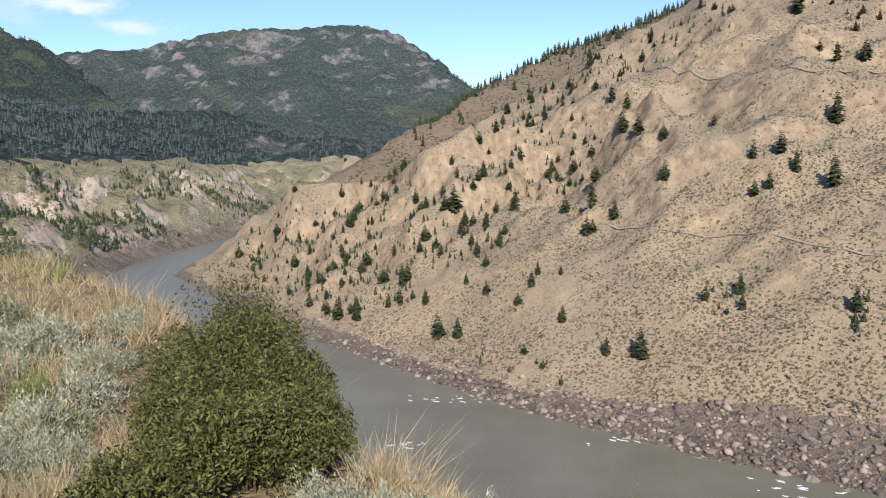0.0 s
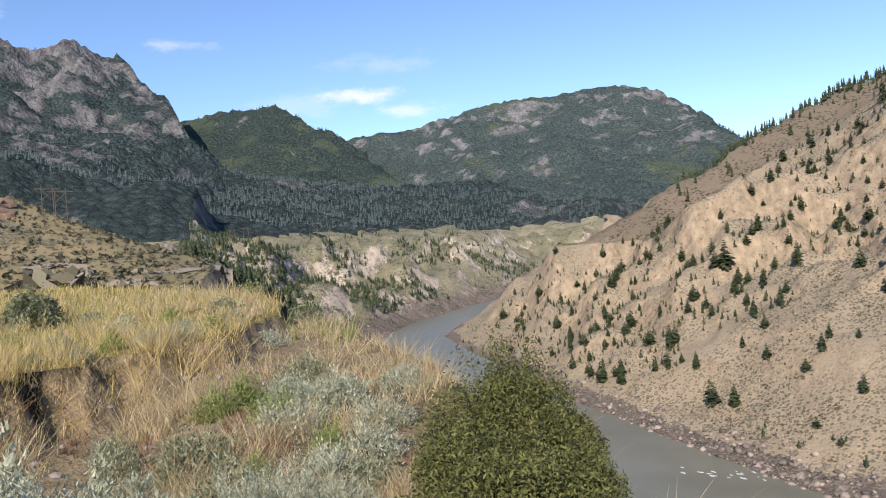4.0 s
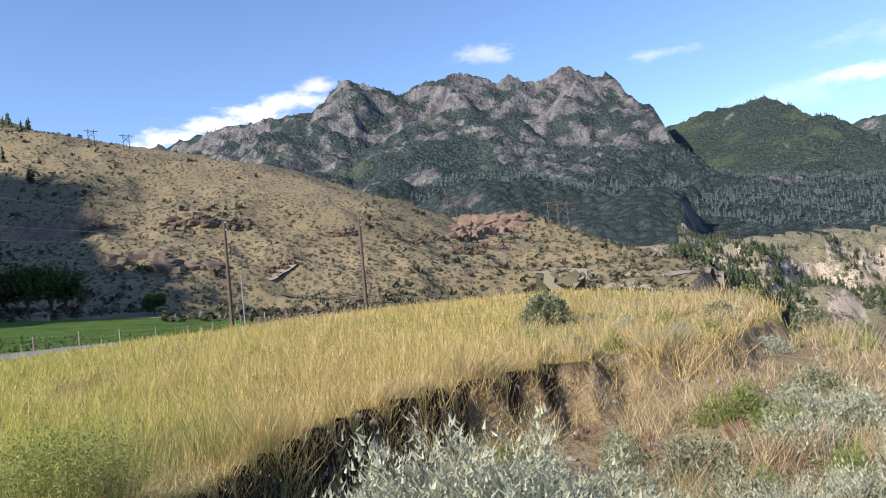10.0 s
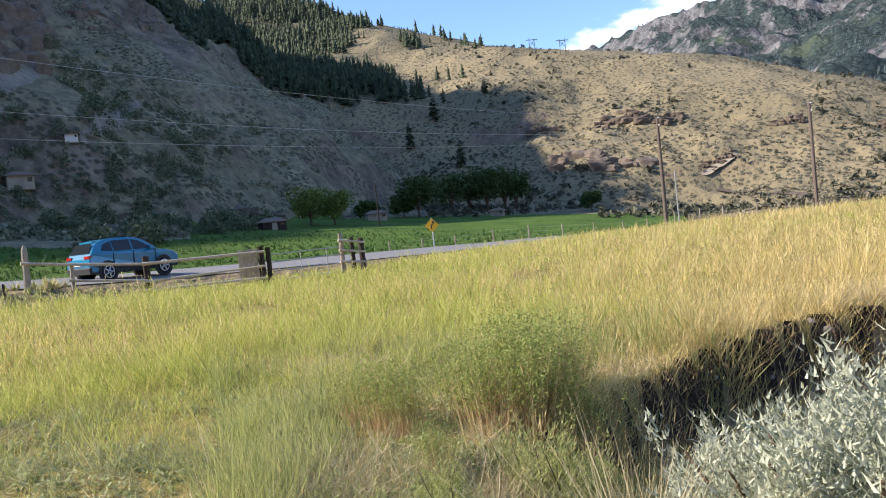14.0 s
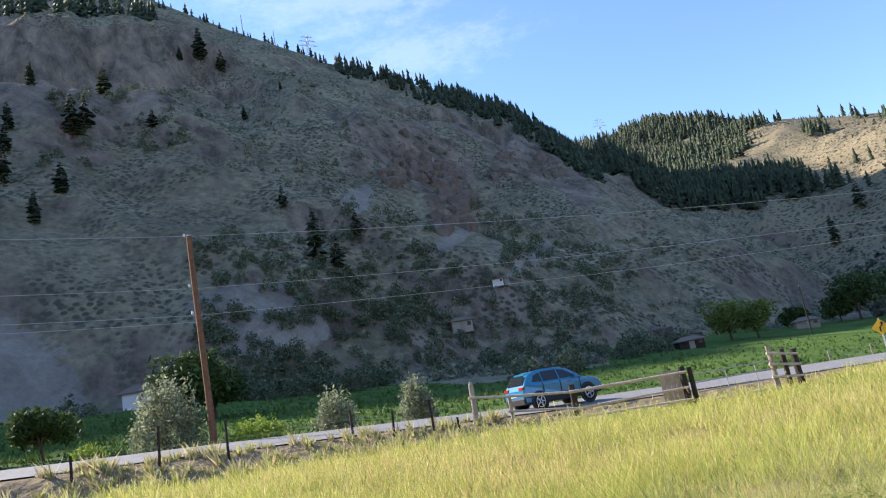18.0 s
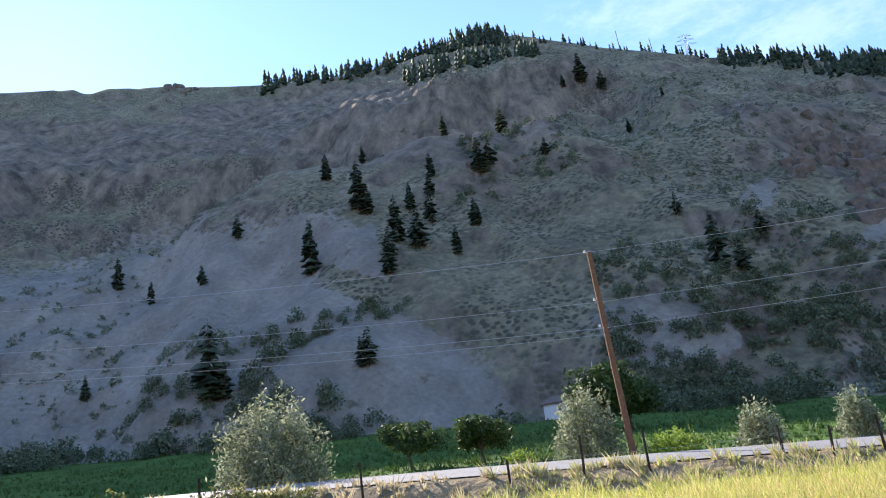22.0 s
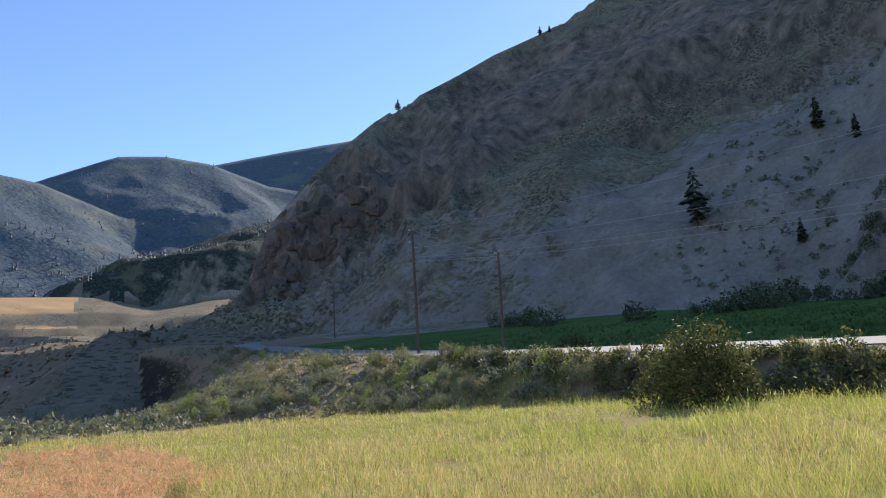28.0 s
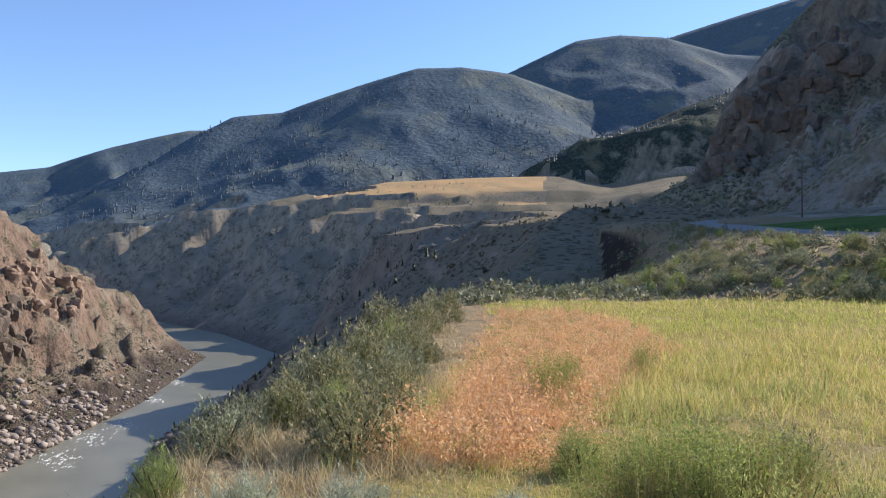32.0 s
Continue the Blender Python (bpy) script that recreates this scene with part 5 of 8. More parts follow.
def far_woods():
    # the dark wood in the shaded gully, and the crest trees
    x, y = wedge(9000, 88, 113, 330, 960)
    reg, _ = region_at(x, y)
    az = np.degrees(np.arctan2(-x, y)) % 360
    el = np.degrees(np.arctan2(heights(x, y) - EYE, np.hypot(x, y)))
    low = np.interp(az, (93, 98, 106, 110, 112), (7.0, 7.6, 9.0, 13.0, 16.0))
    top = np.interp(az, (92.5, 94.5, 97.7, 103, 110), (7.5, 11.0, 13.6, 16.2, 18.0))
    edge = 3.2 * fbm(x, y, 55, 4, 402) + 0.9 * rng.normal(size=len(x))
    k = np.isin(reg, (6, 7, 8)) & (el > low + edge) & (el < top + edge)
    k |= (reg == 7) & (el > top) & (fbm(x, y, 70, 3, 401) > 0.0)
    k |= (reg == 6) & (az > 91) & (el > top) & (fbm(x, y, 40, 3, 403) > 0.22)
    x2, y2 = wedge(3200, 107, 127, 270, 470)
    az2 = np.degrees(np.arctan2(-x2, y2)) % 360
    el2 = np.degrees(np.arctan2(heights(x2, y2) - EYE, np.hypot(x2, y2)))
    rim = np.interp(az2, [a for a, _ in SHADED_TOP], [e for _, e in SHADED_TOP]) - np.interp(az2, (107, 112, 118, 127), (2.2, 1.7, 1.2, 0.4))
    k2 = (region_at(x2, y2)[0] == 8) & (el2 > rim + 1.2 * fbm(x2, y2, 30, 3, 405))
    x, y, k = np.append(x[k][:4300], x2[k2][:700]), np.append(y[k][:4300], y2[k2][:700]), slice(None)
    merged_trees("gully_wood", np.stack([x[k], y[k]], axis=1), 5, 12.5, "dense dark conifer wood filling the shaded gully", None, 6)
    pts = []
    for line, n, spread in ((SHADED[1:9], 260, 14), (SHADED[7:12], 170, 10), (WOODED[1:6], 300, 25), (GRASS_HILL[1:4], 30, 16), (BEHIND[1:6], 420, 12), (BEHIND[1:6], 250, 60)):
        for _ in range(n):
            k = rng.integers(0, len(line) - 1)
            t = rng.random()
            g = rng.normal() * spread
            a, b = line[k], line[k + 1]
            l = math.hypot(a[0], a[1])
            pts.append((a[0] + t * (b[0] - a[0]) + g * a[0] / l, a[1] + t * (b[1] - a[1]) + g * a[1] / l))
    tall = []
    for _ in range(210):
        k = rng.integers(0, 4)
        a, b, t, g = SHADED[7 + k], SHADED[8 + k], rng.random(), rng.uniform(-30, 4)
        l = math.hypot(a[0], a[1])
        tall.append((a[0] + t * (b[0] - a[0]) + g * a[0] / l, a[1] + t * (b[1] - a[1]) + g * a[1] / l))
    x, y = wedge(80, 141, 153.5, 305, 360)
    tall += list(zip(x, y))
    merged_trees("crest_pines", tall, 7, 15.5, "dense row of tall pines on the hill's rounded crest", M_NEEDLE, 6)
    merged_trees("crest_trees", pts, 3.5, 11, "row of conifers along the hill crests", None, 6)
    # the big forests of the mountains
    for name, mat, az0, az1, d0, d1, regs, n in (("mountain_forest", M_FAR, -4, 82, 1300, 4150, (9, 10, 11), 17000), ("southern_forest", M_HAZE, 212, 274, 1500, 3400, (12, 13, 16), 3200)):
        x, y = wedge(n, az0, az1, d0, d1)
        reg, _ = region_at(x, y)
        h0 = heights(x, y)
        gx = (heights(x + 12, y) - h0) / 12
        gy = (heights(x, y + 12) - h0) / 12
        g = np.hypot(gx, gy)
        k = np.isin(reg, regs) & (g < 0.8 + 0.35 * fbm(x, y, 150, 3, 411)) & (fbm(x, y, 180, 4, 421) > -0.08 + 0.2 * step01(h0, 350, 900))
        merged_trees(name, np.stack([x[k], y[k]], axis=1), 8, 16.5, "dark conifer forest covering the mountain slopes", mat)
    # pines on the north bench and its bluffs
    x, y = wedge(16000, 9, 40, 330, 1250)
    reg, de = region_at(x, y)
    k = np.isin(reg, (1, 4, 20)) & (de > 12) & (fbm(x, y, 90, 3, 431) + 0.3 * fbm(x, y, 22, 2, 433) > 0.09)
    merged_trees("bench_pines", np.stack([x[k], y[k]], axis=1)[:3600], 3.5, 9, "dark pines in groves on the eroded bench slopes")
    x, y = wedge(2600, 236, 272, 330, 1500)
    reg, de = region_at(x, y)
    k = np.isin(reg, (1, 18, 17, 21)) & (de > 6) & (fbm(x, y, 60, 3, 441) > 0.1)
    merged_trees("canyon_pines", np.stack([x[k], y[k]], axis=1)[:260], 3, 6, "small pines on the shaded canyon slope")


def merged_scrub(name, x, y, s0, s1, label, mat, n_leaf=9, flat=0.75, leaf=0.34):
    """Low bushes in one mesh: each a small clump of leaves."""
    n = len(x)
    z = heights(x, y)
    s = rng.uniform(s0, s1, n) * rng.uniform(0.6, 1.3, n)
    c = np.stack([x, y, z], axis=1)
    u = rand_unit(n * n_leaf)
    u[:, 2] = np.abs(u[:, 2])
    p = np.repeat(c, n_leaf, axis=0) + u * np.repeat(s, n_leaf)[:, None] * np.array([0.5, 0.5, flat]) * (0.5 + 0.5 * rng.random((n * n_leaf, 1)))
    v, f = leaves(p, 1.0, u, 0.7, 1.2)
    v = (v.reshape(-1, 4, 3) - p[:, None, :]) * (np.repeat(s, n_leaf) * leaf)[:, None, None] + p[:, None, :]
    me = mesh_from(name, v.reshape(-1, 3), f)
    me.materials.append(mat)
    return tagged(new(name, me), label, "bushes", kind="stuff")


def slope_scrub():
    x, y = wedge(4600, 37, 92, 150, 520)
    k = fbm(x, y, 35, 3, 507) > 0.0
    merged_scrub("knoll_scrub", x[k][:1700], y[k][:1700], 0.9, 2.4, "dark scrub on the knoll and its flank", leafy("knoll_scrub_leaf", (0.05, 0.055, 0.035), (0.14, 0.14, 0.09), 0.2, 0.1), 10, 0.8)
    x, y = wedge(60000, -32, 22, 195, 620)
    reg, de = region_at(x, y)
    k = np.isin(reg, (2, 3)) & (de > 12) & (fbm(x, y, 40, 4, 501) + 0.5 * fbm(x, y, 9, 2, 505) > -0.22)
    merged_scrub("hillside_sagebrush", x[k][:22000], y[k][:22000], 0.45, 1.25, "grey-green sagebrush dotting the tan hillside", M_SCRUB, 4)
    x, y = wedge(16000, 40, 112, 105, 560)
    reg, de = region_at(x, y)
    k = np.isin(reg, (0, 5, 6, 7)) & (fbm(x, y, 40, 4, 511) > -0.2)
    merged_scrub("grass_hill_sagebrush", x[k][:10500], y[k][:10500], 0.5, 1.4, "grey sagebrush scattered on the dry grass hill", M_SCRUB, 7)
    x, y = wedge(22000, 94, 224, 95, 480)
    reg, de = region_at(x, y)
    az = np.degrees(np.arctan2(-x, y)) % 360
    scree = fbm(x, y, 70, 3, 521)
    k = np.isin(reg, (0, 8, 20)) & (np.hypot(x, y) > 95) & (scree > -0.15 + 0.42 * step01(az, 142, 152) + 0.05 * (az > 180))
    merged_scrub("shaded_scrub", x[k][:3400], y[k][:3400], 0.8, 2.2, "dark scrub and bushes on the shaded slope", leafy("shade_scrub_leaf", (0.10, 0.12, 0.07), (0.27, 0.285, 0.19), 0.2, 0.1), 24, 0.8, 0.16)
    x, y = wedge(3400, 112, 216, 76, 132)
    az = np.degrees(np.arctan2(-x, y)) % 360
    k = (fbm(x, y, 25, 3, 525) > -0.05) & (road_us(x, y)[0] > ROAD_D + 38 + 27 * step01(az, 116, 132) * step01(az, 188, 172)) & ((np.abs(az - 145) > 2.6) | (np.hypot(x, y) > 106))
    shade_leaf = leafy("shade_bush_leaf", (0.055, 0.08, 0.04), (0.17, 0.2, 0.11), 0.25, 0.1)
    merged_scrub("slope_foot_bushes", x[k][:430], y[k][:430], 1.8, 3.8, "grey-green leafy bushes along the foot of the slope", shade_leaf, 210, 0.85, 0.062)
    x, y = wedge(3600, 104, 150, 92, 260)
    k = fbm(x, y, 30, 3, 527) > 0.05 + 0.3 * step01(np.hypot(x, y), 140, 220)
    merged_scrub("slope_bushes", x[k][:640], y[k][:640], 1.3, 3.4, "grey-green bushes scattered up the shaded slope", shade_leaf, 150, 0.9, 0.068)
    x, y = wedge(11000, 8, 50, 60, 1200)
    reg, de = region_at(x, y)
    k = np.isin(reg, (0, 1, 4, 5, 20)) & (de > 6) & (fbm(x, y, 45, 4, 531) > -0.1)
    merged_scrub("bench_scrub", x[k][:5200], y[k][:5200], 0.9, 2.6, "dark scrub on the gullied bench", M_SCRUB, 7)
    sage_leaf = leafy("slope_sage_leaf", (0.12, 0.13, 0.075), (0.36, 0.37, 0.24), 0.2, 0.2)
    x, y = wedge(5000, 180, 241, 24, 140)
    u, s = road_us(x, y)
    toe = np.interp(s, (10, 28, 46, 60, 150), (ROAD_D - 4.2, ROAD_D - 4.6, 15, 3, -8))
    k = (u > toe) & (u < ROAD_D - 4.2) & (fbm(x, y, 6, 2, 703) > -0.3)
    merged_scrub("bank_sagebrush", x[k][:320], y[k][:320], 0.7, 1.3, "dense sagebrush on the bank below the road", sage_leaf, 80, 0.8, 0.085)
    x, y = wedge(6600, 164, 206, 22, 60)
    u, s = road_us(x, y)
    k = (u > ROAD_D - 5.6) & (u < ROAD_D - 3.4) & (fbm(x, y, 5, 3, 707) > -0.12 - 0.2 * step01(np.degrees(np.arctan2(-x, y)) % 360, 172, 186))
    merged_scrub("bank_shrubs", x[k][:620], y[k][:620], 0.5, 1.15, "low green and brown shrubs on the road bank", leafy("bank_shrub_leaf", (0.05, 0.065, 0.022), (0.23, 0.24, 0.09), 0.25, 0.3), 90, 0.75, 0.065)
    x, y = wedge(900, 225.5, 240, 62, 150)
    u, k_s = road_us(x, y)
    k = (u < ROAD_D - 5 - 0.0022 * np.clip(k_s - 95, 0, 200) ** 2) & (fbm(x, y, 10, 2, 705) > -0.35)
    merged_scrub("corner_sagebrush", x[k][:420], y[k][:420], 0.9, 1.9, "sagebrush on the slope where the road leaves the bank", sage_leaf, 40, 0.8, 0.1)
    x, y = wedge(6000, 222, 264, 34, 330)
    reg, de = region_at(x, y)
    u, s = road_us(x, y)
    k = np.isin(reg, (0, 1, 18, 21)) & (de > 8) & (fbm(x, y, 25, 3, 545) > -0.25) & (u < ROAD_D - 6)
    merged_scrub("rim_sagebrush", x[k][:1500], y[k][:1500], 0.7, 1.7, "grey-green sagebrush covering the slope above the canyon", sage_leaf, 30, 0.75, 0.11)
    x, y = wedge(3000, 261, 275, 300, 560)
    reg, de = region_at(x, y)
    k = (reg == 19) & (de > 18) & (fbm(x, y, 25, 3, 547) > -0.1)
    merged_scrub("cliff_scrub", x[k][:1500], y[k][:1500], 0.7, 1.9, "olive scrub on the talus under the river cliff", M_SCRUB, 10)
    x, y = wedge(6000, 226, 274, 120, 1500)
    reg, de = region_at(x, y)
    k = np.isin(reg, (1, 2, 17, 18, 19, 21)) & (de > 5) & (fbm(x, y, 40, 4, 541) > -0.15)
    merged_scrub("canyon_scrub", x[k][:3200], y[k][:3200], 0.8, 2.4, "grey scrub on the canyon walls", M_SCRUB, 7)


# ---- boulders on the river's shores ----
def boulder_mesh(k):
    bm = bmesh.new()
    bmesh.ops.create_icosphere(bm, subdivisions=1, radius=0.5)
    for v in bm.verts:
        n = noise.noise(v.co * 2.3 + Vector((7.3 * k, 1.1, 3.7)))
        v.co *= 1 + 0.8 * n + 0.25 * noise.noise(v.co * 6 + Vector((k, 2.0 * k, 0.3)))
        v.co.x *= 1.25
        v.co.z *= 0.75
    me = bpy.data.meshes.new("boulder")
    bm.to_mesh(me)
    bm.free()
    me.materials.append(M_ROCK)
    return me


def shores():
    rubble = leafy("shore_stone", (0.11, 0.088, 0.075), (0.40, 0.335, 0.28), 0.08, 0.0)
    kinds = [boulder_mesh(k) for k in range(6)]
    raw = [np.array([v.co[:] for v in me.vertices]) for me in kinds]
    tri = [np.array([p.vertices[:] for p in me.polygons]) for me in kinds]
    near = []
    allv, allf, base = [], [], 0
    for (az0, az1, d0, d1, n) in ((-34, 16, 185, 420, 30000), (-94, -85, 300, 480, 6000), (-104, -93, 350, 780, 3600), (19, 29, 400, 640, 900)):
        x, y = wedge(n, az0, az1, d0, d1)
        reg, de = region_at(x, y)
        band = 13 + 7 * fbm(x, y, 30, 2, 601) + (16 if az1 > -80 else 22) * step01(np.degrees(np.arctan2(-x, y)), -6, -26)
        k = (de > -2.0) & (de < band) & (rng.random(len(x)) < 1.1 - de / (band + 10))
        for a, b, e in zip(x[k], y[k], de[k]):
            s = (0.45 + 2.7 * rng.random() ** 6) * (1.5 if az1 < -80 else 1.0)
            j = int(rng.integers(0, 6))
            m = pose(a, b, height(a, b) + 0.05 * s, rng.uniform(-20, 20), rng.uniform(-20, 20), rng.uniform(0, 360)) @ Matrix.Scale(s, 4)
            if s > 2.0 and len(near) < 170:
                ob = part("boulder", kinds[j], M_ROCK)
                ob.matrix_world = m
                tagged(ob, "large brown-grey boulder lying on the river's shore", "rock", "boulders on the shore")
                near.append(ob)
            else:
                mm = np.array(m)
                allv.append(raw[j] @ mm[:3, :3].T + mm[:3, 3])
                allf.append(tri[j] + base)
                base += len(raw[j])
    me = mesh_from("shore_rocks", np.concatenate(allv), np.concatenate(allf))
    me.materials.append(rubble)
    tagged(new("shore_rocks", me), "band of brown-grey rocks along the water's edge", "rocks", kind="stuff")


slope_trees()
far_woods()
slope_scrub()
shores()


# ---- the road ----
def build_road():
    m, nt, b = shader("worn_asphalt", 0.85, 0.3)
    f = noise_tex(nt, 3.0, 6, 0.7)
    col = ramp(nt, f, ((0.3, (0.17, 0.165, 0.16)), (0.7, (0.27, 0.265, 0.255))))
    nt.links.new(mix(nt, grey(nt, noise_tex(nt, 0.4, 4), 0.55, 0.7), col, (0.2, 0.195, 0.19)), b.inputs["Base Color"])
    bump(nt, b, noise_tex(nt, 40, 3), 0.01, 0.6)
    vs, fs = [], []
    ss = np.concatenate([np.arange(-62, 60, 1.5), np.arange(60, 190, 4)])
    for s in ss:
        bend = 0.0022 * max(0, s - 95) ** 2 + (0.004 * max(0, -s - 35) ** 2)
        for w in (-1, -0.5, 0, 0.5, 1):
            u = ROAD_D + w * (ROAD_HALF - 0.15) + bend
            x, y = RU[0] * u + RS[0] * s, RU[1] * u + RS[1] * s
            vs.append((x, y, (height(x, y) if bend > 0.5 else float(road_z(s)) + 0.06 * (u - bend - ROAD_D + ROAD_HALF)) + 0.05))
    for k in range(len(ss) - 1):
        for c in range(4):
            fs.append((5 * k + c, 5 * k + c + 1, 5 * k + 6 + c, 5 * k + 5 + c))
    me = mesh_from("road", np.array(vs), np.array(fs), True)
    me.materials.append(m)
    tagged(new("road", me), "narrow worn grey asphalt road on a low bank", "road", kind="structure")


build_road()


# ---- near vegetation ----
SAGES = [twig_bush("foliage", M_SAGE, 1.0, 0.68, 16000, 0.032, 0.0055, 150, 0.15), twig_bush("foliage", M_SAGE, 1.15, 0.75, 16000, 0.033, 0.0055, 140, 0.17), twig_bush("foliage", M_SAGE, 0.9, 0.6, 14000, 0.03, 0.0055, 130, 0.14)]
M_SAGE_OLIVE = leafy("olive_sage_leaf", (0.13, 0.145, 0.075), (0.42, 0.44, 0.28), 0.3, 0.25)
SAGE_MID = [twig_bush("foliage", M_SAGE_OLIVE, 1.1, 0.7, 2800, 0.055, 0.011, 110, 0.16), twig_bush("foliage", M_SAGE, 1.0, 0.66, 2800, 0.055, 0.011, 110, 0.16), twig_bush("foliage", M_SAGE, 1.2, 0.6, 2800, 0.055, 0.011, 110, 0.16)]
SAGE_FAR = [dome_mesh("foliage", M_SAGE_OLIVE, 760, 1.1, 0.72, 0.04, longer=2.0), dome_mesh("foliage", M_SAGE, 760, 1.0, 0.75, 0.04, longer=2.0), dome_mesh("foliage", M_SAGE_OLIVE, 760, 1.2, 0.65, 0.04, longer=2.0)]
M_SAGE_SOUTH = leafy("green_sage_leaf", (0.12, 0.125, 0.055), (0.46, 0.44, 0.245), 0.25, 0.3)
SAGE_SOUTH = [twig_bush("foliage", M_SAGE_SOUTH, 1.1, 0.75, 2800, 0.055, 0.011, 110, 0.18), twig_bush("foliage", M_SAGE_OLIVE, 1.15, 0.7, 2800, 0.055, 0.011, 110, 0.16), twig_bush("foliage", M_SAGE_SOUTH, 1.0, 0.8, 2800, 0.06, 0.011, 100, 0.2)]
RABBITS = [twig_bush("foliage", M_SAGE_GREEN, 0.9, 0.75, 6000, 0.055, 0.0045, 110, 0.26), twig_bush("foliage", M_SAGE_GREEN, 0.75, 0.7, 5000, 0.055, 0.0045, 90, 0.26)]
RABBIT_FAR = [dome_mesh("foliage", M_SAGE_GREEN, 560, 0.9, 0.8, 0.034), twig_bush("foliage", M_SAGE_GREEN, 1.0, 0.8, 800, 0.1, 0.018, 60, 0.25)]


def stem_mesh(h, o, r):
    bm = bmesh.new()
    rod(bm, (0.03, 0, -0.15), (0.4 * o, 0.05, 0.4 * h), r, 0.7 * r, 6, 0.3, 2)
    rod(bm, (0.4 * o, 0.05, 0.4 * h - 0.3 * r), (o, 0.02, h), 0.7 * r, 0.25 * r, 5)
    me = bpy.data.meshes.new("stem")
    bm.to_mesh(me)
    bm.free()
    me.materials.append(M_BARK)
    return me


SAGE_STEM = stem_mesh(0.45, 0.28, 0.02)


def add_stems(ob, n, me):
    for k in range(n):
        st = part("stem", me, M_BARK, ob)
        st.matrix_local = pose(0, 0, 0, 0, 0, 360 * k / n + rng.uniform(-20, 20))


def sagebrush(x, y, size, green=False, group="sagebrush on the bank", n=0, tall=1.0):
    d = math.hypot(x, y)
    kinds = (RABBITS if d < 9 else RABBIT_FAR) if green else (SAGES if d < 6.5 else SAGE_MID if d < 18 else SAGE_FAR)
    if not green and d > 5.6 and x > 0 and y < 0:
        kinds = SAGE_SOUTH
    name = "rabbitbrush" if green else "sagebrush"
    label = "bright green rabbitbrush bush on the dry bank" if green else "silvery grey-green sagebrush bush on the dry bank"
    m = pose(x, y, height(x, y) - 0.03, 0, 0, rng.random() * 360) @ Matrix.Diagonal((size, size, size * tall, 1))
    ob = empty(name, m, label, "bush", group)
    part("foliage", kinds[n % len(kinds)], M_SAGE, ob)
    if d < 9:
        add_stems(ob, 5, SAGE_STEM)
    return ob


def near_bushes():
    n = 0
    # close to the viewpoint, under the cut bank
    for az, d, s, g in ((64, 3.3, 1.15, 0), (57, 3.4, 1.2, 0), (69.5, 3.5, 1.0, 0), (51, 3.9, 1.1, 0), (60, 4.4, 1.1, 0), (53, 5.0, 1.1, 0), (46, 4.6, 0.9, 1), (47, 5.6, 1.1, 0), (41, 5.6, 0.9, 0), (37, 6.8, 1.2, 0), (33, 6.0, 0.8, 1),
                        (44, 7.5, 1.2, 0), (40, 8.6, 1.2, 0), (30, 8.5, 0.9, 1), (33, 9.5, 1.1, 0), (28, 7.4, 0.8, 0), (29, 10.5, 1.2, 0), (26, 9.6, 1.0, 0), (31.5, 12.0, 1.1, 0), (36, 11, 0.9, 1),
                        (24, 11.5, 1.0, 0), (48, 15, 1.0, 0), (51, 16.5, 0.9, 1), (40, 16, 1.1, 0), (37, 19, 1.2, 0), (44, 18, 0.9, 0), (34, 16, 1.2, 0), (31, 20, 1.3, 0), (35, 24, 1.4, 1), (33, 30, 1.5, 0), (47, 13.6, 0.7, 0), (45, 14.4, 0.8, 1), (42.5, 15, 0.8, 0), (40, 14.6, 0.7, 0), (38, 15.5, 0.9, 1), (53, 17, 0.7, 0), (50, 14.2, 0.6, 0), (41, 18.5, 1.0, 1), (46, 20, 1.0, 0), (36.5, 17, 1.0, 0)):
        x, y, _ = P(az, d, 0)
        sagebrush(x, y, s * (1.1 if d < 4.2 else 0.85 if d < 13 else 0.65), bool(g), n=n, tall=1.0 if d < 4.2 else 0.9)
        n += 1
    for az, d, s, g in ((2, 2.6, 0.6, 0), (-3, 2.5, 0.6, 0), (6, 2.7, 0.55, 0), (9.5, 3.0, 0.5, 0), (-8, 2.6, 0.5, 0), (-14, 2.5, 0.6, 1), (-18, 2.6, 0.55, 1), (-22, 2.5, 0.55, 1), (-28, 2.6, 0.45, 1), (30, 7.4, 0.8, 0), (27, 8.4, 0.8, 0),
                        # the river side to the south
                        (262, 5.5, 0.6, 1), (258, 7, 0.8, 0), (253, 8.0, 0.8, 0), (248, 6.6, 1.0, 0), (263, 9, 0.9, 0), (259, 10, 1.0, 0), (255.5, 12, 1.1, 0), (251, 12, 1.1, 0), (247.5, 12, 1.2, 0),
                        (253, 16, 1.3, 0), (249, 17, 1.4, 0), (246, 18, 1.5, 0), (243, 20, 1.4, 0), (247, 23, 1.5, 0), (241, 25, 1.5, 0), (266, 7, 0.6, 1), (268, 5.6, 0.6, 1), (245, 8.2, 0.8, 0), (244, 14, 1.2, 0), (256, 9, 0.9, 0), (250, 9.5, 1.0, 0),
                        (248, 4.7, 0.6, 0), (252, 4.3, 0.5, 1), (244, 4.4, 0.6, 0), (256, 4.8, 0.6, 0), (240, 4.3, 0.5, 1), (236, 4.8, 0.5, 0), (260, 4.4, 0.5, 0), (226, 5.6, 0.8, 1), (222, 5.8, 0.85, 1), (219, 5.4, 0.75, 1), (231, 6.2, 0.6, 1), (216, 6.5, 0.6, 0)):
        x, y, _ = P(az, d, 0)
        sagebrush(x, y, s, bool(g), n=n, tall=1.0)
        n += 1
    x, y = wedge(62, 27, 68, 5.0, 12)
    cd, _, _, cs = along(CUT, x, y)
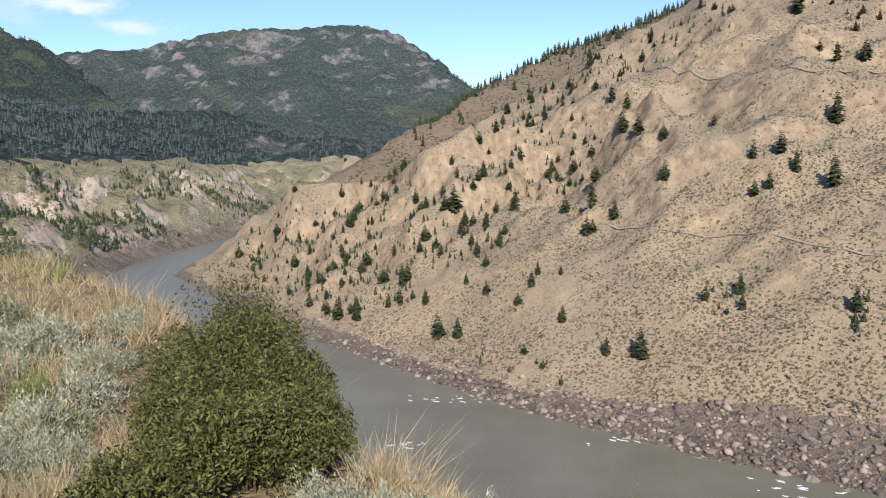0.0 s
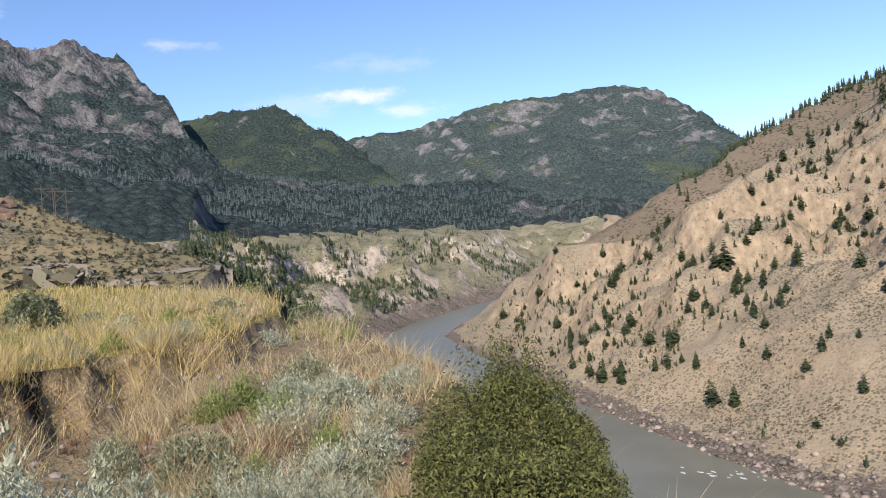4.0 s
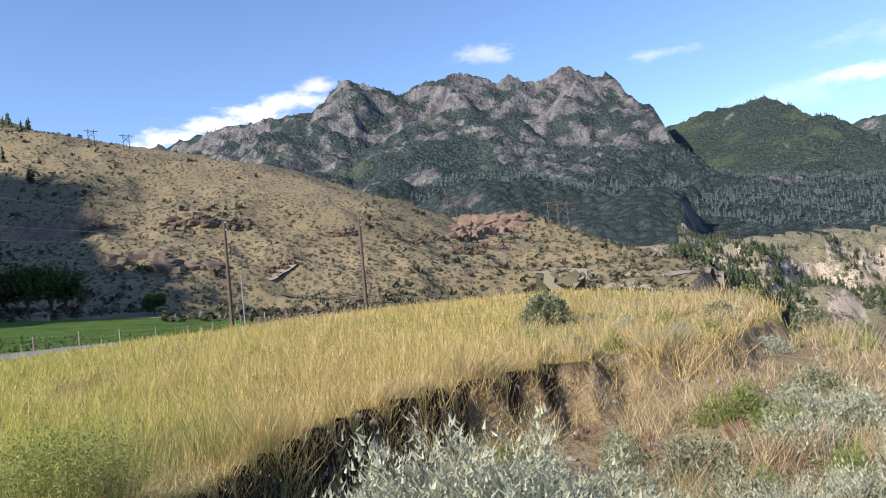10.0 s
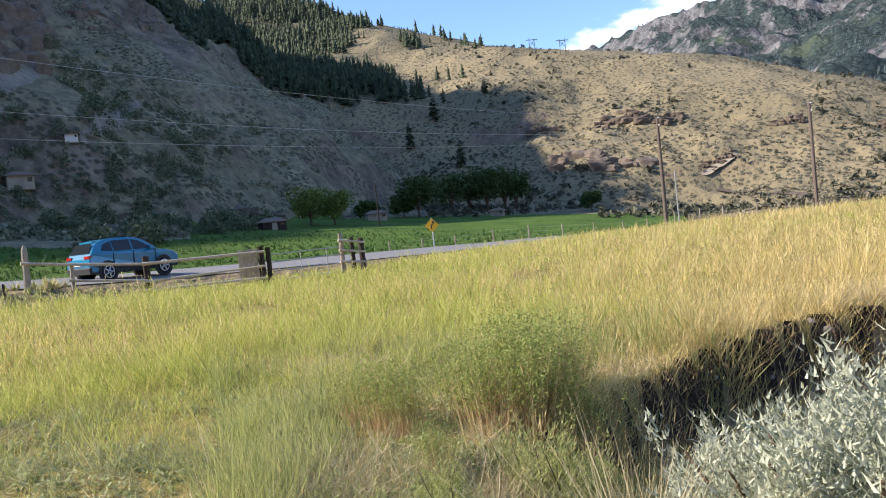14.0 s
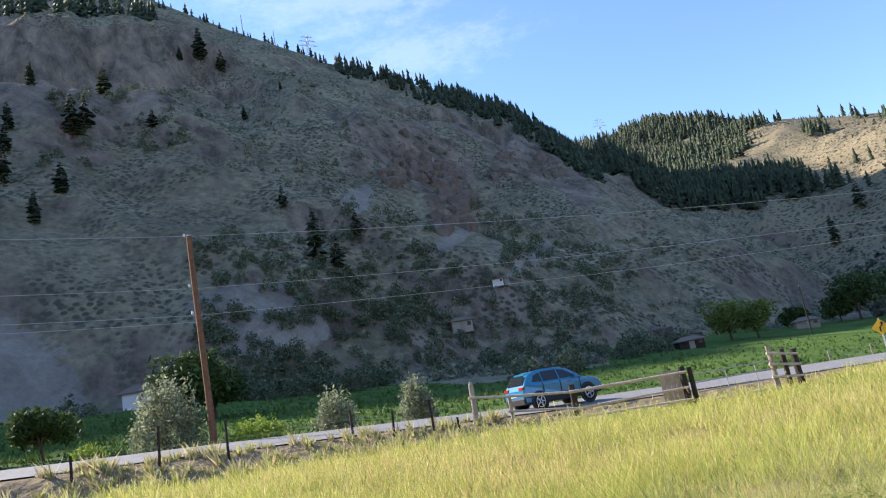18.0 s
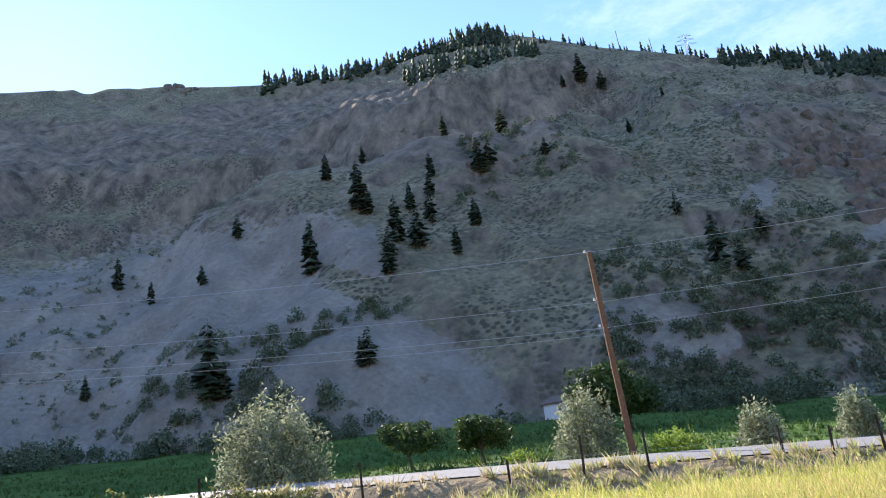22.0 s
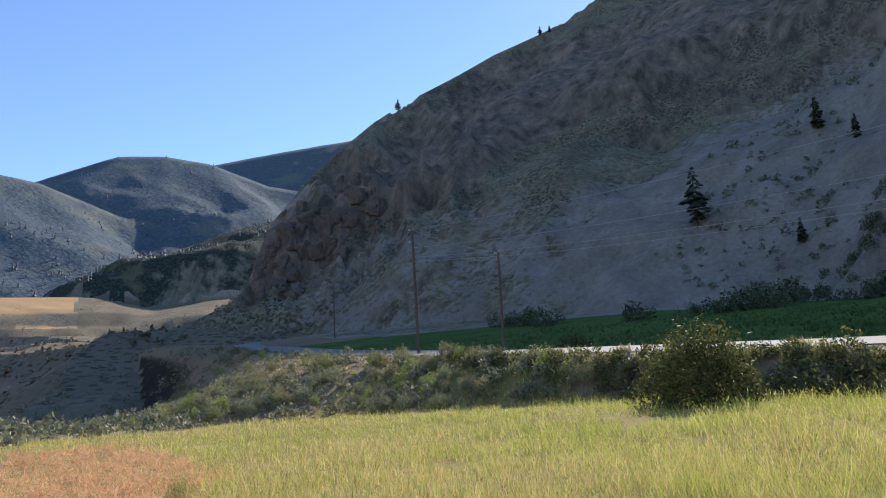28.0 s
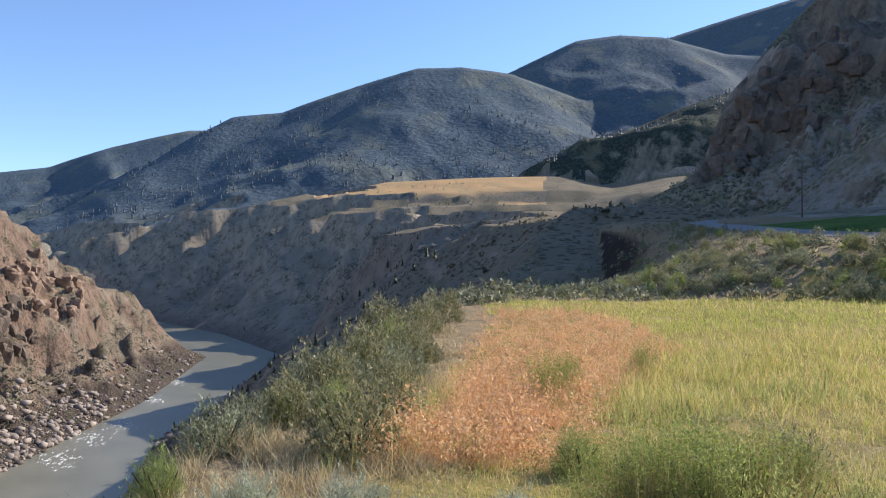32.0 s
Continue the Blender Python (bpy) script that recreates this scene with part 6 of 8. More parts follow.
    for a, b in zip(x[(cd > 1.1) & (cs < 0)], y[(cd > 1.1) & (cs < 0)]):
        sagebrush(a, b, rng.uniform(0.45, 0.95), rng.random() < 0.3, n=n)
        n += 1
    # the river side, further down
    x, y = wedge(85, 242, 263, 8, 36)
    for a, b in zip(x, y):
        sagebrush(a, b, rng.uniform(0.42, 0.95) * (0.75 + 0.018 * math.hypot(a, b)), rng.random() < 0.2, "sagebrush on the river side", n)
        n += 1
    # the bushy bank below the road
    x, y = wedge(2600, 184, 241, 24, 130)
    u, s = road_us(x, y)
    toe = np.interp(s, (10, 28, 46, 60, 150), (ROAD_D - 4.2, ROAD_D - 4.6, 15, 3, -8))
    k = (u > toe) & (u < ROAD_D - 4.4) & (fbm(x, y, 8, 2, 701) > -0.4)
    for a, b in list(zip(x[k], y[k]))[:200]:
        sagebrush(a, b, rng.uniform(0.9, 1.7), rng.random() < 0.25, "bushes on the road bank", n)
        n += 1


near_bushes()


def leafy_bush(name, az, d, w, h, mat, n, leaf, label, cat="bush", dome=True, group=""):
    ob = empty(name, at(az, d, -0.05), label, cat, group)
    me = dome_mesh("foliage", mat, n, w, h, leaf) if dome else crown_mesh("foliage", mat, n, w, w, h, leaf, 16)
    part("foliage", me, mat, ob)
    add_stems(ob, 6, stem_mesh(0.75 * h, 0.3 * w, 0.012 * w))
    return ob


WEED_PLANT = twig_bush("foliage", M_WEED, 0.6, 0.6, 4200, 0.034, 0.0042, 60, 0.4)


WEED_STEM = stem_mesh(0.5, 0.16, 0.006)


M_WEED_GREEN = leafy("tall_weed_leaf", (0.14, 0.19, 0.04), (0.42, 0.48, 0.14), 0.12, 0.4)
M_STALK = leafy("weed_stalk", (0.33, 0.22, 0.11), (0.68, 0.52, 0.29), 0.15, 0.3)


def weed_meshes(w, h, stalks, n):
    """Thin brown stalks in a sheaf, and the small green leaves on their upper half."""
    foot = rng.normal(size=(stalks, 2)) * 0.16 * w
    lean = foot * rng.uniform(0.6, 1.5, (stalks, 1)) + rng.normal(size=(stalks, 2)) * 0.05 * h
    tall = h * rng.uniform(0.55, 1.0, stalks)
    v, f = blades(np.stack([foot[:, 0], foot[:, 1], np.full(stalks, -0.03)], axis=1), tall, lean, np.full(stalks, 0.0045))
    stems = mesh_from("stalk_sheaf", v, f)
    stems.materials.append(M_STALK)
    k = rng.integers(0, stalks, n)
    t = 0.38 + 0.62 * rng.random(n) ** 0.8
    p = np.stack([foot[k, 0] + lean[k, 0] * t, foot[k, 1] + lean[k, 1] * t, tall[k] * t], axis=1) + rng.normal(size=(n, 3)) * 0.022
    v, f = leaves(p, 0.0075, longer=1.7)
    green = mesh_from("foliage", v, f)
    green.materials.append(M_WEED_GREEN)
    return stems, green


WEEDS = [weed_meshes(0.55, 0.85, 150, 3600), weed_meshes(0.6, 0.8, 160, 3600), weed_meshes(0.5, 0.75, 130, 3000)]


def tall_weed(n, az, d, size, label):
    ob = empty("tall_weed", at(az, d, -0.02, 67 * n) @ Matrix.Scale(size, 4), label, "weed", "tall weeds in the field")
    part("stalk_sheaf", WEEDS[n % 3][0], M_STALK, ob, "thin brown stalks")
    part("foliage", WEEDS[n % 3][1], M_WEED_GREEN, ob)


def crown_to(az, d, el):
    """The height of a plant whose top shows at the angle el."""
    x, y, z = P(az, d, el)
    return z - height(x, y) + 0.05


def bushes():
    big, low = "large dark green leafy bush on the slope edge", "low dark green leafy bush on the slope edge"
    leafy_bush("rose_bush", 15.8, 5.6, 1.05, crown_to(15.8, 5.6, -9.2), M_BUSH, 30000, 0.0095, big)
    leafy_bush("rose_bush", 14.4, 5.3, 0.7, crown_to(14.4, 5.3, -10.4), M_BUSH, 14000, 0.0095, big, dome=False)
    leafy_bush("rose_bush", 18.8, 5.4, 0.75, crown_to(18.8, 5.4, -11.2), M_BUSH, 14000, 0.0095, big, dome=False)
    leafy_bush("rose_bush", 18.9, 4.6, 0.85, crown_to(18.9, 4.6, -14.5), M_BUSH, 13000, 0.0095, low)
    leafy_bush("rose_bush", 13.6, 4.7, 0.85, crown_to(13.6, 4.7, -14.2), M_BUSH, 13000, 0.0095, low)
    for az, d, w, el in ((11.6, 3.9, 0.7, -18.0), (15.0, 3.8, 0.65, -16.8), (18.6, 3.8, 0.65, -16.4), (22.0, 3.7, 0.6, -18.2), (25.2, 3.5, 0.55, -21.0), (10.2, 4.6, 0.4, -17.0), (20.8, 4.9, 0.45, -13.4), (11.4, 5.4, 0.4, -12.6)):
        leafy_bush("rose_bush", az, d, w, max(0.22, crown_to(az, d, el)), M_BUSH, 7000, 0.0095, low, dome=False)
    for az, d, w, h in ((84, 4.4, 0.7, 0.62), (81, 4.8, 0.6, 0.55), (87, 4.6, 0.6, 0.55), (98, 3.6, 0.5, 0.4), (93, 3.9, 0.5, 0.45), (103, 3.7, 0.6, 0.4), (77, 5.6, 0.5, 0.5), (221, 4.9, 0.8, 0.62), (216, 4.6, 0.7, 0.6), (212, 5.2, 0.6, 0.5), (226, 5.4, 0.5, 0.5), (207, 4.4, 0.5, 0.45)):
        ob = empty("leafy_weed", at(az, d, -0.03, 37 * az) @ Matrix.Diagonal((w / 0.6, w / 0.6, h / 0.6, 1)), "tall leafy green weed standing in the field grass", "weed", "weeds in the field")
        part("foliage", WEED_PLANT, M_WEED, ob)
        add_stems(ob, 4, WEED_STEM)
    spots = ((82.2, 5.6, 1.0), (84, 5.9, 1.1), (85.6, 5.5, 1.05), (87.2, 5.8, 1.1), (88.8, 5.5, 0.95), (90.6, 5.8, 0.9), (86.2, 6.3, 1.05), (83.4, 6.4, 1.0), (95.6, 5.7, 0.8), (97.2, 5.9, 0.85), (99.0, 6.2, 0.7), (93.0, 4.6, 0.6),
             (226, 4.9, 0.85), (223.6, 5.2, 0.95), (221.4, 4.9, 0.9), (218.8, 5.3, 0.85), (228.8, 5.2, 0.7), (230.8, 4.6, 0.65), (215.8, 5.8, 0.7), (233.4, 9.5, 0.9), (231.6, 10.5, 0.8), (226.2, 12, 0.8))
    for n, (az, d, size) in enumerate(spots):
        tall_weed(n, az, d, size, "tall green weed with brown stalks standing in the field")
    silver, lime = "silver-green bush behind the road", "bright yellow-green low bush behind the road"
    leafy_bush("silver_bush", 166.8, 37, 5.0, crown_to(166.8, 37, 7.3), M_SILVER, 11000, 0.075, "tall rounded silver-green bush behind the road")
    leafy_bush("silver_bush", 143.2, 36, 3.2, crown_to(143.2, 36, 5.1), M_SILVER, 6500, 0.07, "silver-green bush beside the utility pole")
    leafy_bush("silver_bush", 131.3, 36, 2.1, crown_to(131.3, 36, 2.3), M_SILVER, 3600, 0.065, "small " + silver)
    leafy_bush("silver_bush", 125.1, 37, 1.9, crown_to(125.1, 37, 2.1), M_SILVER, 3600, 0.065, "small " + silver)
    leafy_bush("lime_bush", 137.1, 35, 2.7, crown_to(137.1, 35, 1.4), M_LIME, 3200, 0.06, lime)
    leafy_bush("lime_bush", 148.5, 35, 1.65, crown_to(148.5, 35, 1.55), M_LIME, 2000, 0.06, lime)
    leafy_bush("willow_bush", 187.7, 27.2, 4.0, crown_to(187.7, 27.2, 3.2), M_BUSH, 9000, 0.06, "dark green spreading bush on the road bank")
    leafy_bush("willow_bush", 196.5, 62, 3.6, 1.2, M_BUSH, 1500, 0.09, "low dark bush in the green pasture")
    leafy_bush("field_bush", 49.8, 20.5, 1.3, 1.0, M_SILVER, 4200, 0.035, "round grey-green bush at the field's edge")


bushes()


def orchard_tree(az, d, w, h, mat, label, leaf=0.1, n=3500, trunk_h=0.3, group=""):
    ob = empty("tree", at(az, d, -0.05), label, "tree", group)
    bm = bmesh.new()
    rod(bm, (0, 0, -0.3), (0.05 * h, 0, trunk_h * h), 0.035 * h, 0.025 * h, 8, 0.3, 3)
    part("trunk", bm, M_BARK, ob)
    for k in range(5):
        a = k * 1.26 + rng.random()
        bm = bmesh.new()
        mid = (0.05 * h + 0.14 * w * math.cos(a), 0.14 * w * math.sin(a), 0.5 * h)
        rod(bm, (0.05 * h, 0, trunk_h * h - 0.05), mid, 0.02 * h, 0.013 * h, 6)
        rod(bm, mid, (0.34 * w * math.cos(a), 0.34 * w * math.sin(a), 0.75 * h), 0.013 * h, 0.004 * h, 5)
        part("limb", bm, M_BARK, ob)
    part("crown", crown_mesh("crown", mat, n, w, w, h * (1 - trunk_h * 0.75), leaf, 18, trunk_h * 0.75 * h), mat, ob)
    return ob


def trees():
    green = "dark green orchard tree in the shaded pasture"
    orchard_tree(156.6, 43, 3.8, 2.7, M_LEAF_TREE, green)
    orchard_tree(151.1, 43, 3.2, 2.7, M_LEAF_TREE, green)
    for az, d, w, h in ((141.5, 62, 5.2, 5.5), (139.8, 66, 5, 4.8), (101.0, 128, 7.5, 6.6), (99.2, 130, 6, 6.0)):
        orchard_tree(az, d, w, h, M_YOUNG if az < 110 else M_LEAF_TREE, "leafy green tree at the pasture's edge", 0.2, 2600, 0.2)
    for az, d, w, h in ((92.6, 165, 9, 9), (90.0, 185, 8, 10), (88.6, 190, 9, 11.5), (87.2, 188, 9, 12), (85.8, 192, 9, 12), (84.9, 195, 6, 11), (93.8, 165, 5, 5), (79.2, 190, 4.5, 5), (96.6, 160, 5, 4)):
        orchard_tree(az, d, w, h, M_LEAF_TREE, "dark grove tree beside the farm", 0.3, 2200, 0.15, "grove by the farm")


trees()


# ---- grass ----
def grass_patch(name, mat, x, y, h0, h1, width, label, bend=0.5, clump=1, wind=(0.09, -0.04), low=1.0, heads=0.0):
    """Blades at places x, y, clump of them from each place; heads: the share that ends in a seed head."""
    if clump > 1:
        x = np.repeat(x, clump) + rng.normal(size=len(x) * clump) * 0.06
        y = np.repeat(y, clump) + rng.normal(size=len(y) * clump) * 0.06
    n = len(x)
    z = heights(x, y) - 0.02
    d = np.hypot(x, y)
    tuft = 0.36 + 1.2 * vnoise(x / 0.6, y / 0.6, 815) * vnoise(x / 0.27, y / 0.27, 817) * 2
    h = rng.uniform(h0, h1, n) * (1 - 0.3 * step01(np.degrees(np.arctan2(-x, y)) % 360, 180, 215)) * (0.8 + 0.35 * fbm(x, y, 2.5, 3, 811)) * (low + (1 - low) * step01(d, 4, 10)) * tuft
    lean = rng.normal(size=(n, 2)) * (bend * 0.52 * h)[:, None] + np.array(wind) * (bend * h)[:, None]
    wide = width * np.clip(d / 7, 0.85, 8.0)
    base = np.stack([x, y, z], axis=1)
    v, f = blades(base, h, lean, wide)
    if heads:
        k = (rng.random(n) < heads) & (d < 34)
        tip = base[k] + np.stack([lean[k, 0], lean[k, 1], h[k]], axis=1)
        m = len(tip)
        t = rng.random(m) * 2 * np.pi
        side = np.stack([np.cos(t), np.sin(t), np.zeros(m)], axis=1) * (1.35 * wide[k])[:, None]
        up = np.stack([lean[k, 0] * 0.5, lean[k, 1] * 0.5, h[k]], axis=1) * 0.09
        hv = np.stack([tip - up, tip + side, tip + up, tip + up, tip - side, tip - up], axis=1).reshape(-1, 3)
        f = np.concatenate([f, len(v) + np.arange(6 * m).reshape(-1, 3)])
        v = np.concatenate([v, hv])
    me = mesh_from(name, v, f)
    me.materials.append(mat)
    return tagged(new(name, me), label, "grass", kind="stuff")


def hanging_sod():
    """Dead grass that hangs from the rim of the cut bank towards its foot."""
    x, y = wedge(110000, 34, 96, 2.9, 16)
    cd, _, _, cs = along(CUT, x, y)
    k = (cd < 0.2) & (cs > 0)
    x, y = x[k], y[k]
    n = len(x)
    d = np.hypot(x, y)
    z = heights(x, y) + 0.02
    reach = rng.uniform(0.12, 0.42, n) * np.clip(d / 6, 0.6, 1.4)
    lean = np.stack([-x / d, -y / d], axis=1) * (reach * rng.uniform(0.5, 1.1, n))[:, None] + rng.normal(size=(n, 2)) * 0.07
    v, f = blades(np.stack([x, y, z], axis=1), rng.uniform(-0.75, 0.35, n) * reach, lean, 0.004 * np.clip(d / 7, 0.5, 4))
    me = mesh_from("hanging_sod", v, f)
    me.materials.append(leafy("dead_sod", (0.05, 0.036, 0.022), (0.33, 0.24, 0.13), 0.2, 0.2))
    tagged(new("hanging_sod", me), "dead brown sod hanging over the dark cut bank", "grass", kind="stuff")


FIELD, LOWER = REGIONS.index("field"), 0


def grasses():
    # the field, in two tones that mix: gold by the cut bank, greener towards the road
    x, y = wedge(760000, 31, 258, 2.2, 58)
    reg, _ = region_at(x, y)
    az = np.degrees(np.arctan2(-x, y)) % 360
    d = np.hypot(x, y)
    cd, _, _, _ = along(CUT, x, y)
    bare = fbm(x, y, 2.2, 3, 821) + 0.25 * fbm(x, y, 7, 2, 822)
    south = step01(az, 120, 170)
    keep = (reg == FIELD) & (bare > -0.5 + 0.42 * np.maximum(south, 0.8 * step01(az, 70, 84)) * step01(d, 13, 5)) & (rng.random(len(x)) < 1.0 - 0.45 * south * step01(d, 12, 5))
    orange = (az > np.interp(d, (7, 10, 16, 26, 36), (231, 228, 223.5, 227, 232))) & (az < river_edge(d)) & (d > 6.4) & (d < 34) & (fbm(x, y, 4, 3, 823) > -0.38)
    keep &= rng.random(len(x)) < 1 - 0.88 * step01(az, 76, 86) * step01(az, 215, 190) * step01(d, 9 + 2 * fbm(x, y, 2, 2, 825), 5.4)
    keep &= rng.random(len(x)) < 0.3 + 1.3 * vnoise(x / 0.9, y / 0.9, 827)
    keep &= ~orange
    keep &= rng.random(len(x)) < 1 - 0.6 * step01(az, 56, 44)
    gold = rng.random(len(x)) < np.clip(0.9 - 0.75 * step01(az, 62, 100) + 0.45 * step01(cd, 2.2, 0.3) - 0.15 * step01(d, 10, 30) + 0.35 * fbm(x, y, 6, 2, 824) + 0.28 * step01(az, 185, 215), 0.08, 0.95)
    g = keep & gold
    grass_patch("ripe_grass", M_GOLD, x[g], y[g], 0.24, 0.52, 0.0031, "ripe golden grass standing in the field", 0.75, low=0.7, heads=0.2)
    g = keep & ~gold
    grass_patch("green_grass", M_GREEN, x[g], y[g], 0.18, 0.44, 0.0033, "yellow-green grass standing in the field", 0.9, low=0.5, heads=0.2)
    # straw tufts and weeds on the lower ground, the rim and the road bank
    hanging_sod()
    x, y = wedge(17000, 7, 80, 2.6, 34)
    reg, _ = region_at(x, y)
    cd, _, _, _ = along(CUT, x, y)
    az = np.degrees(np.arctan2(-x, y))
    k = (np.isin(reg, (0, 1)) | ((az < 52) & (reg == FIELD))) & (fbm(x, y, 1.1, 3, 831) > 0.03 - 0.3 * step01(az, 47, 40) * step01(np.hypot(x, y), 10, 14)) & (heights(x, y) > -4) & (cd > 0.4) & (rng.random(len(x)) < 0.75) & ((az > 27) | (np.hypot(x, y) > 5.2))
    grass_patch("straw_tufts", M_STRAW, x[k], y[k], 0.12, 0.5, 0.0036, "pale dry bunch grass on the slope edge", 1.0, 16)
    x, y = wedge(1700, -16, 7, 2.3, 7)
    k = fbm(x, y, 1.2, 2, 839) > -0.3
    grass_patch("rim_grass", M_STRAW, x[k], y[k], 0.06, 0.24, 0.004, "short dry grass on the rim above the river", 1.2, 12)
    x, y = wedge(2000, 27, 80, 5.0, 26)
    reg, _ = region_at(x, y)
    k = np.isin(reg, (0, 1)) & (fbm(x, y, 3, 3, 833) > 0.1) & (heights(x, y) > -4)
    grass_patch("green_weeds", M_WEED, x[k], y[k], 0.15, 0.45, 0.007, "green weeds among the dry grass", 0.8, 12)
    x, y = wedge(9000, 240, 275, 3.0, 26)
    reg, _ = region_at(x, y)
    k = (heights(x, y) > -6) & (fbm(x, y, 1.6, 3, 835) > -0.12)
    grass_patch("rim_straw", M_STRAW, x[k], y[k], 0.08, 0.26, 0.006, "pale dry grass between the sagebrush", 1.1, 10)
    x, y = wedge(14000, 118, 236, 20, 110)
    u, s = road_us(x, y)
    toe = np.interp(s, (28, 46, 60, 150), (ROAD_D - 5.6, 14, 2, -10))
    k = (u > toe) & (u < ROAD_D - 2.6)
    grass_patch("bank_straw", M_STRAW, x[k], y[k], 0.2, 0.5, 0.011, "dry brown weeds on the road bank", 0.9, 9)
    k &= fbm(x, y, 5, 2, 837) > 0.05
    grass_patch("bank_weeds", M_WEED, x[k], y[k], 0.2, 0.5, 0.011, "green weeds on the road bank", 0.8, 9)
    # tussocks of rust-brown weed and stones on the strip under the cut bank
    x, y = wedge(500, 20, 62, 6, 15)
    reg, _ = region_at(x, y)
    k = (reg == 0) & (fbm(x, y, 2, 2, 851) > 0.1)
    grass_patch("rusty_weed", leafy("rust_weed", (0.16, 0.085, 0.05), (0.36, 0.21, 0.13)), x[k], y[k], 0.1, 0.35, 0.006, "rust-brown weed under the cut bank", 0.8, 12)
    # the patch of dry orange weed
    x, y = wedge(7000, 222, 247, 6.2, 34)
    d = np.hypot(x, y)
    az = np.degrees(np.arctan2(-x, y)) % 360 + rng.normal(size=len(x)) * 0.6
    k = (fbm(x, y, 4, 3, 823) > -0.42) & (az > np.interp(d, (7, 10, 16, 26, 36), (231, 228, 223.5, 227, 232))) & (az < river_edge(d))
    j = np.nonzero(k)[0][:640]
    merged_scrub("orange_mounds", x[j], y[j], 0.24, 0.6, "rounded mounds of dry orange weed in the field", M_ORANGE, 120, 0.8, 0.03)
    k &= rng.random(len(x)) < 0.5
    grass_patch("orange_weed", M_ORANGE, x[k], y[k], 0.08, 0.36, 0.005, "dry orange weed patch in the field", 1.3, 14)
    x, y = wedge(700, 205, 250, 3.4, 12)
    k = fbm(x, y, 1.6, 2, 841) > 0.05
    grass_patch("tall_weeds", M_WEED, x[k], y[k], 0.3, 0.62, 0.006, "tall green weeds in the near field", 0.6, 14)
    # sod and dry stalks hanging over the cut bank
    x, y = wedge(26000, 36, 125, 3.0, 16)
    cd, _, _, _ = along(CUT, x, y)
    k = (cd < 0.4) & (rng.random(len(x)) < 0.8) & (np.degrees(np.arctan2(-x, y)) < 86 + 5 * fbm(x, y, 1.5, 2, 853))
    grass_patch("edge_grass", M_GOLD, x[k], y[k], 0.2, 0.6, 0.0036, "golden grass hanging over the cut bank", 1.1, 6, (0.12, 0.0), heads=0.4)
    k = (cd < 0.75) & (cd > 0.25) & (fbm(x, y, 1.2, 2, 845) > 0.0) & (np.degrees(np.arctan2(-x, y)) < 90)
    grass_patch("edge_straw", M_STRAW, x[k], y[k], 0.15, 0.5, 0.004, "brown dead stalks on the cut bank", 1.3, 8, (0.1, 0.0))
    x, y = wedge(8200, 74, 226, 2.6, 10)
    k = fbm(x, y, 1.4, 3, 847) > -0.1
    grass_patch("low_weeds", leafy("grey_weed", (0.2, 0.23, 0.1), (0.46, 0.47, 0.27), 0.15, 0.35), x[k], y[k], 0.04, 0.22, 0.0042, "low grey-green weeds in the thin field grass", 2.2, 12)
    k = fbm(x, y, 0.9, 2, 849) > 0.16
    grass_patch("dead_stalks", M_STRAW, x[k], y[k], 0.08, 0.36, 0.0032, "tufts of dead brown stalks in the field", 2.4, 12)
    # short rosettes and fallen straw where the grass is thin
    x, y = wedge(9000, 76, 205, 2.5, 8.5)
    k = fbm(x, y, 0.8, 3, 855) > -0.1
    merged_scrub("weed_rosettes", x[k][:4600], y[k][:4600], 0.05, 0.15, "small grey-green weeds covering the thin field", leafy("rosette_leaf", (0.22, 0.25, 0.09), (0.52, 0.54, 0.29), 0.15, 0.4), 13, 0.8, 0.15)
    x, y = wedge(26000, 76, 215, 2.5, 9)
    k = fbm(x, y, 1.1, 3, 857) > -0.15
    n = int(k.sum())
    x, y = x[k], y[k]
    v, f = blades(np.stack([x, y, heights(x, y) + rng.uniform(0.005, 0.03, n)], axis=1), rng.uniform(0.0, 0.05, n), rng.normal(size=(n, 2)) * 0.11, np.full(n, 0.0035))
    me = mesh_from("fallen_straw", v, f)
    me.materials.append(leafy("straw_litter", (0.28, 0.19, 0.11), (0.78, 0.66, 0.44), 0.15, 0.2))
    tagged(new("fallen_straw", me), "fallen dry straw lying on the thin field", "straw", kind="stuff")
    x, y = wedge(1200, 70, 110, 3.2, 9)
    k = fbm(x, y, 1.6, 2, 843) > 0.0
    grass_patch("field_weeds", M_WEED, x[k], y[k], 0.3, 0.65, 0.005, "green weeds standing among the field grass", 0.6, 14)
    x, y = wedge(16000, 74, 215, 36, 105)
    reg, _ = region_at(x, y)
    k = reg == REGIONS.index("pasture")
    grass_patch("pasture_grass", leafy("pasture_blade", (0.05, 0.1, 0.02), (0.12, 0.2, 0.05)), x[k], y[k], 0.15, 0.4, 0.012, "green pasture grass in tufts", 0.7, 3)


grasses()


# ---- poles, wires and towers ----
def pole_top(az, d, el):
    x, y, z = P(az, d, el)
    return Vector((x, y, z))


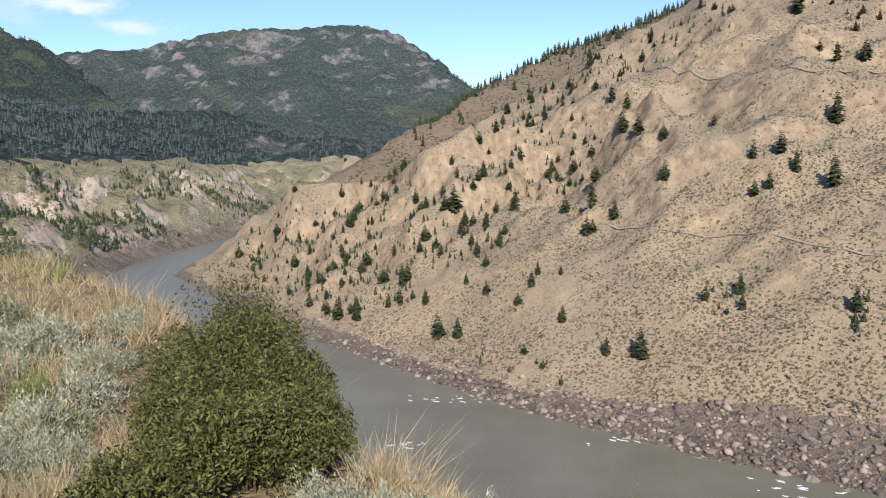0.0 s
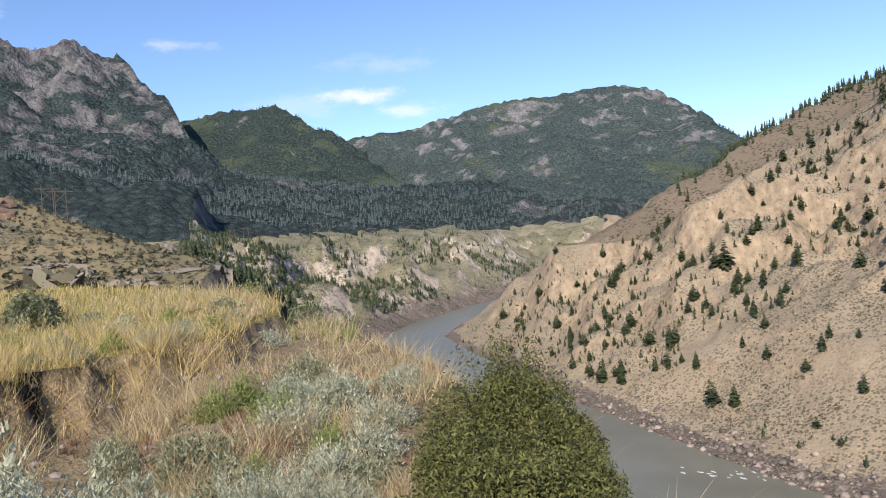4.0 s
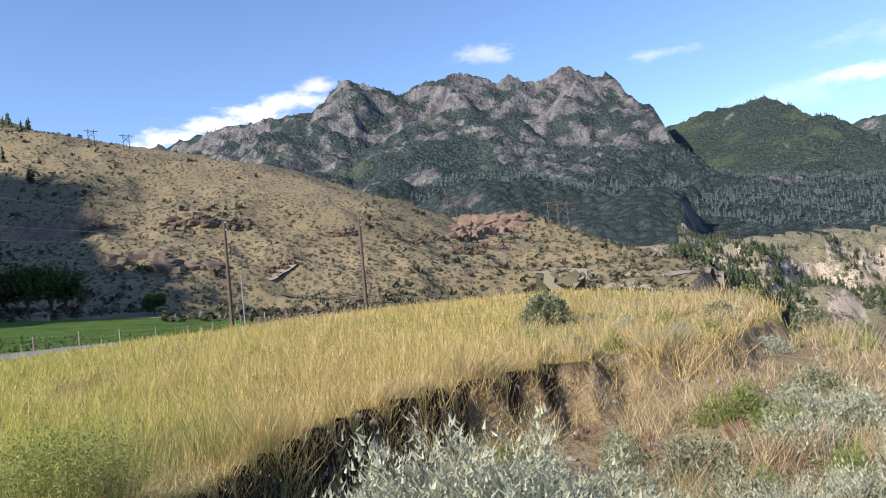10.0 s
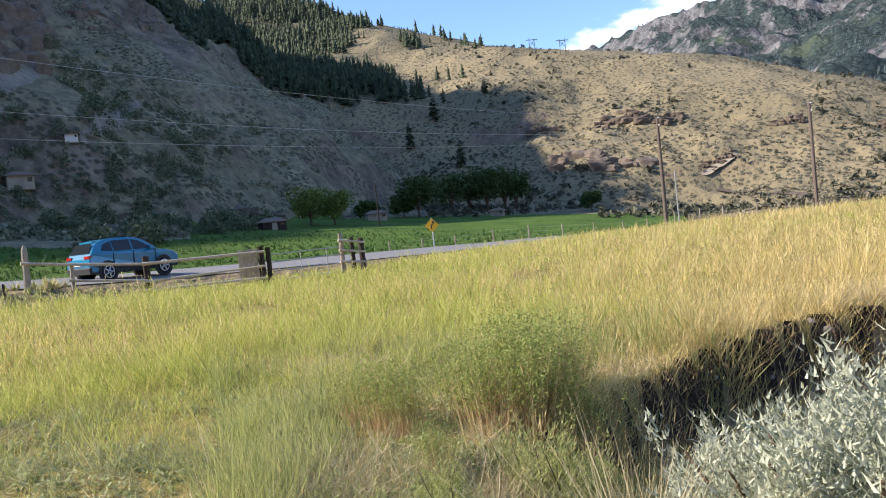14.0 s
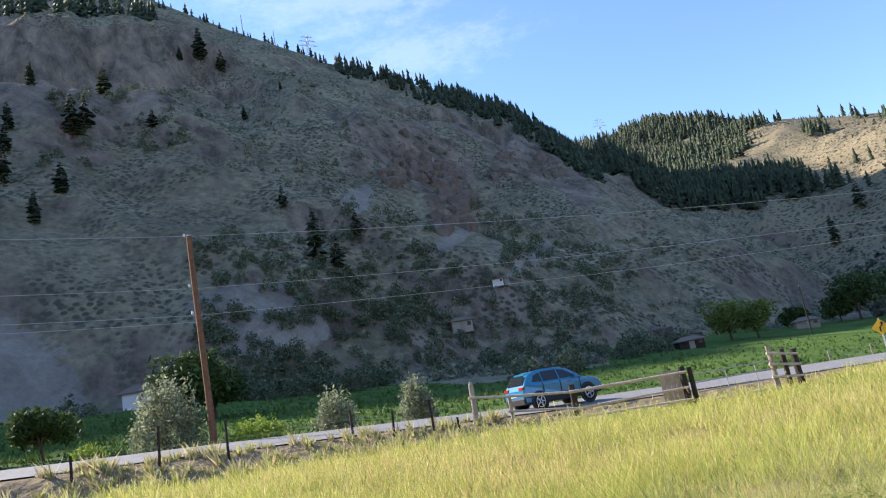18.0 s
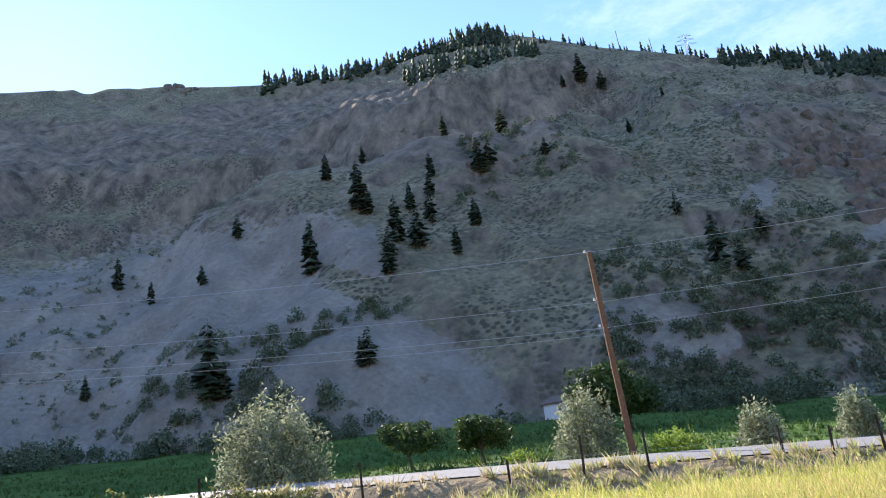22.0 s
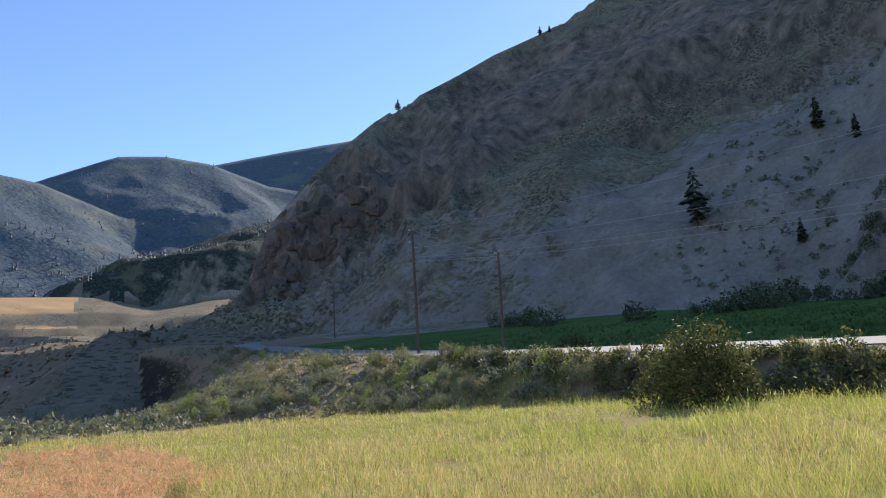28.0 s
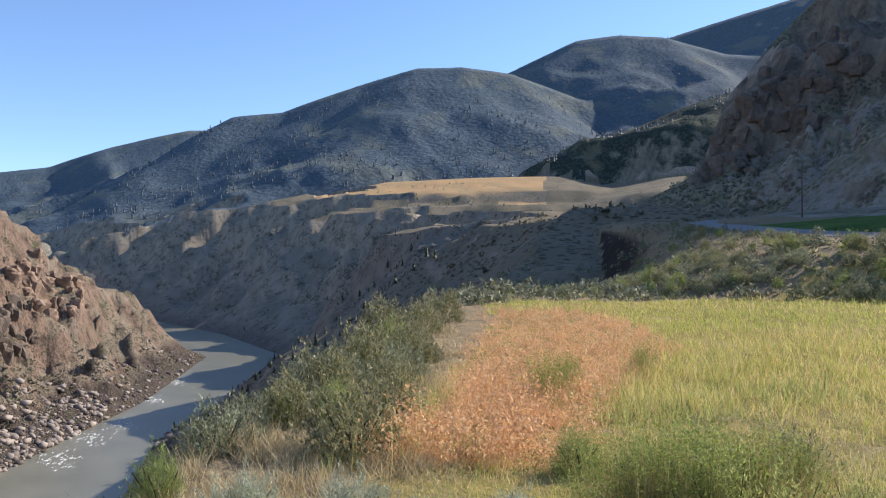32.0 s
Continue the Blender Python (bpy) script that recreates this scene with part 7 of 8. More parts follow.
def utility_pole(az, d, top_el, mat, label, lean=(0.0, 0.0), arms=(), r=0.15, insulators=True):
    """A round wooden pole; arms: the heights below the top at which insulators sit."""
    x, y, z1 = P(az, d, top_el)
    z0 = height(x, y)
    ob = empty("utility_pole", pose(x, y, z0), label, "pole", "poles along the road")
    h = z1 - z0
    bm = bmesh.new()
    rod(bm, (-lean[0], -lean[1], -0.4), (0, 0, h), r, r * 0.72, 10, 0.12, 6)
    part("pole", bm, mat, ob)
    bm = bmesh.new()
    revolve(bm, ((r * 0.74, 0), (r * 0.78, 0.02), (r * 0.4, 0.06)), 10, Matrix.Translation((0, 0, h)))
    part("cap", bm, M_STEEL, ob, "dull metal pole cap")
    for drop in arms:
        bm = bmesh.new()
        rod(bm, (0, 0, h - drop), (0.28, 0.05, h - drop + 0.05), 0.025, 0.02, 6)
        br = part("bracket", bm, M_STEEL, ob)
        bm = bmesh.new()
        revolve(bm, ((0.02, 0), (0.06, 0.02), (0.05, 0.07), (0.065, 0.09), (0.03, 0.14)), 10, Matrix.Translation((0.28, 0.05, h - drop + 0.03)))
        part("insulator", bm, M_PALE, br, "pale glazed insulator")
    return ob


def wire(a, b, sag, r=0.009, n=14):
    """One strand hanging between two points."""
    cu = bpy.data.curves.new("wire", "CURVE")
    cu.dimensions, cu.bevel_depth, cu.bevel_resolution = "3D", r, 1
    sp = cu.splines.new("POLY")
    sp.points.add(n)
    for k in range(n + 1):
        f = k / n
        p = a.lerp(b, f)
        sp.points[k].co = (p.x, p.y, p.z - 4 * sag * f * (1 - f), 1)
    cu.materials.append(M_WIRE)
    return tagged(new("power_wire", cu), "thin bright overhead power wire between the poles", "wire", "overhead wires")


def poles():
    near = "brown weathered utility pole standing behind the road"
    utility_pole(140.4, 33.2, 15.6, M_POLE, near, (0.25, 0.1), (0.1, 2.4, 3.6), 0.16)
    utility_pole(73.8, 72, 6.0, M_POLE_GREY, "grey-brown utility pole at the field's far edge", (0.1, 0), (0.1, 0.8), 0.2)
    utility_pole(63.6, 76, 5.5, M_POLE_GREY, "dark utility pole behind the field", (0.1, 0), (0.1, 0.8), 0.19)
    utility_pole(208.6, 64, 12.6, M_POLE_GREY, "dark utility pole in the green pasture", (0.1, 0), (0.1, 1.2))
    utility_pole(201.8, 57, 10.4, M_POLE_GREY, "slim dark utility pole behind the road", (-0.1, 0), (0.1,), 0.12)
    utility_pole(215.0, 150, 8.1, M_POLE_GREY, "far utility pole below the cliff", (0, 0), (0.1,))
    utility_pole(95.8, 122, 3.6, M_WOOD_DARK, "slim utility pole by the farm track", (0, 0), (0.1,), 0.12)
    utility_pole(57.2, 150, -0.3, M_POLE_GREY, "short pole behind the field", (0, 0), (0.1,), 0.12)
    utility_pole(72.9, 92, 1.9, M_STEEL, "pale grey metal pole behind the fence", (0, 0), (), 0.09)
    n0, n1, n2, n3, n4, n5 = pole_top(140.4, 33.2, 15.6), pole_top(73.8, 72, 6.0), pole_top(63.6, 76, 5.5), pole_top(201.8, 57, 10.4), pole_top(208.6, 64, 12.6), pole_top(215.0, 150, 8.1)
    for drop in (0.0, 2.4, 3.6):
        lo = Vector((0, 0, drop))
        wire(n0 - lo, n1 - lo * 0.5, 0.9)
        wire(n0 - lo, n4 - lo * 0.7, 0.8)
    wire(n0 - Vector((0, 0, 3.9)), n4 - Vector((0, 0, 2.9)), 0.9)
    for drop in (0.0, 0.8):
        wire(n1 - Vector((0, 0, drop)), n2 - Vector((0, 0, drop)), 0.3)
    wire(n4, n5, 1.0)
    wire(n3, n4, 0.3)


def lattice_tower(az, d, h):
    """A steel transmission tower with three pairs of arms."""
    x, y, _ = P(az, d, 0)
    ob = empty("transmission_tower", pose(x, y, height(x, y) - 0.5, 0, 0, az + 20), "grey steel lattice transmission tower on the ridge", "tower", "transmission towers")
    w = 0.11 * h
    for sx in (-1, 1):
        for sy in (-1, 1):
            bm = bmesh.new()
            rod(bm, (sx * w, sy * w, 0), (sx * 0.25 * w, sy * 0.25 * w, 0.62 * h), 0.22, 0.18, 5)
            rod(bm, (sx * 0.25 * w, sy * 0.25 * w, 0.62 * h), (sx * 0.12 * w, sy * 0.12 * w, h), 0.18, 0.14, 5)
            part("leg", bm, M_STEEL, ob)
    bm = bmesh.new()
    for k in range(7):
        f0, f1 = k / 7, (k + 1) / 7
        for a in range(4):
            c0, c1 = ((1, 1), (1, -1), (-1, -1), (-1, 1))[a], ((1, -1), (-1, -1), (-1, 1), (1, 1))[a]
            w0, w1 = w * (1 - 0.75 * f0), w * (1 - 0.75 * f1)
            rod(bm, (c0[0] * w0, c0[1] * w0, 0.62 * h * f0), (c1[0] * w1, c1[1] * w1, 0.62 * h * f1), 0.11, 0.11, 4)
    part("bracing", bm, M_STEEL, ob)
    for z, l in ((0.66, 0.3), (0.8, 0.26), (0.93, 0.18)):
        bm = bmesh.new()
        rod(bm, (-l * h, 0, z * h), (l * h, 0, z * h), 0.16, 0.16, 5)
        for q in (-1, 1):
            rod(bm, (q * l * h, 0, z * h), (0, 0, z * h + 0.06 * h), 0.12, 0.12, 4)
        part("crossarm", bm, M_STEEL, ob)


def h_frame(az, el, h, d0=200.0):
    """A wooden H-frame of a power line, far off on a crest."""
    x, y, d = meet(az, el, d0)
    ob = empty("transmission_pole", pose(x, y, height(x, y) - 0.3, 0, 0, az + 15), "wooden H-frame power pole on the far crest", "pole", "power line frames")
    for sx in (-1, 1):
        bm = bmesh.new()
        rod(bm, (sx * 0.16 * h, 0, 0), (sx * 0.16 * h, 0, h), 0.17, 0.14, 6)
        part("pole", bm, M_POLE_GREY, ob)
    bm = bmesh.new()
    rod(bm, (-0.36 * h, 0, 0.9 * h), (0.36 * h, 0, 0.9 * h), 0.2, 0.2, 5)
    part("crossarm", bm, M_POLE_GREY, ob)
    bm = bmesh.new()
    rod(bm, (-0.16 * h, 0, 0.55 * h), (0.16 * h, 0, 0.86 * h), 0.12, 0.12, 4)
    rod(bm, (0.16 * h, 0, 0.55 * h), (-0.16 * h, 0, 0.86 * h), 0.12, 0.12, 4)
    part("brace", bm, M_POLE_GREY, ob)


def towers():
    lattice_tower(129.1, 470, 24)
    lattice_tower(106.6, 905, 30)
    for az, el, h in ((56.2, 4.7, 12), (55.2, 4.7, 12), (48.4, 3.2, 14), (47.6, 3.0, 14), (36.2, 0.4, 15), (35.2, 0.4, 15), (30.0, 0.5, 15), (29.0, 0.5, 15), (25.6, 0.1, 15), (24.8, 0.1, 15), (22.8, 0.1, 14), (82.5, 11.9, 9), (80.2, 11.5, 9)):
        h_frame(az, el, h)
    for az, d in ((134.3, 478), (131.8, 475)):
        x, y, _ = P(az, d, 0)
        ob = empty("utility_pole", pose(x, y, height(x, y) - 0.3), "tall bare pole standing on the ridge", "pole", "ridge poles")
        bm = bmesh.new()
        rod(bm, (0, 0, 0), (0.3, 0, 19), 0.3, 0.2, 6)
        part("pole", bm, M_POLE_GREY, ob)


poles()
towers()


# ---- fence and gate ----
def fence_post(parent_label, az, d, h, r, mat, lean=(0, 0), square=False, group="fence posts", pointed=False):
    x, y, _ = P(az, d, 0)
    ob = empty("fence_post", pose(x, y, height(x, y) - 0.05, 0, 0, rng.random() * 90), parent_label, "post", group)
    bm = bmesh.new()
    if square:
        box(bm, -r, -r, -0.2, r, r, h, 0.02)
    else:
        rod(bm, (0, 0, -0.2), (lean[0], lean[1], h), r, r * 0.9, 9, 0.25, 4)
        if pointed:
            rod(bm, (lean[0], lean[1], h - 0.01), (lean[0] * 1.1, lean[1], h + 0.16), r * 0.9, r * 0.3, 9)
    part("post", bm, mat, ob)
    return Vector((x, y, height(x, y) - 0.05))


def rail(a, b, za, zb, r, label, mat):
    near = Vector((a.x + b.x, a.y + b.y, 0)).normalized() * -0.17
    more = (b - a).normalized() * 0.12
    bm = bmesh.new()
    rod(bm, a - more + near + Vector((0, 0, za)), b + more + near + Vector((0, 0, zb)), 1.25 * r, r, 8, 0.3, 6)
    return tagged(part("fence_rail", bm, mat), label, "rail", "fence rails")


def fence():
    grey_l, dark_l = "weathered grey wooden fence post by the road", "dark stained wooden gate post by the road"
    p121 = fence_post(grey_l, 120.8, 28.0, 1.45, 0.11, M_WOOD_GREY, (0.04, 0), pointed=True)
    p118 = fence_post(grey_l, 118.0, 28.3, 1.0, 0.08, M_WOOD_GREY)
    p113 = fence_post(dark_l, 113.2, 28.4, 1.42, 0.13, M_WOOD_DARK)
    p105 = fence_post(dark_l, 105.0, 28.8, 1.5, 0.13, M_WOOD_DARK, (-0.06, 0))
    p1055 = fence_post(dark_l, 104.5, 28.9, 1.45, 0.1, M_WOOD_DARK)
    p986 = fence_post(grey_l, 98.9, 30.0, 1.7, 0.1, M_WOOD_GREY, (-0.05, 0))
    p976 = fence_post(dark_l, 98.1, 30.2, 1.5, 0.1, M_WOOD_DARK)
    p97 = fence_post(dark_l, 97.3, 30.4, 1.45, 0.13, M_WOOD_DARK, (-0.05, 0))
    lab = "pale weathered wooden fence rail between the posts"
    rail(p121, p118, 1.0, 0.95, 0.045, lab, M_RAIL)
    rail(p118, p113, 0.95, 1.15, 0.045, lab, M_RAIL)
    rail(p113, p105, 1.15, 1.3, 0.05, lab, M_RAIL)
    rail(p118, p113, 0.4, 0.55, 0.04, lab, M_RAIL)
    rail(p113, p105, 0.5, 0.75, 0.045, lab, M_RAIL)
    rail(p113, p105, 0.2, 0.3, 0.045, lab, M_RAIL)
    for za, zb in ((1.42, 1.25), (1.02, 0.86), (0.55, 0.45)):
        rail(p986, p97, za, zb, 0.045, lab, M_RAIL)
    # the panel of boards beside the gate post
    ob = empty("board_panel", Matrix.Translation(P(106.0, 28.9, 0)[:2] + (height(*P(106.0, 28.9, 0)[:2]),)) @ pose(0, 0, 0, 0, 0, 106), "grey weathered board panel beside the gate post", "panel")
    for k in range(4):
        bm = bmesh.new()
        box(bm, -0.36 + 0.18 * k, -0.02, 0.08, -0.19 + 0.18 * k, 0.02, 1.38 - 0.03 * (k % 2), 0.008)
        part("board", bm, M_WOOD_GREY, ob)
    # the light steel gate in the gap
    ob = empty("metal_gate", Matrix.Identity(4), "light galvanised wire gate standing closed", "gate")
    a, b = p1055, p986
    for z in (0.15, 0.5, 0.85, 1.15):
        bm = bmesh.new()
        rod(bm, a + Vector((0, 0, z)), b + Vector((0, 0, z)), 0.024, 0.024, 6)
        part("gate_bar", bm, M_STEEL, ob)
    for f in (0.02, 0.42, 0.78):
        q = a.lerp(b, f)
        bm = bmesh.new()
        rod(bm, q + Vector((0, 0, 0)), q + Vector((0, 0, 1.2)), 0.02, 0.02, 6)
        part("gate_upright", bm, M_STEEL, ob)
    # thin posts of the wire fence along the road
    thin = "thin dark weathered post of the wire fence"
    line = [p121]
    for az, h, lx in ((122.2, 0.75, 0.0), (124.1, 1.35, 0.0), (127.2, 0.95, 0.12), (130.2, 1.0, 0), (139.3, 1.3, 0.02), (144.0, 1.35, 0.12), (149.5, 0.8, 0), (160.5, 1.2, 0), (172.0, 1.25, 0), (186.0, 1.6, 0), (192.5, 1.0, 0)):
        d = 25.2 / math.cos(math.radians(az - 145)) if az > 138 else 26.5
        d = min(d, 31)
        line.append(fence_post(thin, az, d, h, 0.045, M_WOOD_DARK, (lx, 0), group="wire fence posts"))
    for z in (0.35, 0.7):
        for k in range(len(line) - 1):
            wire(line[k] + Vector((0, 0, z)), line[k + 1] + Vector((0, 0, z)), 0.03, 0.004, 4)
    pale = "pale wooden post of the pasture fence"
    line = []
    for k, az in enumerate((95.2, 92.6, 90.0, 87.0, 84.2, 81.6, 79.2, 77.0, 75.2, 73.2, 71.4, 69.8, 67.5)):
        line.append(fence_post(pale, az, 56 + 2.2 * k, 1.25, 0.06, M_WOOD_GREY, group="pasture fence posts"))
    for z in (0.4, 0.75, 1.1):
        for k in range(len(line) - 1):
            wire(line[k] + Vector((0, 0, z)), line[k + 1] + Vector((0, 0, z)), 0.03, 0.006, 4)


fence()


def road_sign():
    x, y, _ = P(91.7, 55, 0)
    z = height(x, y)
    ob = empty("road_sign", pose(x, y, z, 0, 0, 91.9), "yellow diamond warning sign on a pale post", "sign")
    bm = bmesh.new()
    box(bm, -0.05, -0.05, -0.2, 0.05, 0.05, 2.3, 0.01)
    part("post", bm, M_PALE, ob)
    yellow = simple("sign_yellow", (0.85, 0.47, 0.02), 0.45, 0.06, 3, 0.5)
    black = simple("sign_black", (0.015, 0.015, 0.015), 0.5, 0.2, 5)
    z0 = 1.75
    bm = bmesh.new()
    vs = [bm.verts.new(v) for v in ((0, -0.056, z0 - 0.53), (0.53, -0.056, z0), (0, -0.056, z0 + 0.53), (-0.53, -0.056, z0))]
    f = bm.faces.new(vs)
    r = bmesh.ops.extrude_face_region(bm, geom=[f])
    bmesh.ops.translate(bm, vec=(0, -0.012, 0), verts=[v for v in r["geom"] if isinstance(v, bmesh.types.BMVert)])
    bmesh.ops.recalc_face_normals(bm, faces=bm.faces[:])
    plate = part("plate", bm, yellow, ob)
    bm = bmesh.new()
    for a, b in (((-0.05, -0.28), (-0.05, 0.0)), ((-0.05, 0.0), (0.10, 0.12)), ((0.10, 0.12), (0.10, 0.30))):
        rod(bm, (a[0], -0.074, z0 + a[1]), (b[0], -0.074, z0 + b[1]), 0.045, 0.045, 6)
    rod(bm, (0.10, -0.074, z0 + 0.2), (0.10, -0.074, z0 + 0.36), 0.12, 0.005, 6)
    part("arrow", bm, black, plate, "black curve arrow")


road_sign()


# ---- buildings ----
def shed_on(az, el, *rest, **more):
    """A shed where that line of sight meets the slope."""
    shed(az, meet(az, el, 70)[2], *rest, **more)


def shed(az, d, w, dp, h, roof_h, label, turn=0.0, wall=None, door=True):
    ob = empty("shed", at(az, d, -0.05, az + turn), label, "shed")
    wall = wall or M_PALE
    bm = bmesh.new()
    box(bm, -w / 2, -dp / 2, -0.3, w / 2, dp / 2, h, 0.03)
    body = part("wall", bm, wall, ob)
    bm = bmesh.new()
    e = 0.35
    base = [bm.verts.new(v) for v in ((-w / 2 - e, -dp / 2 - e, h), (w / 2 + e, -dp / 2 - e, h), (w / 2 + e, dp / 2 + e, h), (-w / 2 - e, dp / 2 + e, h))]
    low = [bm.verts.new((v.co.x, v.co.y, h - 0.14)) for v in base]
    r0, r1 = bm.verts.new((-w * 0.25, 0, h + roof_h)), bm.verts.new((w * 0.25, 0, h + roof_h))
    bm.faces.new((base[0], base[1], r1, r0))
    bm.faces.new((base[2], base[3], r0, r1))
    bm.faces.new((base[1], base[2], r1))
    bm.faces.new((base[3], base[0], r0))
    for k in range(4):
        bm.faces.new((low[k], low[(k + 1) % 4], base[(k + 1) % 4], base[k]))
    bm.faces.new(low[::-1])
    part("roof", bm, M_ROOF, ob)
    if door:
        bm = bmesh.new()
        box(bm, -0.4, -dp / 2 - 0.05, -0.1, 0.4, -dp / 2 + 0.01, min(1.95, h - 0.2), 0.01)
        part("door", bm, M_WOOD_GREY, ob)
    bm = bmesh.new()
    box(bm, w * 0.25, -dp / 2 - 0.04, h * 0.45, w * 0.42, -dp / 2 + 0.01, h * 0.8, 0.01)
    part("window", bm, simple("dark_pane", (0.03, 0.035, 0.04), 0.2, 0.1, 2, 0.5), ob)


HUT, BOX = (120.6, 5.0), (117.1, 7.6)
shed(145.1, 101, 2.8, 2.5, 2.1, 0.9, "small white shed with a brown hipped roof", -20, door=False)
shed_on(HUT[0], HUT[1], 3.6, 2.6, 1.9, 0.7, "small weathered hut among the hillside bushes", 10, simple("faded_board", (0.36, 0.32, 0.24), 0.9, 0.25, 4))
shed_on(BOX[0], BOX[1], 2.0, 1.8, 1.2, 0.12, "small pale box-like hut on the slope", 0, door=False)
shed(96.0, 150, 4, 3.5, 1.4, 0.7, "low grey farm building beside the dark trees", 10, M_WOOD_GREY)
shed(86.5, 160, 3, 2, 1.3, 0.4, "low grey farm shed under the dark trees", -10, M_WOOD_GREY)
shed(104.0, 112, 3.6, 3, 1.2, 0.6, "old dark wooden barn beside the pasture", 15, M_WOOD_DARK)


# ---- gravel roads and rock cuts on the dry hill ----
def ribbon(name, pts, width, mat, label, d0=60.0):
    """A track laid over the land through the places that bearings and angles point to."""
    line = []
    for az, el in pts:
        x, y, d = meet(az, el, d0)
        line.append(Vector((x, y, 0)))
    fine = []
    for a, b in zip(line, line[1:]):
        n = max(2, int((b - a).length / 5))
        fine += [a.lerp(b, k / n) for k in range(n)]
    fine.append(line[-1])
    vs, fs = [], []
    for k, p in enumerate(fine):
        d = fine[min(k + 2, len(fine) - 1)] - fine[max(k - 2, 0)]
        nrm = Vector((-d.y, d.x, 0)).normalized() * width / 2
        zc = height(p.x, p.y)
        for c in (-1, 0, 1):
            q = p + nrm * c
            vs.append((q.x, q.y, max(height(q.x, q.y), zc - 0.1 * width) + 0.18))
    for k in range(len(fine) - 1):
        for c in range(2):
            fs.append((3 * k + c, 3 * k + c + 1, 3 * k + 4 + c, 3 * k + 3 + c))
    me = mesh_from(name, np.array(vs), np.array(fs), True)
    me.materials.append(mat)
    tagged(new(name, me), label, "track", kind="structure")


M_GRAVEL = simple("pale_gravel", (0.32, 0.27, 0.205), 0.95, 0.2, 2.5)
# dark colour that stands in for the shadow bands along the cuts
M_CUT_SHADE = simple("shaded_cut_earth", (0.13, 0.1, 0.075), 0.95, 0.35, 1.5)
M_RED = simple("red_rock", (0.215, 0.15, 0.112), 0.9, 0.35, 0.8)
M_BROWN_ROCK = simple("brown_rock", (0.165, 0.13, 0.1), 0.92, 0.4, 0.7)
ribbon("gravel_road", ((50.1, -0.4), (48.2, -0.1), (46.9, -0.4), (46.2, -0.8), (47.6, -1.5), (46.4, -1.9), (45.5, -2.0), (44.2, -1.6), (42.9, -1.9), (42.1, -2.3), (40.6, -3.0)), 5.5, M_GRAVEL, "pale gravel road winding down the valley")
ribbon("gravel_road", ((44.2, -1.0), (42, -1.1), (39.5, -1.2), (37.9, -1.15), (36, -0.9)), 5, M_GRAVEL, "pale gravel road crossing the dry bench")
ribbon("hill_track", ((70.9, 1.35), (70.0, 1.75), (69.2, 2.1), (68.4, 2.5)), 2.2, M_GRAVEL, "pale gravel track beside a raw earth cut")
ribbon("hill_track", ((70.0, 0.15), (67.5, -0.2), (64.5, -0.8), (62.0, -1.3)), 3, M_CUT_SHADE, "dark terrace line crossing the foot of the hill")
ribbon("hill_track", ((-10, 6.0), (-14, 5.9), (-18, 5.7), (-22, 5.5), (-27, 5.2), (-31.5, 5.0)), 1.3, M_GRAVEL, "faint pale track across the opposite hillside", 190)
ribbon("hill_track", ((-13, -5.6), (-17, -5.8), (-22, -5.9), (-27, -6.6), (-31.5, -7.2)), 1.1, M_GRAVEL, "faint pale track low on the opposite hillside", 190)


def block_mesh(k):
    """An angular broken block."""
    bm = bmesh.new()
    bmesh.ops.create_icosphere(bm, subdivisions=2, radius=0.5)
    for v in bm.verts:
        c = Vector(tuple(max(-0.34, min(0.34, q)) for q in v.co))
        seed_ = Vector((k * 7.7, k, 1.7))
        v.co = c * (1.25 + 0.45 * noise.noise(c * 3.1 + seed_) + 0.3 * noise.noise(c * 8 + seed_))
    me = bpy.data.meshes.new("block")
    bm.to_mesh(me)
    bm.free()
    return me


BLOCKS = {}


def outcrop(az, el, w, h, mat, label, k, d0=80.0, name="rock_outcrop", n=14):
    """Broken rock that breaks out of a slope in angular blocks; w and h in degrees."""
    r_ = random.Random(k)
    if mat.name not in BLOCKS:
        BLOCKS[mat.name] = [block_mesh(q + 3 * len(BLOCKS)) for q in range(5)]
        for me in BLOCKS[mat.name]:
            me.materials.append(mat)
    x, y, d = meet(az, el, d0)
    ob = empty(name, Matrix.Translation((x, y, height(x, y))), label, "rock")
    for q in range(n):
        f = r_.uniform(-1, 1)
        x, y, d = meet(az + 0.5 * w * f, el - 0.5 * h + h * r_.random() * (1 - 0.6 * f * f), d0)
        s = d * math.radians(h) * (r_.uniform(0.35, 0.8) if h < 2.5 else r_.uniform(0.1, 0.26))
        b = part("block", BLOCKS[mat.name][q % 5], mat, ob)
        long_, tall_, sink = (r_.uniform(1.1, 2.4), r_.uniform(0.7, 1.2), -0.05) if h < 2.5 else (r_.uniform(0.8, 1.5), r_.uniform(1.0, 2.0), 0.22)
        b.matrix_world = pose(x, y, height(x, y) - sink * s, r_.uniform(-20, 20), r_.uniform(-20, 20), az + r_.uniform(-40, 40)) @ Matrix.Diagonal((s * long_, s, s * tall_, 1))
    return ob


# the cuts' blocks carry their shadow band in the dark colour
outcrop(76.4, 6.1, 3.6, 0.9, M_CUT_SHADE, "raw road cut in the dry hillside, darkened for its shade", 1, n=34)
outcrop(73.0, 5.6, 2.2, 0.7, M_CUT_SHADE, "raw road cut in the dry hillside, darkened for its shade", 2, n=26)
outcrop(82.2, 6.0, 3.0, 0.5, M_CUT_SHADE, "raw road cut in the dry hillside, darkened for its shade", 24, n=24)
outcrop(79.5, 3.3, 5.0, 1.3, M_BROWN_ROCK, "brown broken rock band on the hillside", 3)
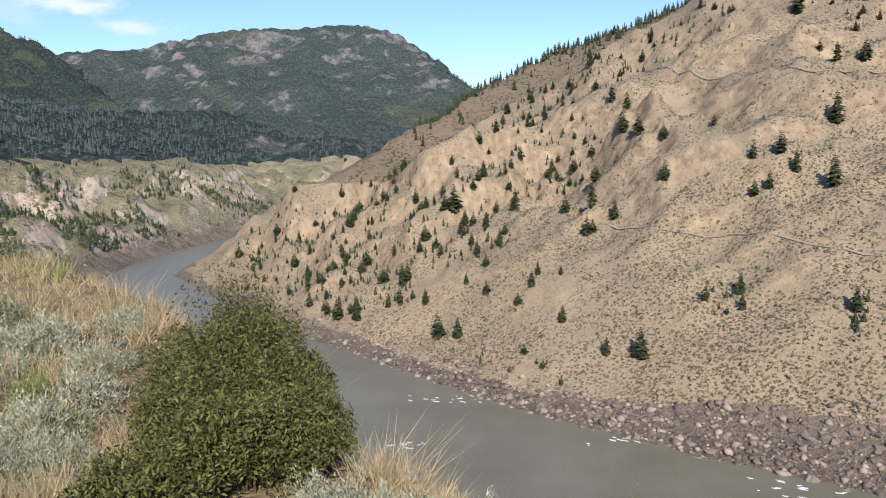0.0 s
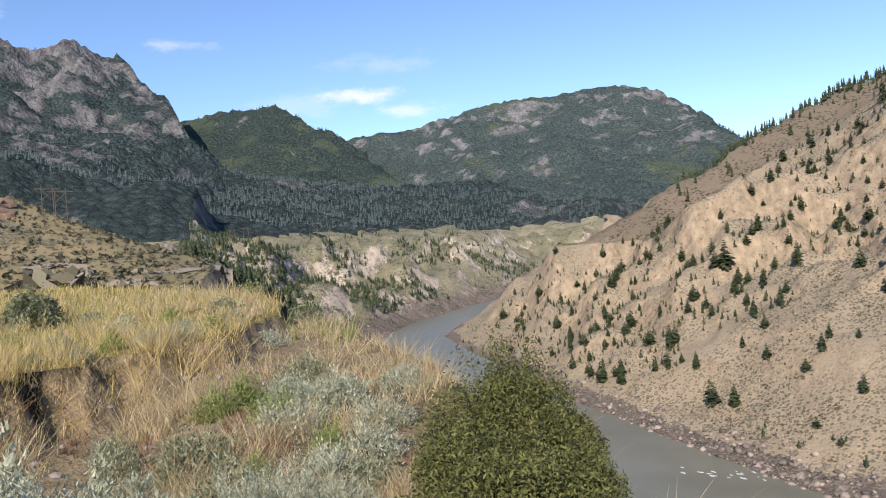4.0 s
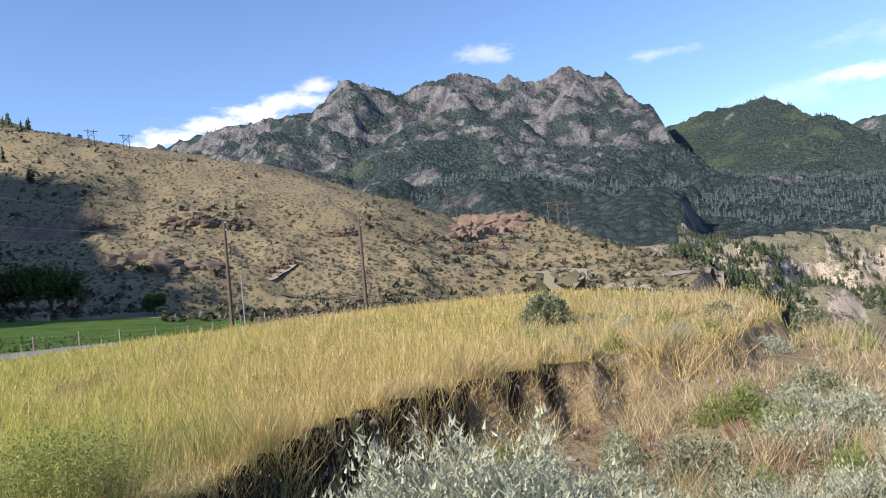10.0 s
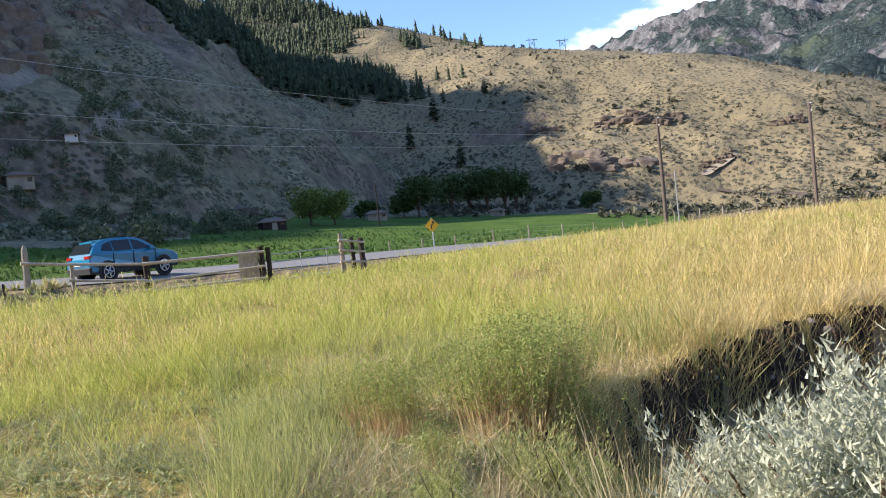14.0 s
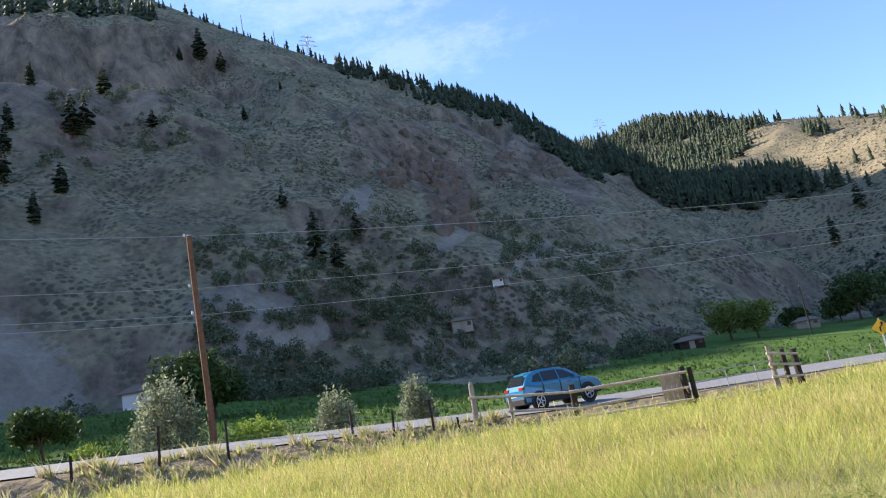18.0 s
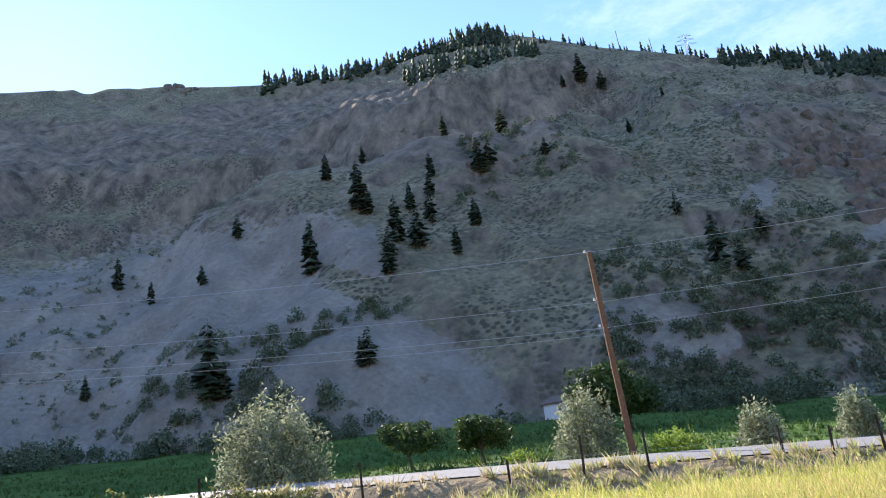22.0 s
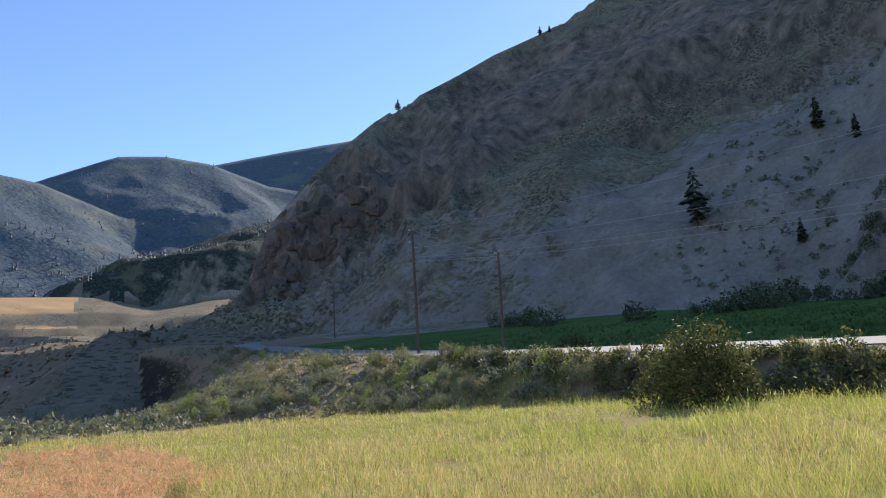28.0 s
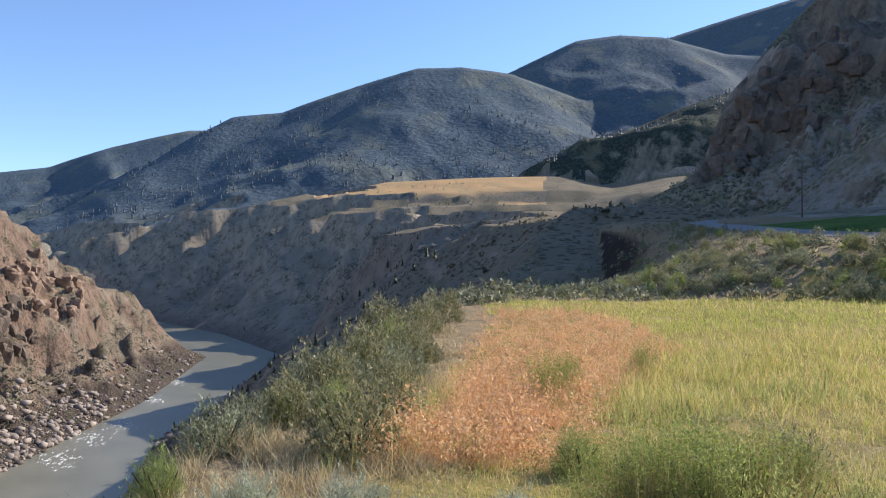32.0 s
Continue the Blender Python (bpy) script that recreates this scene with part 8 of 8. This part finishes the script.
outcrop(76.3, 3.0, 3.2, 1.2, M_BROWN_ROCK, "brown broken rock band on the hillside", 4)
outcrop(70.6, 1.8, 0.9, 0.45, M_CUT_SHADE, "raw earth cut beside a track, darkened for its shade", 5)
outcrop(69.8, 2.15, 0.9, 0.45, M_CUT_SHADE, "raw earth cut beside a track, darkened for its shade", 25)
outcrop(69.0, 2.5, 0.9, 0.45, M_CUT_SHADE, "raw earth cut beside a track, darkened for its shade", 26)
outcrop(65.2, 4.3, 2.4, 0.5, M_CUT_SHADE, "raw earth cut on the hill, darkened for its shade", 6, n=22)
outcrop(59.0, 3.3, 3.0, 0.5, M_CUT_SHADE, "raw earth cut on the hill, darkened for its shade", 7)
outcrop(54.6, 2.2, 4.4, 0.6, M_CUT_SHADE, "long road cut on the knoll, darkened for its shade", 8, n=34)
outcrop(58.4, 3.3, 2.0, 0.5, M_CUT_SHADE, "road cut on the knoll, darkened for its shade", 27, n=22)
outcrop(54.6, 3.9, 3.8, 1.3, M_RED, "red rock outcrop on the knoll", 9, n=36)
outcrop(51.8, 3.9, 2.2, 1.3, M_RED, "red rock outcrop on the knoll", 10, n=22)
outcrop(119.6, 16.0, 3.0, 6.5, M_BROWN_ROCK, "tall brown cliff on the shaded hill", 11, 120, n=44)
outcrop(122.6, 19.0, 4.0, 4.5, M_BROWN_ROCK, "tall brown cliff on the shaded hill", 12, 120, n=44)
outcrop(113.5, 17.0, 6.0, 3.2, M_BROWN_ROCK, "dark red rock face near the ridge", 13, 120, n=44)
outcrop(148.3, 24.5, 1.2, 4.0, M_BROWN_ROCK, "tall dark rock pillar on the shaded slope", 14, 120, n=20)
outcrop(172.6, 31.2, 2.6, 0.7, M_BROWN_ROCK, "flat-topped rock on the skyline", 15, 120)
outcrop(113.5, 1.9, 5.0, 1.4, M_BROWN_ROCK, "low broken rock bank behind the pasture", 16, 70)
outcrop(106.0, 1.6, 5.5, 1.2, M_BROWN_ROCK, "low broken rock bank behind the pasture", 17, 70)
M_OCHRE = simple("ochre_rock", (0.27, 0.19, 0.135), 0.92, 0.45, 0.5)
outcrop(271.0, -0.5, 3.4, 3.0, M_OCHRE, "craggy ochre rock on the river cliff", 21, 200, n=26)
outcrop(269.0, -1.5, 3.5, 4.0, M_OCHRE, "craggy ochre rock on the river cliff", 22, 200, n=22)
outcrop(272.5, -4.0, 4.0, 4.0, M_BROWN_ROCK, "dark broken rock low on the river cliff", 23, 200, n=40)
outcrop(216.5, 12.5, 4.5, 4.5, M_BROWN_ROCK, "brown cliff at the end of the shaded hill", 18, 120, n=40)
outcrop(213.0, 15.0, 4.0, 4.0, M_BROWN_ROCK, "brown cliff at the end of the shaded hill", 19, 120, n=40)
outcrop(219.5, 9.5, 2.6, 4.0, M_BROWN_ROCK, "brown cliff at the end of the shaded hill", 20, 120, n=40)


# ---- the parked car ----
def build_car():
    s_c = -16.9
    u_c = ROAD_D - 0.2
    x, y = RU[0] * u_c + RS[0] * s_c, RU[1] * u_c + RS[1] * s_c
    z = float(road_z(s_c)) + 0.06 * (u_c - ROAD_D + ROAD_HALF) + 0.06
    head = math.degrees(math.atan2(-RS[1], -RS[0]))
    ob = empty("car", pose(x, y, z, 0, 0, head) @ Matrix.Diagonal((0.95, 1.0, 1.08, 1)), "bright blue compact SUV parked on the road", "car")
    m, nt, b = shader("blue_car_paint", 0.28, 0.5)
    b.inputs["Base Color"].default_value = (0.012, 0.17, 0.36, 1)
    b.inputs["Coat Weight"].default_value = 0.8
    nt.links.new(ramp(nt, noise_tex(nt, 1.3, 4), ((0.3, (0.008, 0.18, 0.33)), (0.7, (0.012, 0.22, 0.39)))), b.inputs["Base Color"])
    paint = m
    dark = simple("black_cladding", (0.035, 0.035, 0.037), 0.7, 0.2, 8)
    glass = simple("tinted_glass", (0.02, 0.025, 0.03), 0.06, 0.1, 2, 0.6)
    silver = simple("silver_rim", (0.55, 0.56, 0.57), 0.35, 0.1, 8, 0.5, 0.7)
    tyre = simple("tyre_rubber", (0.02, 0.02, 0.02), 0.9, 0.2, 12)
    red = simple("red_lens", (0.4, 0.02, 0.02), 0.2, 0.1, 4, 0.5)
    clear = simple("clear_lens", (0.75, 0.76, 0.78), 0.15, 0.05, 4, 0.6)

    def half(zz):
        return float(np.interp(zz, (0.2, 0.35, 0.62, 0.95, 1.05, 1.5, 1.6), (0.80, 0.87, 0.905, 0.88, 0.84, 0.63, 0.58)))

    def loft(profile, inset=0.05):
        """A rounded body from a side profile: its width follows the height."""
        bm = bmesh.new()
        cx = sum(p[0] for p in profile) / len(profile)
        cz = sum(p[1] for p in profile) / len(profile)
        loops = []
        for side, k in ((-1, 1.0), (-1, 0.0), (1, 0.0), (1, 1.0)):
            loop = []
            for px, pz in profile:
                d = Vector((px - cx, pz - cz)).normalized() * inset * k
                loop.append(bm.verts.new((px - d.x, side * (half(pz) - (0 if k else inset * 0.8)), pz - d.y)))
            loops.append(loop)
        n = len(profile)
        for lo, hi in zip(loops, loops[1:]):
            for j in range(n):
                bm.faces.new((lo[j], lo[(j + 1) % n], hi[(j + 1) % n], hi[j]))
        bm.faces.new(loops[0][::-1])
        bm.faces.new(loops[-1])
        bmesh.ops.recalc_face_normals(bm, faces=bm.faces[:])
        return bm

    part("body", loft(((-2.0, 0.36), (-2.09, 0.6), (-2.06, 0.86), (-1.98, 1.0), (-1.0, 1.03), (0.9, 1.01), (1.5, 0.95), (1.9, 0.84), (2.06, 0.68), (2.09, 0.48), (2.0, 0.34), (1.2, 0.27), (-1.2, 0.27))), paint, ob)
    part("cabin", loft(((-1.98, 1.0), (-1.84, 1.2), (-1.58, 1.44), (-1.2, 1.545), (-0.5, 1.58), (0.1, 1.54), (0.48, 1.42), (1.12, 1.0)), 0.04), paint, ob)
    part("lower_cladding", loft(((-2.07, 0.3), (-2.115, 0.5), (-2.0, 0.58), (2.0, 0.5), (2.115, 0.42), (2.03, 0.27), (1.2, 0.235), (-1.2, 0.235)), 0.03), dark, ob, "black plastic lower cladding")

    def pane(name, pts, side):
        bm = bmesh.new()
        front = [bm.verts.new((px, side * (half(pz) + 0.008), pz)) for px, pz in pts]
        back = [bm.verts.new((px, side * (half(pz) - 0.03), pz)) for px, pz in pts]
        bm.faces.new(front if side < 0 else front[::-1])
        for k in range(len(pts)):
            k2 = (k + 1) % len(pts)
            bm.faces.new((front[k], back[k], back[k2], front[k2]))
        bmesh.ops.recalc_face_normals(bm, faces=bm.faces[:])
        return part(name, bm, glass, ob, "dark tinted glass")

    for sd in (-1, 1):
        pane("side_window", ((-1.5, 1.12), (-1.32, 1.36), (-0.98, 1.45), (-0.98, 1.07)), sd)
        pane("side_window", ((-0.93, 1.07), (-0.93, 1.465), (-0.12, 1.465), (-0.12, 1.06)), sd)
        pane("side_window", ((-0.05, 1.06), (-0.05, 1.455), (0.28, 1.40), (0.86, 1.06)), sd)
        bm = bmesh.new()
        box(bm, 0.62, min(sd * 0.9, sd * 1.06), 1.02, 0.78, max(sd * 0.9, sd * 1.06), 1.16, 0.03)
        part("mirror", bm, paint, ob)
        bm = bmesh.new()
        rod(bm, (-1.35, sd * 0.56, 1.6), (0.1, sd * 0.58, 1.585), 0.018, 0.018, 6)
        for px in (-1.3, -0.6, 0.05):
            rod(bm, (px, sd * 0.57, 1.52), (px, sd * 0.57, 1.6), 0.016, 0.016, 6)
        part("roof_rail", bm, dark, ob)
        bm = bmesh.new()
        box(bm, -2.085, min(sd * 0.5, sd * 0.87), 0.86, -1.92, max(sd * 0.5, sd * 0.87), 0.97, 0.02)
        part("tail_light", bm, red, ob, "red tail light")
        bm = bmesh.new()
        box(bm, 1.9, min(sd * 0.45, sd * 0.84), 0.62, 2.085, max(sd * 0.45, sd * 0.84), 0.74, 0.02)
        part("headlight", bm, clear, ob, "clear headlight")
        for px in (-0.45, 0.42):
            bm = bmesh.new()
            rod(bm, (px - 0.09, sd * 0.905, 0.93), (px + 0.09, sd * 0.905, 0.93), 0.016, 0.016, 6)
            part("door_handle", bm, paint, ob)
        for px in (-1.0, -0.09, 0.95):
            bm = bmesh.new()
            box(bm, px - 0.006, min(sd * 0.86, sd * 0.907), 0.5, px + 0.006, max(sd * 0.86, sd * 0.907), 1.0)
            part("door_seam", bm, dark, ob, "thin dark door gap")
        for px in (-1.3, 1.3):
            tilt = Matrix.Translation((px, sd * 0.79, 0.33)) @ pose(0, 0, 0, -90 * sd, 0, 0)
            bm = bmesh.new()
            revolve(bm, ((0.40, 0.0), (0.42, 0.1), (0.42, 0.128), (0.37, 0.13)), 24, tilt)
            part("wheel_arch", bm, dark, ob, "black wheel arch trim")
            bm = bmesh.new()
            revolve(bm, ((0.2, -0.1), (0.31, -0.1), (0.33, -0.06), (0.33, 0.12), (0.31, 0.155), (0.23, 0.16)), 28, tilt)
            wh = part("wheel", bm, tyre, ob, "black rubber tyre")
            bm = bmesh.new()
            revolve(bm, ((0.235, 0.13), (0.235, 0.163), (0.205, 0.165), (0.2, 0.13)), 24, tilt)
            for k in range(5):
                a = 2 * math.pi * k / 5
                rod(bm, tilt @ Vector((0.03 * math.cos(a), 0.03 * math.sin(a), 0.155)), tilt @ Vector((0.21 * math.cos(a), 0.21 * math.sin(a), 0.155)), 0.04, 0.028, 6)
            part("rim", bm, silver, wh, "silver five-spoke rim")
    bm = bmesh.new()
    vs = [bm.verts.new(v) for v in ((-1.95, -0.72, 1.06), (-1.95, 0.72, 1.06), (-1.735, 0.6, 1.41), (-1.735, -0.6, 1.41))]
    f = bm.faces.new(vs)
    e = bmesh.ops.extrude_face_region(bm, geom=[f])
    bmesh.ops.translate(bm, vec=(-0.03, 0, 0.01), verts=[v for v in e["geom"] if isinstance(v, bmesh.types.BMVert)])
    bmesh.ops.recalc_face_normals(bm, faces=bm.faces[:])
    part("rear_window", bm, glass, ob)
    bm = bmesh.new()
    vs = [bm.verts.new(v) for v in ((1.1, -0.74, 1.03), (1.1, 0.74, 1.03), (0.53, 0.6, 1.42), (0.53, -0.6, 1.42))]
    f = bm.faces.new(vs)
    e = bmesh.ops.extrude_face_region(bm, geom=[f])
    bmesh.ops.translate(bm, vec=(0.03, 0, 0.02), verts=[v for v in e["geom"] if isinstance(v, bmesh.types.BMVert)])
    bmesh.ops.recalc_face_normals(bm, faces=bm.faces[:])
    part("windscreen", bm, glass, ob)
    bm = bmesh.new()
    box(bm, -1.64, -0.5, 1.425, -1.3, 0.5, 1.5, 0.02)
    part("spoiler", bm, paint, ob)
    bm = bmesh.new()
    box(bm, -2.125, -0.26, 0.62, -2.08, 0.26, 0.73, 0.01)
    part("number_plate", bm, M_PALE, ob, "plain pale plate")
    bm = bmesh.new()
    box(bm, 2.07, -0.5, 0.5, 2.12, 0.5, 0.64, 0.02)
    part("grille", bm, dark, ob)


build_car()


# ---- stones on the worn ground ----
def stones():
    pale = simple("pale_stone", (0.27, 0.24, 0.21), 0.9, 0.3, 6, rnd=0.25)
    kinds = [boulder_mesh(k + 20) for k in range(4)]
    for me in kinds:
        me.materials.clear()
        me.materials.append(pale)
    x, y = wedge(900, 20, 74, 5, 15)
    reg, _ = region_at(x, y)
    cd, _, _, _ = along(CUT, x, y)
    k = (reg == 0) & (cd < 2.4)
    for n, (a, b) in enumerate(list(zip(x[k], y[k]))[:150]):
        sz = 0.03 + 0.12 * rng.random() ** 2
        ob = part("stone", kinds[n % 4], pale)
        ob.matrix_world = pose(a, b, height(a, b) + 0.15 * sz, rng.uniform(-20, 20), 0, rng.uniform(0, 360)) @ Matrix.Scale(sz, 4)
        tagged(ob, "small pale stone lying under the cut bank", "stone", "stones under the bank")


stones()


# ---- white water ----
def rapids():
    foam, nt, b = shader("foam", 0.8, 0.3)
    nt.links.new(ramp(nt, noise_tex(nt, 1.6, 5), ((0.35, (0.45, 0.46, 0.43)), (0.6, (0.8, 0.81, 0.79)))), b.inputs["Base Color"])
    spots = []
    for az, el, n, wide in ((-0.6, -18.5, 16, 7.0), (2.8, -21.9, 12, 3.0), (-91, -12.8, 70, 11.0), (-93, -11.6, 50, 9.0), (-95, -10.8, 50, 8.0), (-97, -9.2, 70, 10.0), (-99, -8.0, 60, 14.0), (-27, -23.4, 14, 7.0), (-14, -21.4, 10, 5.0)):
        d = (EYE - WATER) / math.tan(math.radians(-el))
        c = P(az, d, 0)
        for _ in range(n):
            spots.append((c[0] + rng.normal() * wide, c[1] + rng.normal() * wide * 0.4, rng.uniform(0.5, 2.6)))
    vs, fs = [], []
    for x, y, l in spots:
        a = rng.uniform(-0.5, 0.5) - 0.55
        w = l * rng.uniform(0.12, 0.25)
        base = len(vs)
        for k in range(7):
            f = k / 6
            wob = 0.25 * w * math.sin(9 * f + l)
            px, py = x + l * (f - 0.5) * math.cos(a) - wob * math.sin(a), y + l * (f - 0.5) * math.sin(a) + wob * math.cos(a)
            ww = w * math.sin(math.pi * min(0.97, max(0.06, f)))
            for q in (-1, 0, 1):
                vs.append((px - q * ww * math.sin(a), py + q * ww * math.cos(a), WATER + (0.16 if q == 0 else 0.012)))
        for k in range(6):
            for q in range(2):
                fs.append((base + 3 * k + q, base + 3 * k + q + 1, base + 3 * k + 4 + q, base + 3 * k + 3 + q))
    me = mesh_from("white_water", np.array(vs), np.array(fs), True)
    me.materials.append(foam)
    tagged(new("white_water", me), "white foam streaks on the river's ripples", "foam", kind="stuff")


rapids()
